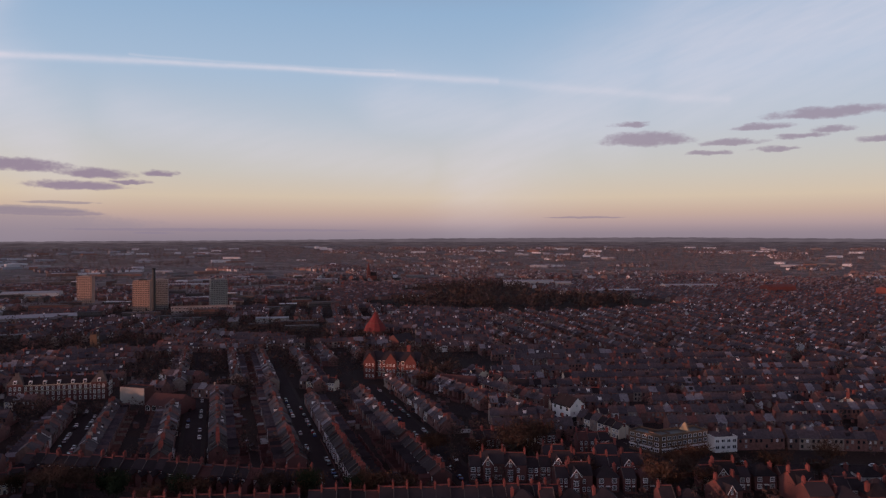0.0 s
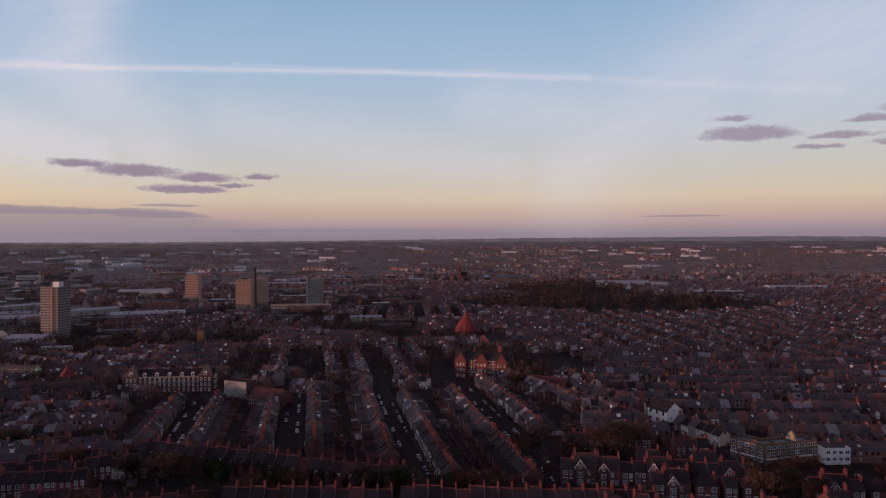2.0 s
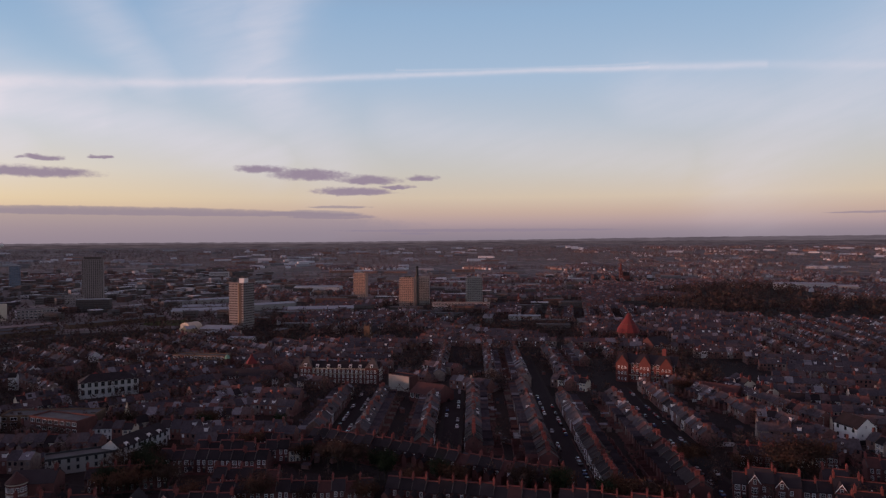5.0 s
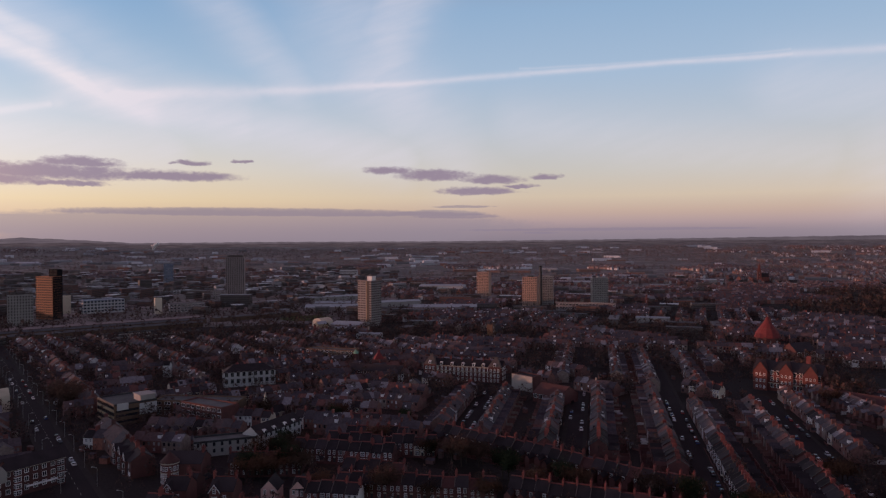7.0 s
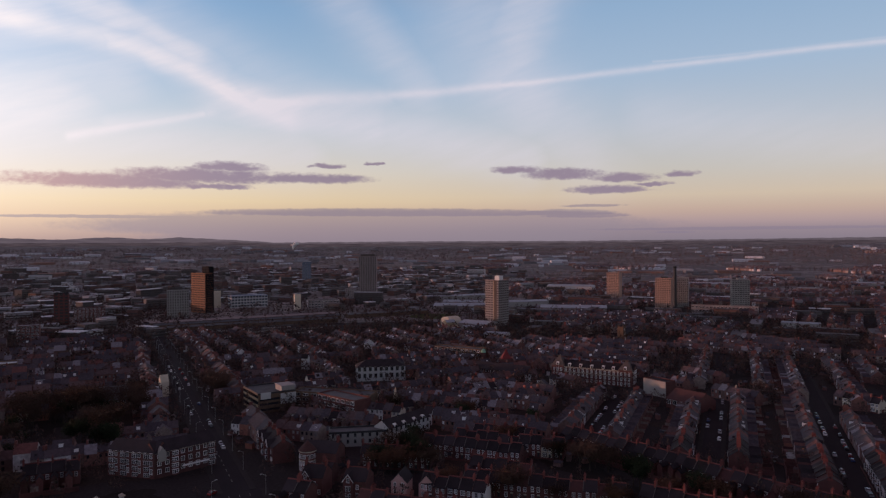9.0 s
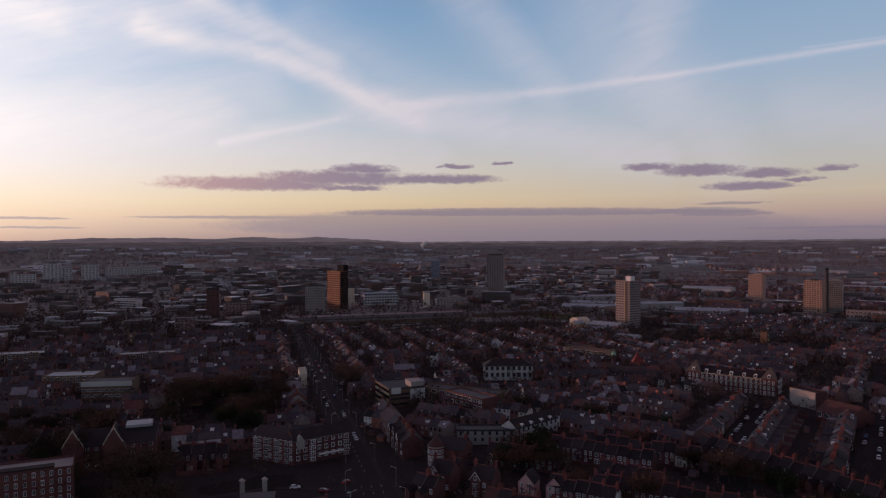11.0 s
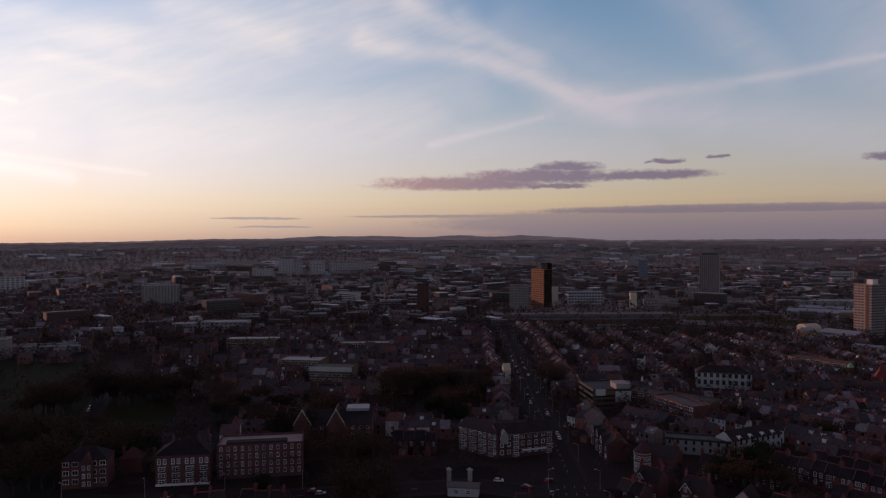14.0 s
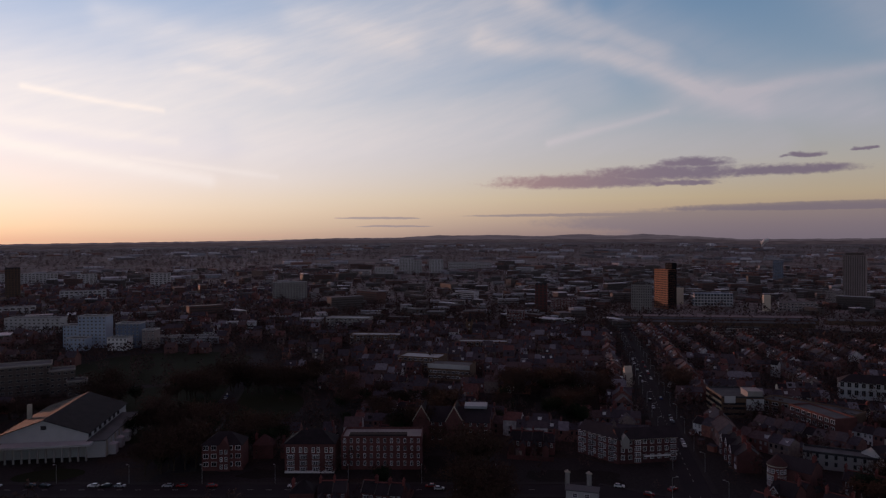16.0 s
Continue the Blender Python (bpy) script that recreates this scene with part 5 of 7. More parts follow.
oput = lambda lx, ly, lz: np.stack([oh[:, 0] + lx * co - ly * so, oh[:, 1] + lx * so + ly * co, lz], -1)
ow, od, ot = oh[:, 3] / 2, oh[:, 4] / 2, oh[:, 5]
tagged(new("outhouses", big_mesh("outhouses", *spread(boxes(oput, -ow, ow, -od, od, 0 * ot - 0.3, ot), STACK_Q), (FAR_WALLS,))), "small brick outhouses in the back yards", "outhouses", kind="stuff")
ov = np.stack([oput(-ow - 0.15, -od - 0.15, ot + 0.02), oput(ow + 0.15, -od - 0.15, ot + 0.02), oput(ow + 0.15, od + 0.15, ot + 0.55), oput(-ow - 0.15, od + 0.15, ot + 0.55), oput(-ow, od, ot * 0.5), oput(ow, od, ot * 0.5)], 1)
tagged(new("outhouse_roofs", big_mesh("outhouse_roofs", *spread(ov, [(0, 1, 2, 3), (3, 2, 5, 4)]), (FAR_ROOFS,))), "sloping slate roofs of the yard outhouses", "roofs", kind="stuff")
for x, y, n_, sx, sy in ((-30, 560, 40, 40, 30), (-100, 600, 70, 60, 60), (-210, 530, 40, 40, 30), (-190, 395, 16, 24, 12), (-240, 400, 40, 40, 14), (-160, 470, 24, 50, 10), (-260, 700, 90, 120, 60), (-420, 700, 80, 90, 70), (-520, 560, 60, 70, 40), (-120, 760, 60, 90, 40), (-380, 400, 40, 60, 40), (-450, 460, 50, 70, 50), (-185, 575, 60, 55, 36), (-125, 458, 14, 16, 10), (10, 352, 16, 14, 8), (30, 330, 12, 14, 8), (40, 420, 14, 14, 14), (-36, 306, 4, 5, 4), (-290, 250, 16, 22, 12)):
    copses += [(x + rng.uniform(-sx, sx), y + rng.uniform(-sy, sy), rng.uniform(5.5, 12)) for _ in range(n_)]
copses += [(-16 + rng.uniform(-15, 15) - 0.32 * v_, 535 + v_, rng.uniform(10, 16)) for v_ in [rng.uniform(-60, 60) for _ in range(60)]]
for k in range(46):
    u = 12 + 11.5 * k + rng.uniform(-3, 3)
    for v in (-9.5, 9.5):
        if rng.random() < 0.6:
            copses.append((-262 - 0.914 * u - 0.405 * v, 166 + 0.405 * u - 0.914 * v, rng.uniform(4.0, 7.5)))
cp = np.array(copses)
close_by = np.hypot(cp[:, 0], cp[:, 1]) < 640
per = np.where(close_by, 74, 24)
base = np.repeat(cp, per, 0)
fine = np.repeat(np.where(close_by, 0.62, 1.1), per)[:, None]
n = len(base)
ang, rad, hgt = npr.rand(n) * 2 * np.pi, np.sqrt(npr.rand(n)), npr.rand(n)
spr = base[:, 2] * 0.42 * np.sin(np.pi * (0.12 + 0.85 * hgt)) * rad * (0.8 + 0.4 * npr.rand(n))
px, py = base[:, 0] + np.cos(ang) * spr, base[:, 1] + np.sin(ang) * spr
pz = land(base[:, 0], base[:, 1]) + base[:, 2] * (0.1 + 0.9 * hgt)
p = np.stack([px, py, pz], -1)
d1 = npr.normal(size=(n, 3)) * (base[:, 2:3] * 0.105 * fine)
d2 = npr.normal(size=(n, 3)) * (base[:, 2:3] * 0.05 * fine)
tv = np.stack([p - d2, p + d2, p + d1], 1)
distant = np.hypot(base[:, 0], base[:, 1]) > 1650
for name, pick, mat, words in (("woodland", ~distant, FAR_WOOD, "bare brown winter woods and garden trees over the town"), ("tree_belts", distant, HAZED_BELTS, "grey-brown belts of bare trees over the far plain, paled with painted haze")):
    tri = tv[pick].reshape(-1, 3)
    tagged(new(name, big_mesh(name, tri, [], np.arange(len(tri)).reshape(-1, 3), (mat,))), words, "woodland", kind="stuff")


# ---- tall blocks ----
def pane_mesh(w, h, frame, glass=GLASS):
    return window_mesh(w, h, frame, 1, None, 0.08, glass, 0.1)


def block(name, x, y, turn, w, d, h, floors, bays, wall, label, category="building", frame=TRIM, roof=FELT, side_bays=None, pane=(0.62, 0.5), sides="front right back left", plinth=0.5, plant=None, band=None, roof_shape="flat", rise=3.0, side_wall=None, parts=True):
    """A block with its floors of windows, a parapet and a plant room; front towards -y, places in its own frame."""
    ob = root(name, at(x, y, 0, turn), label, category)
    body = Shape().box(-w / 2, w / 2, -d / 2, d / 2, -0.5, h)
    if roof_shape == "gable":
        body = Shape().gable(-w / 2, w / 2, -d / 2, d / 2, -0.5, h, h + rise - 0.06)
    if side_wall:
        for s in (-1, 1):
            body.box(s * w / 2 - 0.12, s * w / 2 + 0.12, -d / 2 - 0.1, d / 2 + 0.1, -0.5, h + 0.3, 1)
    part("wall", body.mesh("wall", wall, side_wall or wall), ob)
    if roof_shape == "flat":
        part("roof", Shape().box(-w / 2 + 0.3, w / 2 - 0.3, -d / 2 + 0.3, d / 2 - 0.3, h, h + 0.12).mesh("roof", roof), ob)
        p = Shape().box(-w / 2 - 0.1, w / 2 + 0.1, -d / 2 - 0.1, -d / 2 + 0.25, h - 0.1, h + 0.9).box(-w / 2 - 0.1, w / 2 + 0.1, d / 2 - 0.25, d / 2 + 0.1, h - 0.1, h + 0.9)
        p.box(-w / 2 - 0.1, -w / 2 + 0.25, -d / 2, d / 2, h - 0.1, h + 0.9).box(w / 2 - 0.25, w / 2 + 0.1, -d / 2, d / 2, h - 0.1, h + 0.9)
        part("parapet", p.mesh("parapet", frame if frame is not TRIM else wall), ob)
    elif roof_shape == "gable":
        part("roof", Shape().roof(-w / 2 - 0.2, w / 2 + 0.2, -d / 2, d / 2, h, h + rise, over=0.4).mesh("roof", roof), ob)
    else:
        part("roof", Shape().hip(-w / 2 - 0.4, w / 2 + 0.4, -d / 2 - 0.4, d / 2 + 0.4, h, h + rise).mesh("roof", roof), ob)
    if plant:
        pw, pd, ph, pm, px = plant
        part("plant_room", Shape().box(px - pw / 2, px + pw / 2, -pd / 2, pd / 2, h, h + ph).box(px - pw / 2 - 0.2, px + pw / 2 + 0.2, -pd / 2 - 0.2, pd / 2 + 0.2, h + ph - 0.3, h + ph + 0.03).mesh("plant_room", pm), ob)
    step = (h - plinth) / floors
    sb = side_bays or max(1, round(bays * d / w))
    runs = {"front": (w, bays, 0, -d / 2), "back": (w, bays, 180, -d / 2), "right": (d, sb, 90, -w / 2), "left": (d, sb, -90, -w / 2)}
    made = {}
    for side in sides.split():
        length, n_, turn_, out_ = runs[side]
        if band:
            for f in range(floors):
                part("spandrel", made.setdefault((length, "b"), Shape().box(-length / 2, length / 2, -0.12, 0.05, 0, step * 0.36).mesh("spandrel", band)), ob, Matrix.Rotation(radians(turn_), 4, "Z") @ Matrix.Translation((0, out_, plinth + f * step)))
        bw = length / n_
        me = made.setdefault((round(bw, 2), "w"), pane_mesh(bw * pane[0], step * pane[1], frame))
        if math.hypot(x, y) > 640 and name != "office":
            # too far to tell the panes apart: one joined rest for each side
            v_ = np.empty(len(me.vertices) * 3, np.float32)
            me.vertices.foreach_get("co", v_)
            v_ = v_.reshape(-1, 3)
            offs = np.array([(-length / 2 + (b + 0.5) * bw, out_, plinth + f * step + step * 0.42) for f in range(floors) for b in range(n_)])
            q_ = np.array([p_.vertices[:] for p_ in me.polygons])
            all_ = big_mesh("glazing", (v_[None] + offs[:, None]).reshape(-1, 3), (q_[None] + (np.arange(len(offs)) * len(v_))[:, None, None]).reshape(-1, 4), [], (frame, MATT_GLASS if wall in (GOLD_CLAD, BUFF, BLACK_CLAD) else SKY_TONED_GLASS))
            all_.polygons.foreach_set("material_index", np.tile([p_.material_index for p_ in me.polygons], len(offs)).astype(np.int32))
            tagged(part("glazing", all_, ob, Matrix.Rotation(radians(turn_), 4, "Z")), kind="stuff")
            continue
        for f in range(floors):
            for b in range(n_):
                part("window", me, ob, Matrix.Rotation(radians(turn_), 4, "Z") @ Matrix.Translation((-length / 2 + (b + 0.5) * bw, out_, plinth + f * step + step * 0.42)))
    return ob


facing = lambda x, y: math.degrees(math.atan2(y, x)) - 90   # a turn that shows the front to the middle of the town
HIGHRISE = "tall concrete block of flats with rows of windows"
block("tower_block", -578, 1136, 6, 23, 14, 42, 15, 7, TAN_PANEL, HIGHRISE, "tower block", side_bays=3, sides="front left", frame=TAN_PANEL, pane=(0.72, 0.52), plant=(9, 6, 3, CONCRETE, 0))
block("tower_block", -425, 993, 6, 23, 14, 43.5, 16, 7, TAN_PANEL, HIGHRISE, "tower block", side_bays=3, sides="front left", frame=TAN_PANEL, pane=(0.72, 0.52), plant=(9, 6, 3, DARK_CLAD, 0))
block("tower_block", -412, 1026, 18, 19, 15, 43.0, 16, 7, CONCRETE, "grey concrete block of flats behind another", "tower block", side_bays=3, sides="front", frame=CONCRETE, pane=(0.72, 0.52), plant=(8, 6, 2.5, CONCRETE, 0))
block("tower_block", -334, 1043, 30, 24, 14, 42.0, 15, 7, CONCRETE, "grey panelled block of flats above a low podium", "tower block", side_bays=3, sides="front left", frame=CONCRETE, pane=(0.72, 0.52), plant=(8, 6, 2.5, CONCRETE, 0))
block("podium", -330, 968, 14, 84, 10, 10.0, 2, 18, STONE_BROWN, "long low concrete podium below the tower blocks", sides="front", pane=(0.7, 0.45))
st = root("boiler_chimney", at(-398, 966), "dark tall concrete boiler chimney beside the flats", "chimney")
part("shaft", Shape().tube(0, 0, -0.5, 61, 2.5, 2.1, 10).mesh("shaft", DARK_CLAD), st)
part("cap", Shape().tube(0, 0, 61, 62.5, 2.3, 2.3, 10).mesh("cap", BLACK_CLAD), st)
ft = block("tower_block", -495, 674, -3, 20, 19, 53, 19, 5, STONE_BROWN, "tall block of flats with pale balcony bands and white plant room", "tower block", side_bays=5, sides="front right", frame=STONE_BROWN, pane=(0.8, 0.46), band=CONCRETE, plant=(7, 7, 5.5, WHITE, 3))
part("stair_recess", Shape().box(3.6, 7.4, -9.85, -9.3, -0.5, 53.4).mesh("stair_recess", MANSARD), ft, label="dark brown stair shaft")
part("corner_fin", Shape().box(2.9, 3.6, -10.1, -9.3, -0.5, 53.6).mesh("corner_fin", BUFF), ft, label="pale vertical fin")
block("office_tower", -897, 843, 40, 30, 16, 73, 20, 10, STONE_BROWN, "tall brown-grey concrete office tower with vertical ribs", "office tower", side_bays=4, sides="front left", pane=(0.42, 0.86), frame=STONE_BROWN, plant=(24, 10, 4.5, MANSARD, 0))
block("office_block", -908, 818, 40, 26, 14, 18, 5, 7, STONE_BROWN, "lower pale office block at the foot of a tower", sides="front")
block("office_tower", -1432, 1132, 52, 22, 14, 49, 14, 5, BLUE_CLAD, "slim blue-grey glass tower far off", "office tower", sides="front left", frame=PANEL)
block("hotel_tower", -912, 534, 8, 31, 13, 55, 17, 9, GOLD_CLAD, "bronze-clad hotel tower glowing in the low sun", "hotel tower", side_bays=4, sides="front right", frame=GOLD_CLAD, pane=(0.8, 0.62), side_wall=BLACK_CLAD)
block("tower_core", -911, 543, 8, 15, 8, 64, 16, 2, BLACK_CLAD, "black service core behind the bronze tower", "tower", sides="front", frame=BLACK_CLAD)
block("office_block", -869, 474, 62, 27, 12, 36, 10, 9, CONCRETE, "plain grey concrete office slab", "office block", sides="front left", frame=CONCRETE, pane=(0.5, 0.6))
block("tower_block", -1163, 10, 88, 54, 14, 31, 10, 12, CONCRETE, "broad ribbed concrete slab of flats", "tower block", sides="front", frame=PANEL, pane=(0.55, 0.6))
block("tower_block", -1290, -437, 108, 22, 15, 54, 14, 5, BROWN_BRICK, "dark tower of flats against the sunset", "tower block", sides="front", frame=DARK_CLAD)
block("brick_tower", -912, 346, 66, 16, 12, 38, 10, 3, BRICK, "dark red-brick university tower", "tower", sides="front left", frame=DARK_CLAD)
block("brick_block", -890, 370, 66, 34, 14, 20, 6, 8, BRICK, "dark red-brick block with rows of windows", sides="front left")


def front(name, x0, y0, x1, y1, depth, h, floors, bays, wall, label, category="building", **more):
    """A block whose front wall runs between two corners, left to right as one faces it."""
    d = Vector((x1 - x0, y1 - y0))
    turn = math.degrees(math.atan2(d.y, d.x))
    n = Vector((-d.y, d.x)).normalized() * depth / 2
    return block(name, (x0 + x1) / 2 + n.x, (y0 + y1) / 2 + n.y, turn, d.length, depth, h, floors, bays, wall, label, category, **more)


# ---- the landmarks round the northern streets ----
gt = front("grand_terrace", -268, 431, -212, 444, 11, 10.6, 3, 15, BRICK, "tall red-brick Victorian terrace with white arched windows and dormers", roof=SLATE, roof_shape="gable", rise=4.2, sides="right", pane=(0.56, 0.62), frame=WHITE)
for b in range(13):
    for z in (0.9, 4.3, 7.7):
        part("window", WIN_ARCH, gt, Matrix.Translation((-18.6 + 3.1 * b, -5.5, z)))
part("cornice", Shape().box(-28.9, 28.9, -5.9, -5.4, 10.2, 10.7).box(-28.9, 28.9, -5.75, -5.45, 6.9, 7.2).mesh("cornice", STONE), gt, label="pale stone cornice bands")
dorm = Shape().gable(-0.9, 0.9, -1.2, 1.6, 0, 1.5, 2.2).box(-0.55, 0.55, -1.35, -1.15, 0.3, 1.6, 1).mesh("dormer", WHITE, GLASS)
for x in (-16, -8, 0, 8, 15):
    part("dormer", dorm, gt, Matrix.Translation((x, -4.2, 11.0)))
for x in (-24.2, 23.5):
    part("pavilion", Shape().box(x - 4.5, x + 4.5, -6.6, 5.6, -0.4, 11.4).mesh("pavilion", BRICK), gt)
    part("pavilion_roof", Shape().hip(x - 4.8, x + 4.8, -6.9, 2.6, 11.3, 17.6, inset=4.2).box(x - 1.4, x + 1.4, -2.6, -1.8, 17.0, 17.9).mesh("pavilion_roof", MANSARD), gt)
    part("dormer", dorm, gt, Matrix.Translation((x, -5.6, 11.6)))
    for k in (-2.6, 0, 2.6):
        for z in (1.0, 4.4, 7.8):
            part("window", WIN_ARCH, gt, Matrix.Translation((x + k, -6.6, z)))
for x in (-18, -10, -2, 6, 14):
    part("chimney", STACK, gt, Matrix.Translation((x, 0, 14.8)))
ww = front("workshop", -199, 432, -182, 427, 9, 9.5, 1, 1, BRICK, "workshop with a blank whitewashed gable wall", sides="back", roof=SLATE, roof_shape="flat")
part("white_wall", Shape().box(-8.9, 8.9, -4.75, -4.45, -0.4, 10.2).mesh("white_wall", CONCRETE), ww, label="blank whitewashed wall")
front("hall", -172, 404, -152, 399, 19, 5.5, 1, 5, BRICK, "low hall with a broad red tiled roof", roof=OLD_TILE, roof_shape="gable", rise=5.0, sides="front")
# brick walls in TERRA: the sunlit orange is put into their colour
sc = front("school", -58, 512, -17, 502.5, 14, 13.0, 3, 12, TERRA, "large red-brick school with tall windows and steep gables", "school", roof=SLATE, roof_shape="gable", rise=6.0, sides="front", pane=(0.5, 0.66))
for gx_, deep_ in ((-15.5, 9.5), (0.0, 8.2), (15.0, 8.8)):
    wing = Shape().gable(-deep_, 8, -4.2, 4.2, -0.4, 13.2, 19.2).roof(-deep_ - 0.3, 8, -4.2, 4.2, 13.2, 19.2, 1, 0.4)
    part("gabled_wing", wing.mesh("gabled_wing", TERRA, OLD_TILE), sc, Matrix.Translation((gx_, 0, 0)) @ Matrix.Rotation(math.pi / 2, 4, "Z"))
    for z in (1.6, 5.6, 9.6):
        for dx_ in (-2.4, 0, 2.4):
            part("window", WIN_TALL, sc, Matrix.Translation((gx_ + dx_, -deep_, z)))
part("boiler_stack", Shape().box(-1.3, 1.3, -1.3, 1.3, 0, 24).box(-1.6, 1.6, -1.6, 1.6, 22.4, 23.2).mesh("boiler_stack", CHIMNEY), sc, Matrix.Translation((11.0, 2.0, 0)), "tall square brick chimney")
part("string_band", Shape().box(-20.8, 20.8, -7.25, -6.95, 4.9, 5.3).box(-20.8, 20.8, -7.3, -6.95, 12.6, 13.0).mesh("string_band", STONE), sc)
part("chimney", STACK_RED, sc, Matrix.Translation((-8, 0, 18.6)))
dome = root("domed_hall", at(-69, 716), "octagonal hall with a tall red tiled tent roof", "hall")
part("drum", Shape().tube(0, 0, -0.5, 9.2, 10.0, 10.0, 8).mesh("drum", BRICK), dome)
part("roof", Shape().tube(0, 0, 9.0, 13.0, 11.4, 10.2, 12).tube(0, 0, 13.0, 17.0, 10.2, 7.6, 12).tube(0, 0, 17.3, 21.5, 7.2, 4.2, 12).tube(0, 0, 21.5, 28.2, 4.2, 0.5, 12).mesh("roof", RED_TILE), dome, label="steep red tiled tent roof")
part("collar", Shape().tube(0, 0, 16.8, 17.4, 7.8, 7.6, 12).mesh("collar", TERRA), dome)
part("finial", Shape().tube(0, 0, 27.3, 29.6, 0.5, 0.1, 6).mesh("finial", STONE), dome)
for k in range(8):
    a_ = radians(k * 45 + 22.5)
    part("window", WIN_TALL, dome, at(9.26 * math.cos(a_), 9.26 * math.sin(a_), 4.5, math.degrees(a_) + 90))
front("chapel", -40, 640, -26, 652, 18, 8, 1, 3, BRICK, "brick chapel beside bare trees", roof=SLATE, roof_shape="gable", rise=6, sides="front")


def church(x, y, turn, tower_w, tower_h, spire_h, wall, label, nave=16.0, cap=SLATE):
    ob = root("church", at(x, y, float(land(x, y)), turn), label, "church")
    part("tower", Shape().box(-tower_w / 2, tower_w / 2, -tower_w / 2, tower_w / 2, -0.6, tower_h).mesh("tower", wall), ob)
    part("spire", Shape().tube(0, 0, tower_h - 0.1, tower_h + spire_h, tower_w * 0.52, 0.12, 8).mesh("spire", cap), ob)
    for a, b in ((-1, -1), (1, -1), (1, 1), (-1, 1)):
        part("pinnacle", Shape().tube(0, 0, 0, tower_w * 0.55, tower_w * 0.1, 0.03, 6).mesh("pinnacle", wall), ob, Matrix.Translation((a * tower_w * 0.42, b * tower_w * 0.42, tower_h)))
    part("nave", Shape().gable(tower_w / 2 - 0.1, tower_w / 2 + nave, -tower_w * 0.75, tower_w * 0.75, -0.6, tower_h * 0.45, tower_h * 0.8).mesh("nave", wall), ob)
    part("roof", Shape().roof(tower_w / 2, tower_w / 2 + nave + 0.3, -tower_w * 0.75, tower_w * 0.75, tower_h * 0.45, tower_h * 0.8).mesh("roof", SLATE), ob)
    for z in (tower_h * 0.45, tower_h * 0.75):
        part("window", WIN_TALL, ob, Matrix.Translation((0, -tower_w / 2, z)))
    return ob


church(-189, 1781, 20, 8, 24, 22, BRICK, "red-brick church with a tall slim spire", cap=TERRA)
church(-262, 1040, 10, 4, 12, 9, BRICK, "small brick church with a pointed spire", cap=TERRA)
church(-286, 290, 70, 3.2, 8.5, 7.0, STONE, "small pale stone church spire above the roofs", nave=9, cap=STONE)
church(-699, 187, 60, 6, 15, 10, BROWN_BRICK, "dark church tower with a short spire", nave=18)
church(-318, 640, 95, 6, 15, 2, BROWN_BRICK, "dark square church tower among the terraces", nave=20)
kiosk = root("turret", at(-319, 446), "square turret with a steep bright red tiled roof", "turret")
part("wall", Shape().box(-4, 4, -4, 4, -0.4, 8.6).mesh("wall", BRICK), kiosk)
part("roof", Shape().tube(0, 0, 8.5, 13.5, 5.6, 1.3, 4).tube(0, 0, 13.4, 15.4, 1.3, 0.9, 4).mesh("roof", RED_TILE), kiosk)
cu = root("cupola", at(-342, 447), "small green copper cupola on a brick drum", "cupola")
part("drum", Shape().tube(0, 0, -0.4, 10.6, 2.2, 2.2, 8).mesh("drum", BRICK), cu)
part("dome", Shape().tube(0, 0, 10.6, 11.8, 2.1, 1.9, 10).tube(0, 0, 11.8, 12.8, 1.9, 1.2, 10).tube(0, 0, 12.8, 13.4, 1.2, 0.3, 10).tube(0, 0, 13.4, 15.2, 0.15, 0.05, 6).mesh("dome", COPPER), cu)
kb = root("turret", at(-395, 372), "low pavilion with a red pyramid roof", "pavilion")
part("wall", Shape().box(-4, 4, -4, 4, -0.4, 5).mesh("wall", BRICK), kb)
part("roof", Shape().tube(0, 0, 5, 10.5, 6, 0.5, 4).mesh("roof", RED_TILE), kb)
front("house_row", -318, 404, -276, 412, 10, 7, 2, 10, BRICK, "brick row with a pale gable end", roof=SLATE, roof_shape="gable", rise=4, sides="front", side_wall=None)
front("flats", -395, 448, -352, 456, 11, 10, 3, 12, BROWN_BRICK, "three-storey brick flats with a flat roof", sides="front left")

# the white corner house, the shops and the villas along the slanting street
pub = block("corner_house", 71, 396, -58, 15, 11, 8.2, 2, 3, WHITE, "white-painted three-storey corner house with a gable", "house", frame=DARK_CLAD, roof=SLATE, roof_shape="gable", rise=4.6, sides="front", pane=(0.25, 0.4))
for x, z in ((-2.6, 4.2), (1.2, 4.2), (-0.6, 8.2), (3.2, 4.2)):
    part("window", WIN_SMALL, pub, Matrix.Rotation(math.pi / 2, 4, "Z") @ Matrix.Translation((x, -7.5, z)))
part("shopfront", Shape().box(-5.2, 5.2, -0.1, 0.1, 0.2, 2.6).mesh("shopfront", DARK_CLAD), pub, Matrix.Rotation(math.pi / 2, 4, "Z") @ Matrix.Translation((0, -7.55, 0)), "dark glazed shopfront")
sa1 = front("shops", 90, 338, 101, 326, 9, 8.5, 3, 5, BROWN_BRICK, "brown-brick corner shops with white windows", "shop", sides="front", roof=DARK_CLAD)
sb1 = front("shops", 101.6, 325.4, 127, 336, 9, 8.9, 3, 9, BROWN_BRICK, "brown-brick shop parade with a white fascia band", "shop", sides="front", roof=DARK_CLAD)
for ob, w in ((sa1, 16.0), (sb1, 27.2)):
    part("fascia", Shape().box(-w / 2, w / 2, -4.95, -4.45, 2.8, 3.5).mesh("fascia", TRIM), ob, label="white fascia band over the shopfronts")
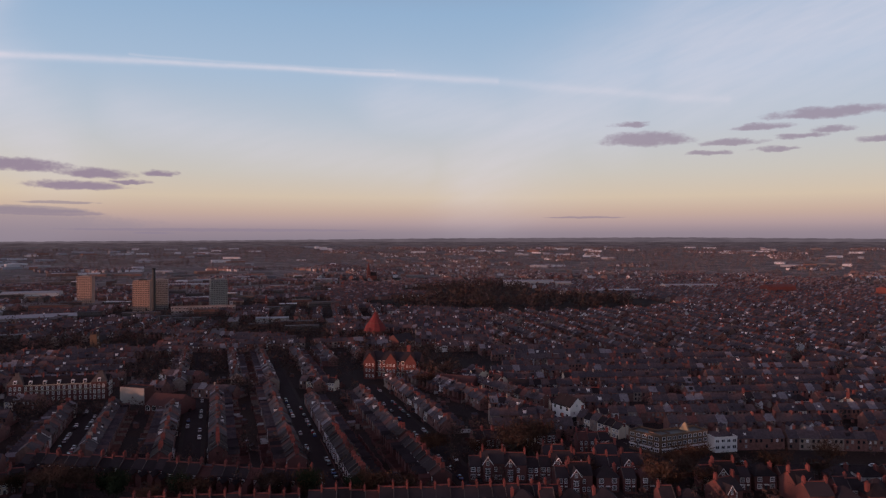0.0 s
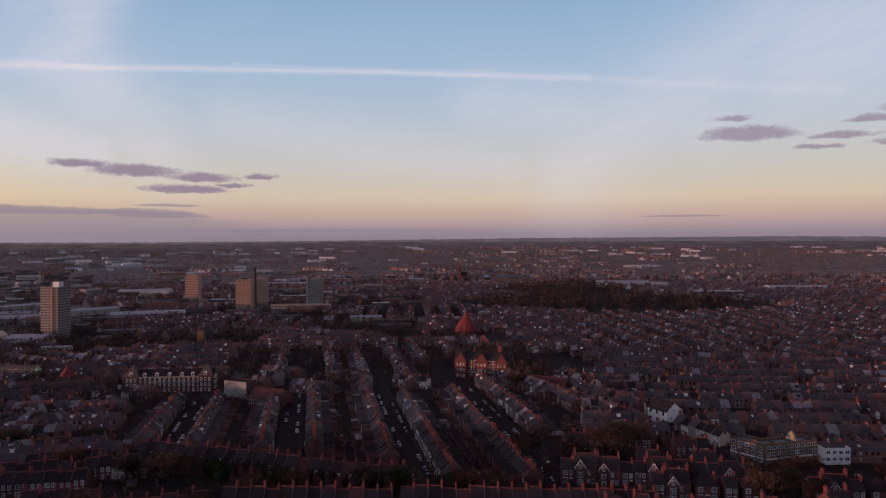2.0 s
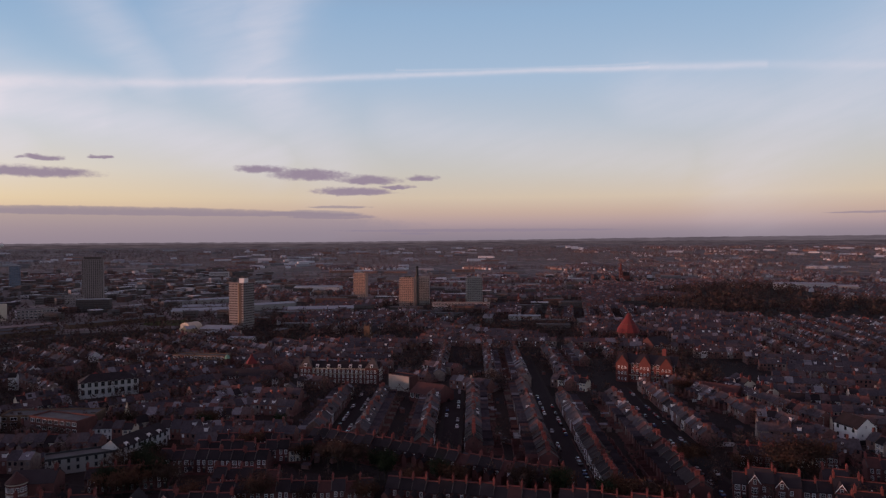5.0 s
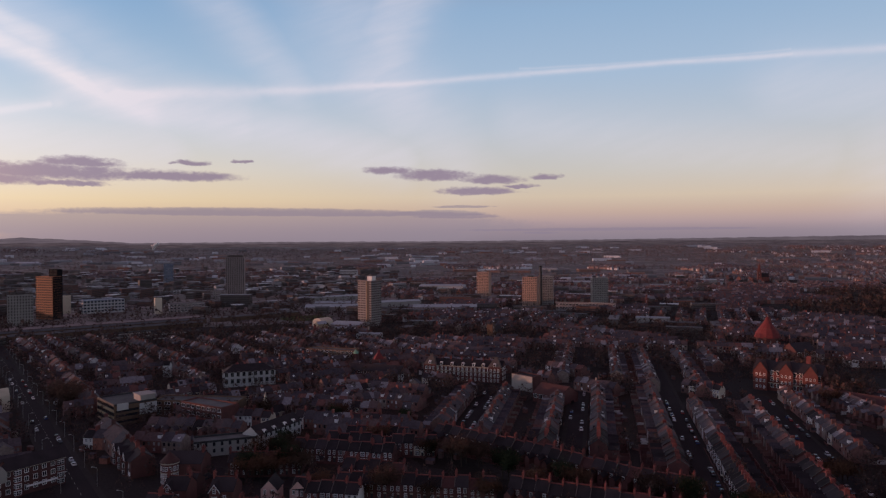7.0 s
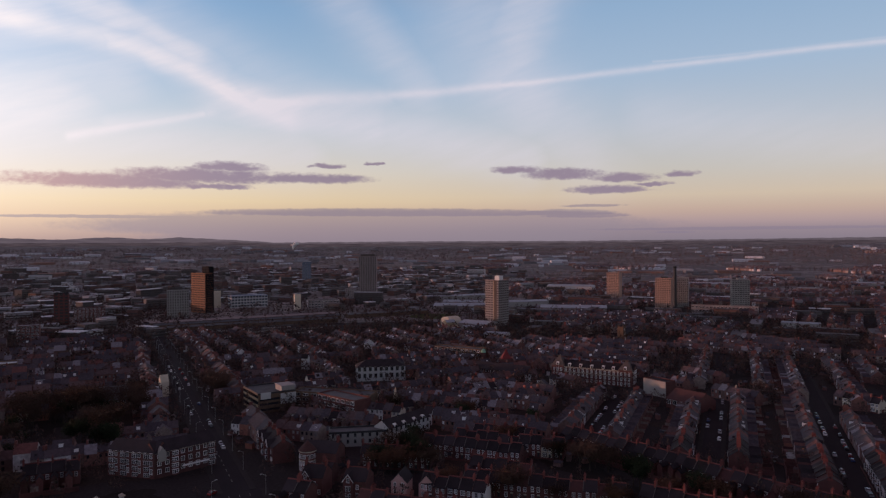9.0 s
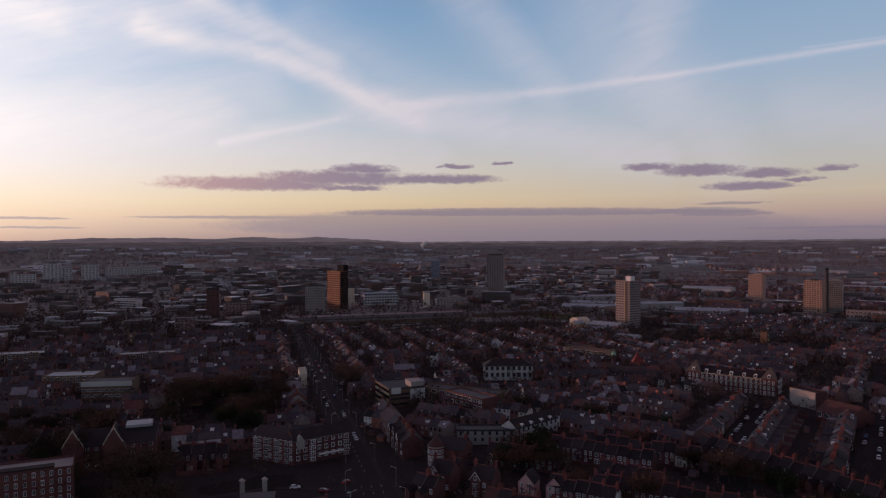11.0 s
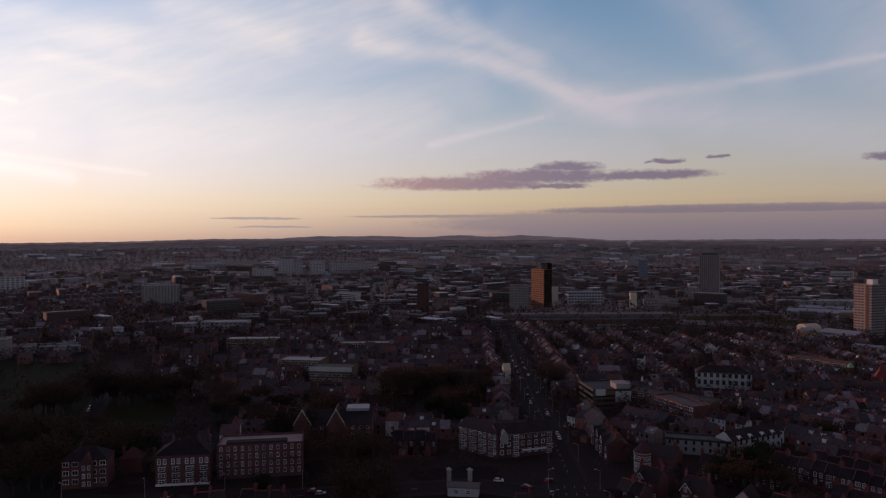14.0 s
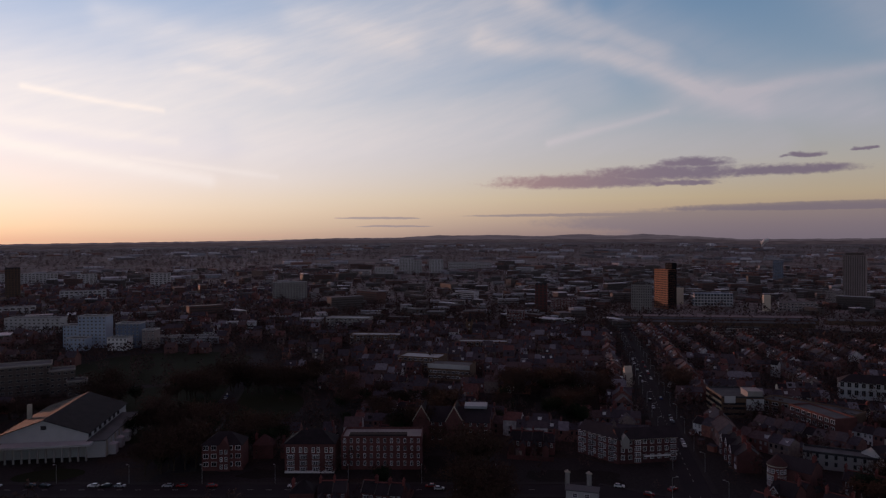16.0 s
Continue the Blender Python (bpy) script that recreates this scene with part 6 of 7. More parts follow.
part("gable", Shape().gable(-0.4, 0.4, -3.4, 3.4, 8.9, 9.2, 13.4).mesh("gable", BUFF), sb1, Matrix.Translation((4, 0, 0)), "buff gable end above the parade")
front("shop", 128.5, 331, 140, 333, 8, 6.5, 2, 4, WHITE, "white-painted shop with a flat roof", "shop", sides="front", pane=(0.6, 0.45))
TYPES["pale_villa"].place(at(26, 489, 0, -58)), TYPES["pale_villa"].place(at(37, 468, 0, -58)), TYPES["villa"].place(at(106, 264, 0, 24)), TYPES["villa"].place(at(138, 272, 0, 10)), TYPES["white_hip"].place(at(213, 420, 0, 10)), TYPES["pale_villa"].place(at(236, 405, 0, 40))
wh = front("white_house", 42, 452, 55, 450, 9, 6.5, 2, 4, WHITE, "white gabled house among brick terraces", "house", frame=DARK_CLAD, roof=SLATE, roof_shape="gable", rise=4, sides="front")

front("hall", -9, 474, 19, 462, 16, 4.5, 1, 6, BRICK, "low brick hall with a broad old red roof", roof=OLD_TILE, roof_shape="gable", rise=5.0, sides="front")

# ---- along the main road ----
of = block("office", -356, 252.6, -16, 27, 23, 11.0, 3, 8, BROWN_BRICK, "modern office with stepped pale bands on its sunlit face", "office", band=BUFF, sides="front", frame=DARK_CLAD, pane=(0.86, 0.48), roof=FELT)
part("plant_room", Shape().box(2, 12.5, 3.0, 11.2, 11.0, 14.4).box(1.7, 12.8, 2.7, 11.5, 14.2, 14.6).mesh("plant_room", CONCRETE), of, label="white rooftop plant room")
part("white_panel", Shape().box(13.4, 13.8, 2.0, 11.6, 4.2, 10.4).mesh("white_panel", PANEL), of, label="white wall panels")
part("white_panel", Shape().box(13.4, 13.75, -10.0, -4.0, 8.2, 11.9).mesh("white_panel", PANEL), of)
strip_mesh = Shape().box(13.42, 13.62, -10.5, 1.5, 0, 1.3).mesh("strip_window", GLASS)
for z in (1.4, 4.6, 7.2):
    part("strip_window", strip_mesh, of, Matrix.Translation((0, 0, z)), "dark strip window")
ch = front("church_hall", -428, 177, -418, 195, 15, 6, 1, 5, BRICK, "brick church hall under a steep grey slate roof", "hall", roof=FELT, roof_shape="gable", rise=7, sides="front")
part("gable_end", Shape().gable(-2.6, 2.6, -2.2, 2.2, -0.4, 9.5, 14.0).mesh("gable_end", CREAM), ch, Matrix.Translation((30, 22, 0)) @ Matrix.Rotation(radians(20), 4, "Z"), "tall cream gable end")
front("office", -345, 262, -300, 282, 14, 9, 3, 9, BROWN_BRICK, "dark brick office wing behind a modern office", "office", sides="front")
front("office", -322, 262, -290, 262, 12, 11, 3, 8, BRICK, "dark brick flats with rows of windows", sides="front")
h1 = front("hotel", -263, 221, -245, 243, 10, 6.6, 2, 8, CONCRETE, "long white-painted hotel with a parapet", "hotel", frame=DARK_CLAD, sides="front left", pane=(0.28, 0.48))
h2 = front("hotel", -245, 244, -247, 276, 10, 7.5, 2, 9, PANEL, "white-painted hotel wing with gabled dormers", "hotel", frame=DARK_CLAD, roof=SLATE, roof_shape="gable", rise=3.5, sides="front", pane=(0.3, 0.48))
for x in (-11, -4, 4, 11):
    part("dormer", dorm, h2, Matrix.Translation((x, -3.8, 7.0)))
tb = root("corner_turret", at(-243, 192, 0, 28), "red-brick corner house with a round bay turret", "house")
part("turret", Shape().tube(0, 0, -0.4, 9.8, 3.6, 3.6, 14).mesh("turret", BRICK), tb)
part("turret_roof", Shape().tube(0, 0, 9.7, 13.6, 4.1, 0.2, 14).mesh("turret_roof", OLD_TILE), tb)
part("cornice", Shape().tube(0, 0, 9.2, 9.8, 3.9, 3.9, 14).tube(0, 0, 5.4, 5.8, 3.8, 3.8, 14).mesh("cornice", STONE), tb)
part("wall", Shape().gable(-3, 13, 0, 11, -0.4, 8.8, 12.4).mesh("wall", BRICK), tb)
part("roof", Shape().roof(-3.2, 13.2, 0, 11, 8.8, 12.4).mesh("roof", SLATE), tb)
for k in range(-3, 4):
    a_ = radians(-90 + k * 26)
    for z in (1.4, 3.7, 6.6):
        part("window", WIN_TALL, tb, at(3.52 * math.cos(a_), 3.52 * math.sin(a_), z, math.degrees(a_) + 90))
part("chimney", STACK_RED, tb, Matrix.Translation((12, 5.5, 12.4)))
TYPES["villa"].place(at(-205, 187, 0, 28)), TYPES["villa"].place(at(-221, 179, 0, 28))
for x, y in ((-193, 199), (-183, 204)):
    pk = block("pink_house", x, y, 118, 9, 6.2, 6.2, 2, 2, PINK, "small pink-rendered gabled house", "house", frame=WHITE, roof=SLATE, roof_shape="gable", rise=3.3, sides="left right", side_bays=2, pane=(0.3, 0.5))
c1 = front("corner_block", -306, 134, -285, 144, 11, 10.6, 3, 8, BRICK, "red-brick mansion flats with white-framed bays", roof=SLATE, roof_shape="gable", rise=3.8, sides="front", pane=(0.4, 0.6))
c2 = front("corner_block", -284.6, 144.4, -283, 172, 11, 10.6, 3, 8, BRICK, "red-brick corner shops and flats with white string bands", roof=SLATE, roof_shape="gable", rise=3.8, sides="front", pane=(0.45, 0.55))
tall_bay_ = bay_mesh(10.4, BRICK, 3.0)
for ob, w, bays_ in ((c1, 23.2, (-9.4, -3.6, 2.2, 8.0)), (c2, 27.6, (-5.0, 11.8))):
    part("cornice", Shape().box(-w / 2, w / 2, -5.8, -5.45, 10.35, 10.65).mesh("cornice", STONE), ob)
    for x in bays_:
        part("bay_window", tall_bay_, ob, Matrix.Translation((x, -5.5, 0)), "tall white-framed bay of three storeys")
part("fascia", Shape().box(-2, 13.6, -5.85, -5.45, 2.7, 3.4).mesh("fascia", TRIM), c2)
part("gable", Shape().gable(-6.3, 0, -1.7, 1.7, 7.0, 10.8, 13.2).mesh("gable", CONCRETE), c2, Matrix.Translation((-11, 0, 0)) @ Matrix.Rotation(math.pi / 2, 4, "Z"), "white half-timbered gable")
tw = front("timbered_house", -372, 338, -350, 365, 14, 10, 2, 9, PANEL, "white-panelled mansion block with dark window strips", frame=CONCRETE, roof=SLATE, roof_shape="hip", rise=4.5, sides="front left", pane=(0.52, 0.62))
front("white_gable", -440, 342, -435, 344, 3.5, 9.5, 3, 1, PANEL, "narrow white-painted gable end", "house", sides="back", roof_shape="gable", rise=2.5, roof=SLATE)

# ---- by the park ----
q1 = front("mansion", -308, 0, -303, 21, 13, 12.2, 3, 7, BRICK, "red-brick mansion with large white sash windows and bays", "mansion", roof=SLATE, roof_shape="hip", rise=4.5, sides="back", pane=(0.6, 0.68))
for x in (-8.2, -2.8, 2.6, 8.2):
    part("bay_window", bay_mesh(7.8, BRICK, 3.2), q1, Matrix.Translation((x, -6.5, 0)), "tall white-framed bay window")
    for k in (-1.1, 1.1):
        part("window", WIN_ARCH, q1, Matrix.Translation((x + k, -6.5, 8.7)))
part("plinth", Shape().box(-10.6, 10.6, -7.6, -6.4, -0.4, 0.7).mesh("plinth", WHITE), q1)
q2 = front("college", -306, 24, -298, 58, 15, 13.6, 4, 12, BRICK, "long red-brick college with arched windows", "college", roof=CONCRETE, roof_shape="flat", sides="front", pane=(0.34, 0.55))
part("rooflight", Shape().box(-14, 11, -7.4, -3.0, 13.6, 15.2).mesh("rooflight", PAVING), q2, label="long sloping glazed rooflight")
q3 = front("brick_house", -318, -35, -315, -18, 12, 11, 3, 5, BRICK, "dark brick house with a hipped roof", "house", roof=SLATE, roof_shape="hip", rise=4.5, sides="front")
part("front_gable", Shape().gable(-7.2, 0, -2.6, 2.6, -0.4, 10.4, 14.0).mesh("front_gable", BRICK), q3, Matrix.Translation((1, 0, 0)) @ Matrix.Rotation(math.pi / 2, 4, "Z"))
for z in (1.2, 4.4, 7.6):
    for x in (0.0, 2.0):
        part("window", WIN_TALL, q3, Matrix.Translation((x, -7.2, z)))
g1 = front("gabled_college", -338, 62, -326, 97, 12, 11, 3, 10, BRICK, "tall brick college with pale coped gables", "college", roof=SLATE, roof_shape="gable", rise=6, sides="front", pane=(0.3, 0.45))
for x in (-14.5, 1.5):
    part("gable", Shape().gable(-9, 7, -4, 4, -0.4, 11.5, 18.5).roof(-8.8, 7, -4, 4, 11.5, 18.5, 1, 0.1).mesh("gable", BRICK, SLATE), g1, Matrix.Translation((x, 0, 0)) @ Matrix.Rotation(math.pi / 2, 4, "Z"))
    for s in (-1, 1):
        part("coping", Shape().add([(s * 4.3, -9.1, 11.2), (s * 4.3, -9.1, 12.0), (0, -9.1, 19.4), (0, -9.1, 18.5), (s * 4.3, -8.5, 11.2), (s * 4.3, -8.5, 12.0), (0, -8.5, 19.4), (0, -8.5, 18.5)],
                                   [(0, 1, 2, 3), (7, 6, 5, 4), (1, 5, 6, 2), (0, 3, 7, 4)]).mesh("coping", STONE), g1, Matrix.Translation((x, 0, 0)))
part("flat_top", Shape().box(6, 17, -3, 6, 16.8, 18.0).mesh("flat_top", METAL_ROOF), g1)
lodge = root("park_lodge", at(-251, 112, 0, 60), "small white park lodge with a flat roof", "lodge")
part("wall", Shape().box(-6, 6, -3, 3, -0.4, 3.4).mesh("wall", PANEL), lodge)
part("roof", Shape().box(-6.4, 6.4, -3.4, 3.4, 3.4, 3.7).mesh("roof", FELT), lodge)
for x in (-2.5, 2.0):
    part("window", WIN_WIDE, lodge, Matrix.Translation((x, -3, 1.0)))
for x, y in ((-261, 110), (-257.2, 117.6)):
    pr = root("gate_pier", at(x, y), "tall pale stone gate pier beside the road", "gate pier", "gate piers")
    part("shaft", Shape().box(-0.7, 0.7, -0.7, 0.7, -0.4, 6.8).mesh("shaft", CONCRETE), pr)
    part("cap", Shape().box(-0.95, 0.95, -0.95, 0.95, 6.8, 7.2).hip(-0.9, 0.9, -0.9, 0.9, 7.2, 8.0).mesh("cap", STONE), pr)

hall = root("concert_hall", at(-347, -108, 0, -4), "large white concert hall with a slate roof and columns", "concert hall")
part("wall", Shape().gable(-66, -6, -19, 19, -0.5, 11.0, 17.4).mesh("wall", PANEL), hall)
part("roof", Shape().roof(-66.5, -5.0, -19, 19, 11.0, 17.5, over=0.9, thick=0.3).mesh("roof", SLATE), hall)
part("vent", Shape().box(-6.1, -5.7, -1.2, 1.2, 13.2, 15.0).mesh("vent", DARK_CLAD), hall)
part("portico", Shape().box(-8, 1.5, -22, 22, 6.6, 7.6).box(-6.2, -5.9, -20, 20, -0.4, 6.6).mesh("portico", PANEL), hall)
column_mesh = Shape().tube(0, 0, -0.4, 6.6, 0.5, 0.42, 10).mesh("column", CONCRETE)
for k in range(13):
    part("column", column_mesh, hall, Matrix.Translation((0.8, -20.4 + 3.4 * k, 0)))
part("aisle", Shape().box(-58, -4, 19, 27, -0.5, 7.4).mesh("aisle", PANEL), hall, label="lower white side aisle")
step_mesh = Shape().box(-2.2, 2.2, 27.0, 30.5, -0.4, 4.6).hip(-2.4, 2.4, 27.0, 30.8, 4.6, 5.4).mesh("porch", PANEL)
for k in range(5):
    part("porch", step_mesh, hall, Matrix.Translation((-52 + 10.5 * k, 0, 0)))
part("aisle_roof", Shape().box(-58.3, -3.7, 19, 27.3, 7.4, 7.8).mesh("aisle_roof", FELT), hall)
pilaster_mesh = Shape().box(-0.5, 0.5, 27.0, 27.5, -0.4, 7.4).mesh("pilaster", STONE)
for k in range(9):
    part("pilaster", pilaster_mesh, hall, Matrix.Translation((-56 + 6.2 * k, 0, 0)))
clerestory_window_mesh = Shape().box(-1.6, 1.6, 19.0, 19.15, 8.4, 10.4).mesh("clerestory_window", GLASS)
for k in range(7):
    part("clerestory_window", clerestory_window_mesh, hall, Matrix.Translation((-52 + 7.2 * k, 0, 0)))
part("chimney", Shape().box(-0.9, 0.9, -0.9, 0.9, 8, 19).mesh("chimney", STONE), hall, Matrix.Translation((-34, -17, 0)))
tagged(new("lawn", Shape().tube(0, 0, -0.3, 0.05, 11, 11, 32).mesh("lawn", GRASS)), "dark oval lawn before the concert hall", "lawn", kind="structure").matrix_basis = at(-327, -98) @ Matrix.Diagonal((0.75, 1.3, 1, 1))
for x, y, r_ in GREEN:
    tagged(new("lawn", Shape().tube(0, 0, -0.3, 0.06, r_, r_, 40).mesh("lawn", GRASS)), "dark winter grass of the park", "lawn", kind="structure").matrix_basis = at(x, y)

# ---- the city beyond ----
for x, y, w, d, h, f, b, m, lbl in ((-713, -172, 26, 14, 29, 9, 7, PALE_BLUE, "white and blue block of student flats"), (-722, -190, 20, 14, 20, 6, 6, PALE_BLUE, "pale blue block of student flats"), (-706, -140, 22, 14, 22, 7, 6, BLUE_CLAD, "blue-clad block of student flats"),
                                 (-696, -182, 18, 12, 11, 3, 5, PALE_BLUE, "low pale blue block of student flats"), (-690, -146, 18, 12, 11, 3, 5, WHITE, "low white block of student flats"), (-694, -120, 12, 12, 17, 5, 3, STONE_BROWN, "brown block of student flats"),
                                 (-846, -264, 60, 16, 15, 4, 12, PANEL, "long white office block beyond the park"), (-720, -92, 66, 16, 6, 2, 12, METAL_ROOF, "long low pale building beyond the park")):
    block("flats", x, y, 77, w, d, h, f, b, m, lbl, "flats", sides="front", frame=PANEL, pane=(0.42, 0.42))
for x, y, w, d, h, f, b_ in ((-505, -166, 34, 18, 19, 5, 8), (-500, -141, 15, 14, 16, 4, 4), (-492, -130, 12, 12, 10, 3, 3)):
    block("college_block", x, y, 106, w, d, h, f, b_, MANSARD, "dark brick college block with a pale roof edge", "college", sides="front", frame=CONCRETE, pane=(0.5, 0.4))
wo = front("office", -488, 100, -472, 126, 16, 11, 3, 9, BROWN_BRICK, "brick office with a pale top storey and roof", "office", sides="front left", roof=FELT, pane=(0.7, 0.4))
part("top_band", Shape().box(-15.4, 15.4, -8.2, -7.9, 8.6, 11.8).box(-15.5, -15.2, -8.2, 8.2, 8.6, 11.8).mesh("top_band", PANEL), wo)
front("office", -525, 84, -508, 112, 20, 11, 3, 8, BROWN_BRICK, "brick laboratory with ridged rooflights", "office", sides="front", roof=METAL_ROOF)
front("office", -792, 46, -775, 92, 20, 12, 3, 10, CONCRETE, "long concrete college block with a pale roof edge", "office", sides="front", roof=METAL_ROOF)
front("office", -660, 60, -645, 105, 18, 10, 3, 9, BROWN_BRICK, "long brick college block with a pale roof", "office", sides="front", roof=METAL_ROOF)
front("office", -600, 150, -585, 190, 16, 9, 2, 9, BROWN_BRICK, "brick block with a long pale roof edge", "office", sides="front", roof=METAL_ROOF)
front("office", -770, 250, -762, 268, 14, 17, 5, 5, BRICK, "red block with a lit corner and white frame", "office", sides="front left", roof=METAL_ROOF)
cv = front("office", -925, 590, -905, 640, 26, 18, 4, 12, PANEL, "pale office with blue glass and a curved roof", "office", sides="front left", frame=BLUE_CLAD, roof=METAL_ROOF)
# the sun's glint on a glazed box is put into this cream block
front("office", -960, 580, -954, 590, 10, 24, 4, 2, CREAM, "cream block in place of a glass box glinting in the sun", "office", sides="back")
front("office", -826, 655, -800, 694, 24, 12, 3, 10, STONE_BROWN, "tan brick block by the railway", "office", sides="front left")
front("office", -838, 640, -834, 648, 8, 21, 4, 1, CREAM, "cream tower catching the low sun", "office", sides="back")
for k, (x0, y0, x1, y1, w) in enumerate(((-775, 392, -692, 600, 14), (-800, 400, -717, 612, 10), (-740, 390, -668, 575, 10), (-690, 610, -650, 720, 12))):
    d = Vector((x1 - x0, y1 - y0))
    ca_ = root("platform_canopy", at(x0, y0, 0, math.degrees(math.atan2(d.y, d.x))), "long low felted station roof beside the tracks", "station roof", "station roofs")
    part("roof", Shape().roof(0, d.length, -w / 2, w / 2, 5.0, 6.6, thick=0.2).mesh("roof", STONE_BROWN if k == 1 else FELT), ca_)
    part("wall", Shape().box(0.5, d.length - 0.5, -w / 2 + 0.3, w / 2 - 0.3, -0.4, 5.0).mesh("wall", BROWN_BRICK), ca_)
for k in range(7):
    ox, oy = -k * 13.5, k * 5.5
    pl = root("platform", at(-660 + ox, 372 + oy, 0, 68 + (k % 3)), "long grey railway platform between the tracks", "platform", "platforms")
    part("edge", Shape().box(0, 120 + 16 * (k % 4), -1.6 + 0.4 * (k % 2), 1.6, -0.4, 1.1).mesh("edge", FELT if k % 2 else CONCRETE), pl)
for x, y, turn, w, d, h, m in ((-615, 888, 55, 96, 24, 9, METAL_ROOF), (-770, 930, 60, 110, 26, 8, METAL_ROOF), (-720, 1230, 20, 90, 40, 12, PANEL), (-212, 872, 10, 40, 13, 6, METAL_ROOF), (-505, 598, 62, 11, 10, 12, BUFF), (-478, 615, 62, 36, 10, 7, CONCRETE),
                            (-430, 585, 20, 26, 9, 6, PANEL), (-310, 1700, 10, 110, 30, 8, METAL_ROOF), (-560, 1500, 15, 130, 34, 9, METAL_ROOF), (190, 1560, 5, 110, 26, 14, PANEL), (260, 1520, 0, 34, 16, 13, CONCRETE), (330, 1330, 8, 90, 24, 10, BRICK), (520, 1480, 8, 120, 26, 10, PANEL), (640, 1340, 12, 60, 24, 18, TERRA), (800, 1250, 12, 44, 24, 20, TERRA)):
    sd = root("shed", at(x, y, float(land(x, y)), turn), "long pale metal-roofed shed with a shallow gable", "shed", "sheds")
    part("wall", Shape().gable(-w / 2, w / 2, -d / 2, d / 2, -2.5, h * 0.8, h - 0.06).mesh("wall", CONCRETE if m is METAL_ROOF else m), sd)
    part("roof", Shape().roof(-w / 2, w / 2, -d / 2, d / 2, h * 0.8, h, thick=0.3).mesh("roof", METAL_ROOF if m is not TERRA else TERRA), sd)

lh = root("sports_hall", at(-528, 628, 0, -6), "pale hall with a rounded roof beside a green bank", "hall")
arc = [(-8 * math.cos(math.pi * i / 10), 6.0 + 6.0 * math.sin(math.pi * i / 10)) for i in range(11)]
ring_ = [(-8, -0.4)] + arc + [(8, -0.4)]
nr_ = len(ring_)
part("wall", Shape().add([(x, y, z) for y in (-9, 9) for x, z in ring_], [tuple(range(nr_)), tuple(range(2 * nr_ - 1, nr_ - 1, -1))] + [(i, nr_ + i, nr_ + i + 1, i + 1) for i in range(nr_ - 1)]).mesh("wall", CREAM), lh)
part("window", window_mesh(3.0, 4.0, STONE_BROWN, 2), lh, Matrix.Translation((2.5, -9, 1.5)))
part("window", window_mesh(2.0, 3.0, STONE_BROWN, 1), lh, Matrix.Translation((-3.5, -9, 2.0)))
for x, y, turn, w, d, h in ((-488, 628, 8, 36, 26, 10), (-640, 790, 34, 84, 34, 10), (-500, 860, 30, 90, 30, 10), (-690, 850, 34, 60, 24, 8)):
    dp = root("depot", at(x, y, 0, turn), "long grey-roofed depot with a shallow double pitch", "depot", "depots")
    part("wall", Shape().gable(-w / 2, w / 2, -d / 2, d / 2, -0.5, h * 0.72, h - 0.06).mesh("wall", STONE_BROWN), dp)
    part("roof", Shape().roof(-w / 2 - 0.3, w / 2 + 0.3, -d / 2, d / 2, h * 0.72, h, thick=0.3).mesh("roof", METAL_ROOF), dp)
tagged(new("lawn", Shape().tube(0, 0, -0.3, 0.08, 34, 34, 40).mesh("lawn", LIT_GRASS)), "green grass bank beside the flats, coloured as if sunlit", "lawn", kind="structure").matrix_basis = at(-616, 700)
blocks_ = []
for _ in range(1900):
    az = radians(rng.uniform(34, 116) if rng.random() < 0.5 else rng.uniform(36, 72))
    r = 800 + 1500 * rng.random() ** 0.85
    x, y = -math.sin(az) * r, math.cos(az) * r
    if any(math.hypot(x - k[0], y - k[1]) < k[2] + 18 for k in KEEP_OUT) or (math.degrees(az) < 42 and r < 900):
        continue
    if any(math.hypot(x - b[0], y - b[1]) < 19 for b in blocks_):
        continue
    big = rng.random()
    blocks_.append((x, y, rng.choice((12, 30, 66, 78, 110)), rng.uniform(9, 32) if big < 0.95 else rng.uniform(30, 60), rng.uniform(8, 18), rng.uniform(4.5, 10.5) if big < 0.93 else rng.uniform(10, 19)))
for _ in range(200):
    az = radians(rng.uniform(9, 37))
    r = 760 + 1100 * rng.random()
    x, y = -math.sin(az) * r, math.cos(az) * r
    if inside(x, y) or any(math.hypot(x - k[0], y - k[1]) < k[2] + 10 for k in KEEP_OUT) or any(math.hypot(x - b[0], y - b[1]) < 34 for b in blocks_):
        continue
    blocks_.append((x, y, rng.choice((4, 12, 18, 24, 104)), rng.uniform(18, 52), rng.uniform(8, 13), rng.uniform(5, 9)))
bl = np.array(blocks_)
c, s, z = np.cos(np.radians(bl[:, 2])), np.sin(np.radians(bl[:, 2])), land(bl[:, 0], bl[:, 1])
bput = lambda lx, ly, lz: np.stack([bl[:, 0] + lx * c - ly * s, bl[:, 1] + lx * s + ly * c, z + lz], -1)
hw, hd, hh = bl[:, 3] / 2, bl[:, 4] / 2, bl[:, 5]
CITY = mixed("city_walls", ((0.28, (0.115, 0.062, 0.055)), (0.40, (0.105, 0.088, 0.084)), (0.13, (0.24, 0.225, 0.23)), (0.05, (0.42, 0.40, 0.41)), (0.14, (0.07, 0.06, 0.06))))
CITY_ROOF = mixed("city_roofs", ((0.50, (0.072, 0.063, 0.070)), (0.22, (0.13, 0.124, 0.136)), (0.17, (0.28, 0.285, 0.31)), (0.11, (0.52, 0.53, 0.56))))
tagged(new("city_blocks", big_mesh("city_blocks", *spread(boxes(bput, -hw, hw, -hd, hd, -3 + 0 * hh, hh), STACK_Q), (CITY,))), "flat-roofed brick and concrete blocks of the city centre", "buildings", kind="stuff")
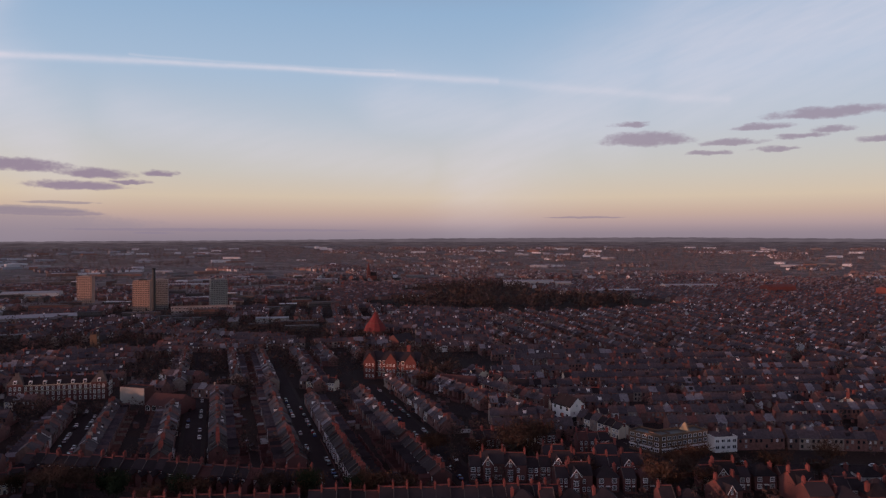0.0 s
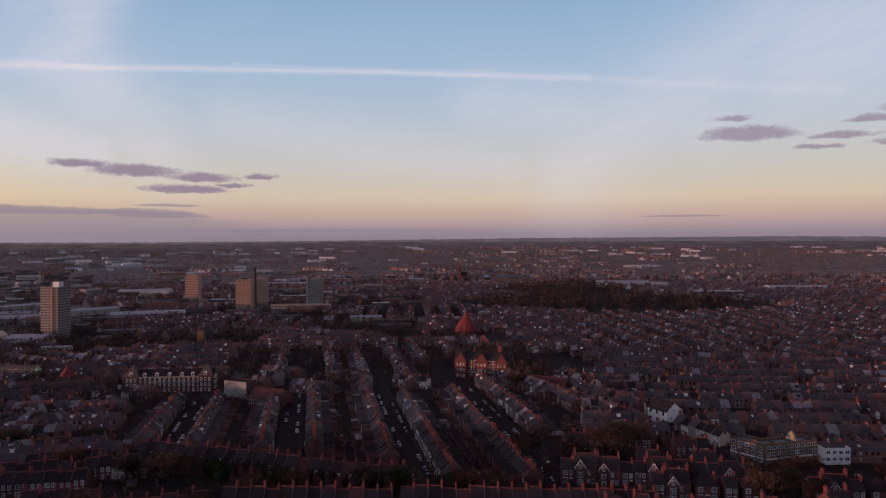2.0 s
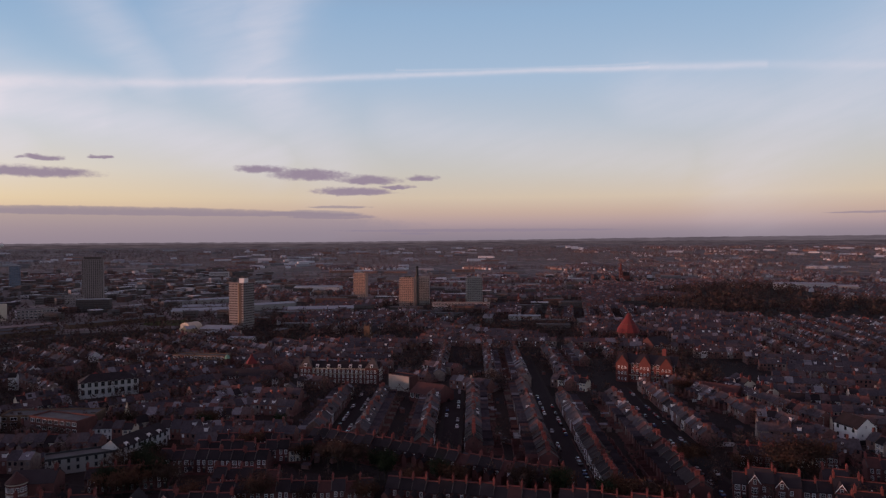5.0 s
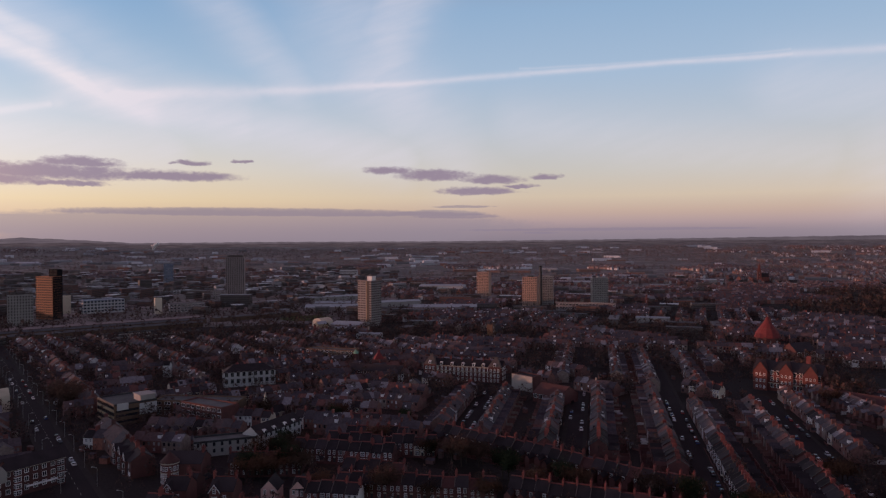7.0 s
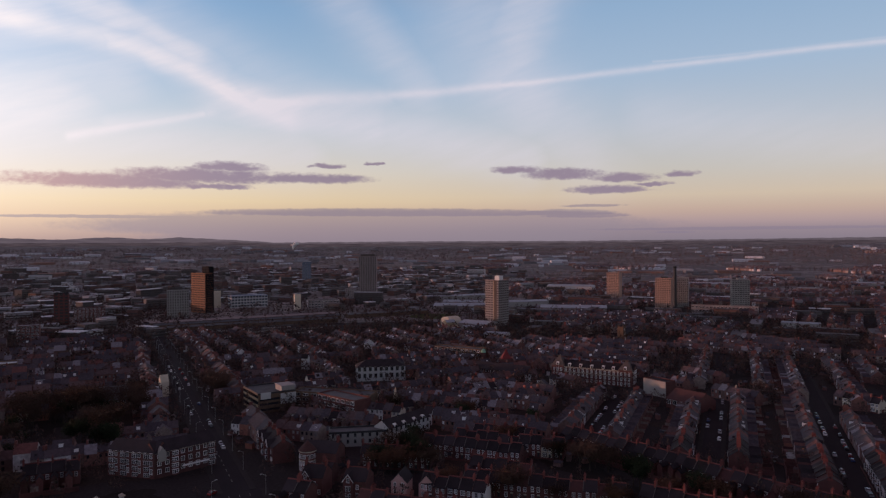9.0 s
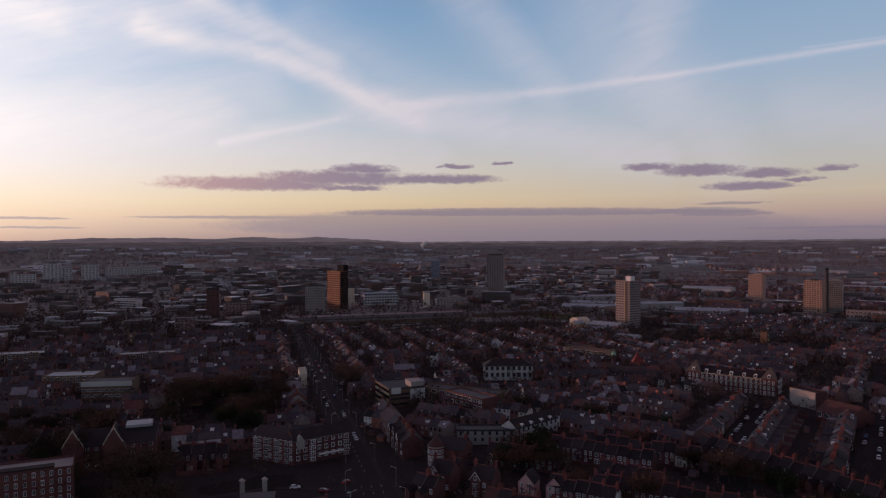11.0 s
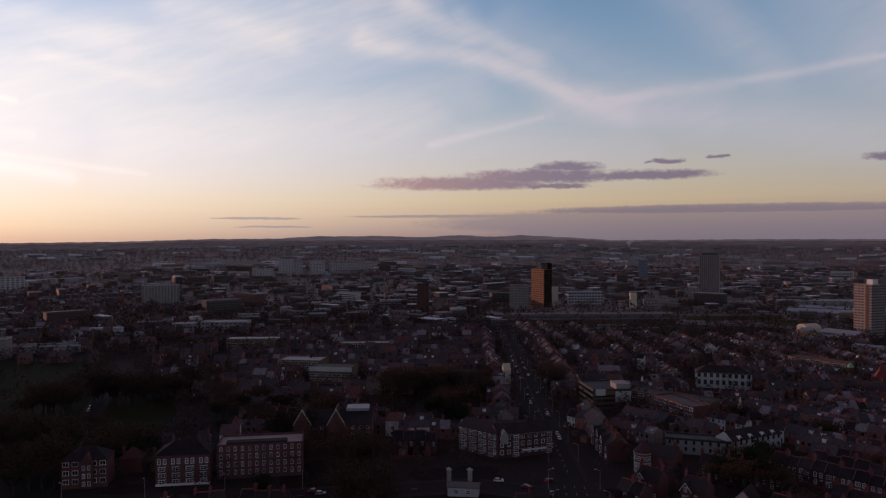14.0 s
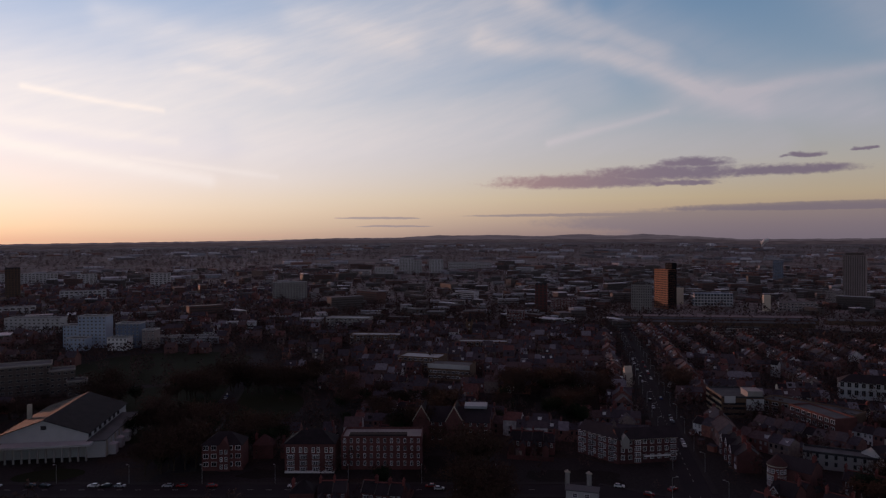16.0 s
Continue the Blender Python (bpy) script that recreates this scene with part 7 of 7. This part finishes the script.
tagged(new("city_roofs", big_mesh("city_roofs", *spread(boxes(bput, -hw - 0.3, hw + 0.3, -hd - 0.3, hd + 0.3, hh, hh + 0.7), STACK_Q), (CITY_ROOF,))), "grey and pale flat roofs of the city centre", "roofs", kind="stuff")
bands = []
for k in range(1, 8):
    ok = hh > 3.2 * k + 0.5
    bands.append(boxes(bput, -hw * 0.96, hw * 0.96, -hd - 0.12, hd + 0.12, 3.2 * k - 2.0 + 0 * hh, 3.2 * k - 0.6 + 0 * hh)[ok])
tagged(new("city_windows", big_mesh("city_windows", *spread(np.concatenate(bands), STACK_Q), (SKY_TONED_GLASS,))), "dark ribbon windows of the city blocks", "windows", kind="stuff")
for x, y, w, h in ((-1850, 262, 50, 22), (-1905, 330, 40, 42), (-1915, 360, 30, 34), (-1935, 420, 40, 36), (-1950, 500, 80, 26), (-1960, 560, 60, 22), (-1720, -560, 130, 24), (-1715, -430, 40, 22), (-1290, -330, 70, 14), (-1020, -350, 60, 12), (-1560, -250, 40, 30)):
    block("far_block", x, y, facing(x, y), w, 18, h + float(land(x, y)), max(3, int(h / 4)), max(4, int(w / 7)), PANEL, "pale far block of the city with rows of windows", "building", sides="front", plinth=float(land(x, y)))

steam = root("steam_plume", at(-3110, 2365, float(land(-3110, 2365))), "small white steam plume over a far works", "steam")
for k, (x, z, r_) in enumerate(((0, 22, 5), (2, 30, 7), (6, 38, 9), (12, 45, 11), (20, 49, 9), (-4, 40, 6))):
    puff_ = Shape()
    for a, b in ((-0.95, -0.6), (-0.6, 0.0), (0.0, 0.6), (0.6, 0.95)):
        puff_.tube(0, 0, a * r_, b * r_, r_ * math.sqrt(1 - a * a), r_ * math.sqrt(1 - b * b), 9)
    part("puff", puff_.mesh("puff", WHITE), steam, Matrix.Translation((x, x * 0.6, z)))
part("chimney", Shape().tube(0, 0, -2, 22, 2, 1.6, 8).mesh("chimney", CONCRETE), steam)

# ---- cars ----
def car_proto(paint, label):
    ob = root("car", Matrix(), label, "car", "parked cars")
    prof = [(-2.1, 0.3), (2.1, 0.3), (2.12, 0.7), (1.95, 0.88), (0.95, 0.98), (-1.9, 1.0), (-2.12, 0.75)]
    n_ = len(prof)
    part("body", Shape().add([(x, s_ * 0.86, z) for s_ in (-1, 1) for x, z in prof], [tuple(range(n_)), tuple(range(2 * n_ - 1, n_ - 1, -1))] + [(i, n_ + i, n_ + (i + 1) % n_, (i + 1) % n_) for i in range(n_)]).mesh("body", paint), ob)
    part("cabin_glass", Shape().add([(-1.85, -0.8, 0.98), (1.0, -0.8, 0.96), (1.0, 0.8, 0.96), (-1.85, 0.8, 0.98), (-1.4, -0.64, 1.4), (0.25, -0.64, 1.42), (0.25, 0.64, 1.42), (-1.4, 0.64, 1.4)],
                                [(0, 1, 5, 4), (1, 2, 6, 5), (2, 3, 7, 6), (3, 0, 4, 7), (4, 5, 6, 7)]).mesh("cabin_glass", GLASS), ob)
    part("roof", Shape().box(-1.42, 0.27, -0.66, 0.66, 1.4, 1.47).mesh("roof", paint), ob)
    wheel = Shape().tube(0, 0, -0.11, 0.11, 0.32, 0.32, 10).mesh("wheel", TYRE)
    for x in (-1.3, 1.3):
        for y in (-0.78, 0.78):
            part("wheel", wheel, ob, Matrix.Translation((x, y, 0.32)) @ Matrix.Rotation(math.pi / 2, 4, "X"))
    return Proto(ob)


def gloss(name, c):
    return surface(name, tuple(0.8 * k for k in c), c, 0.25, 0.5, spec=0.5)


CARS = [car_proto(gloss("white_car_paint", (0.7, 0.7, 0.7)), "white parked car on the street"), car_proto(gloss("silver_car_paint", (0.38, 0.39, 0.41)), "silver parked car on the street"),
        car_proto(gloss("black_car_paint", (0.02, 0.02, 0.022)), "black parked car on the street"), car_proto(gloss("blue_car_paint", (0.03, 0.06, 0.16)), "dark blue parked car on the street"), car_proto(gloss("red_car_paint", (0.22, 0.02, 0.02)), "red parked car on the street")]


def cars(x0, y0, x1, y1, side, share, top):
    d = Vector((x1 - x0, y1 - y0))
    turn, length = math.degrees(math.atan2(d.y, d.x)), d.length
    d.normalize()
    n_, u = Vector((-d.y, d.x)) * side, 3.0
    while u < length:
        if rng.random() < share:
            CARS[rng.choice((0, 1, 1, 2, 2, 2, 3, 4))].place(at(x0 + d.x * u + n_.x, y0 + d.y * u + n_.y, top, turn + rng.choice((0, 180)) + rng.uniform(-2, 2)))
        u += rng.uniform(5.2, 7.5)


for c_, s0, s1 in ((-68, 340, 460), (-11, 305, 470), (45, 268, 450), (101, 262, 470)):
    for side in (-3.2, 3.2):
        cars(*grid(c_, s0), *grid(c_, s1), side, 0.34, 0.06)
cars(-640, 333, -300, 182, 4.0, 0.2, 0.10), cars(-640, 333, -300, 182, -3.0, 0.2, 0.10), cars(-230, 150, -140, 105, 4.0, 0.2, 0.12), cars(-317, -130, -266, 85, 3.0, 0.3, 0.12), cars(-330, -43, -470, -33, 2.2, 0.4, 0.13), cars(112, 312, 260, 303, 3.0, 0.35, 0.1), cars(0, 494, 100, 330, 3.0, 0.35, 0.1)
for k in range(5):
    CARS[(0, 1, 2, 0, 3)[k]].place(at(-350 + 5.5 * k, 128 + 3.0 * k, 0, 30 + 8 * k))


# ---- street lamps, road markings ----
def lamp_proto():
    ob = root("street_lamp", Matrix(), "tall grey street lamp with a curved arm, unlit", "street lamp", "street lamps")
    part("pole", Shape().tube(0, 0, -0.4, 8.0, 0.10, 0.06, 7).mesh("pole", GREY_POLE), ob)
    part("arm", Shape().add([(0, -0.05, 7.8), (0, 0.05, 7.8), (1.6, 0.04, 8.5), (1.6, -0.04, 8.5), (0, -0.05, 8.0), (0, 0.05, 8.0), (1.6, 0.04, 8.6), (1.6, -0.04, 8.6)],
                            [(0, 1, 2, 3), (7, 6, 5, 4), (0, 3, 7, 4), (1, 5, 6, 2), (2, 6, 7, 3)]).mesh("arm", GREY_POLE), ob)
    part("lamp_head", Shape().box(1.4, 2.2, -0.16, 0.16, 8.45, 8.65).mesh("lamp_head", PANEL), ob)
    return Proto(ob)


LAMP = lamp_proto()
for x0, y0, x1, y1, off, step in ((-262, 166, -700, 360, 6.6, 30), (-262, 166, -700, 360, -6.6, 30), (-245, 158, -150, 110, 10.2, 24), (-245, 158, -150, 110, -10.2, 24), (-317, -130, -262, 103, 6.8, 30), (0, 494, 100, 330, 5.6, 32)):
    d = Vector((x1 - x0, y1 - y0))
    turn, length = math.degrees(math.atan2(d.y, d.x)), d.length
    d.normalize()
    u = 8.0
    while u < length:
        LAMP.place(at(x0 + d.x * u - d.y * off, y0 + d.y * u + d.x * off, 0.0, turn + (-90 if off > 0 else 90)))
        u += step
marks = []
for x0, y0, x1, y1, offs in ((-258, 164, -780, 395, (0.0,)), (-240, 156, -140, 105, (-4.0, 0.0, 4.0)), (-320, -145, -262, 103, (0.0,)), (-8, 506, 108, 318, (0.0,))):
    d = Vector((x1 - x0, y1 - y0))
    length = d.length
    d.normalize()
    for off in offs:
        u = 0.0
        while u < length:
            marks.append((x0 + d.x * u - d.y * off, y0 + d.y * u + d.x * off, math.degrees(math.atan2(d.y, d.x))))
            u += 7.5
mk = np.array(marks)
cm, sm = np.cos(np.radians(mk[:, 2])), np.sin(np.radians(mk[:, 2]))
mput = lambda lx, ly, lz: np.stack([mk[:, 0] + lx * cm - ly * sm, mk[:, 1] + lx * sm + ly * cm, lz + 0 * cm], -1)
tagged(new("road_markings", big_mesh("road_markings", *spread(boxes(mput, -1.2, 1.2, -0.09, 0.09, 0.0, 0.15), STACK_Q), (CONCRETE,))), "worn pale dashes along the road", "road markings", kind="stuff")
for x, y, turn, k in ((-258, 131, 62, 0), (-247, 138, 60, 4), (-236, 143, -28, 2), (-222, 140, -28, 0), (-205, 138, 152, 1), (-250, 150, 110, 4), (-190, 125, 152, 3), (-266, 84, 76, 0), (-272, 60, 76, 1)):
    CARS[k].place(at(x, y, 0.12, turn))
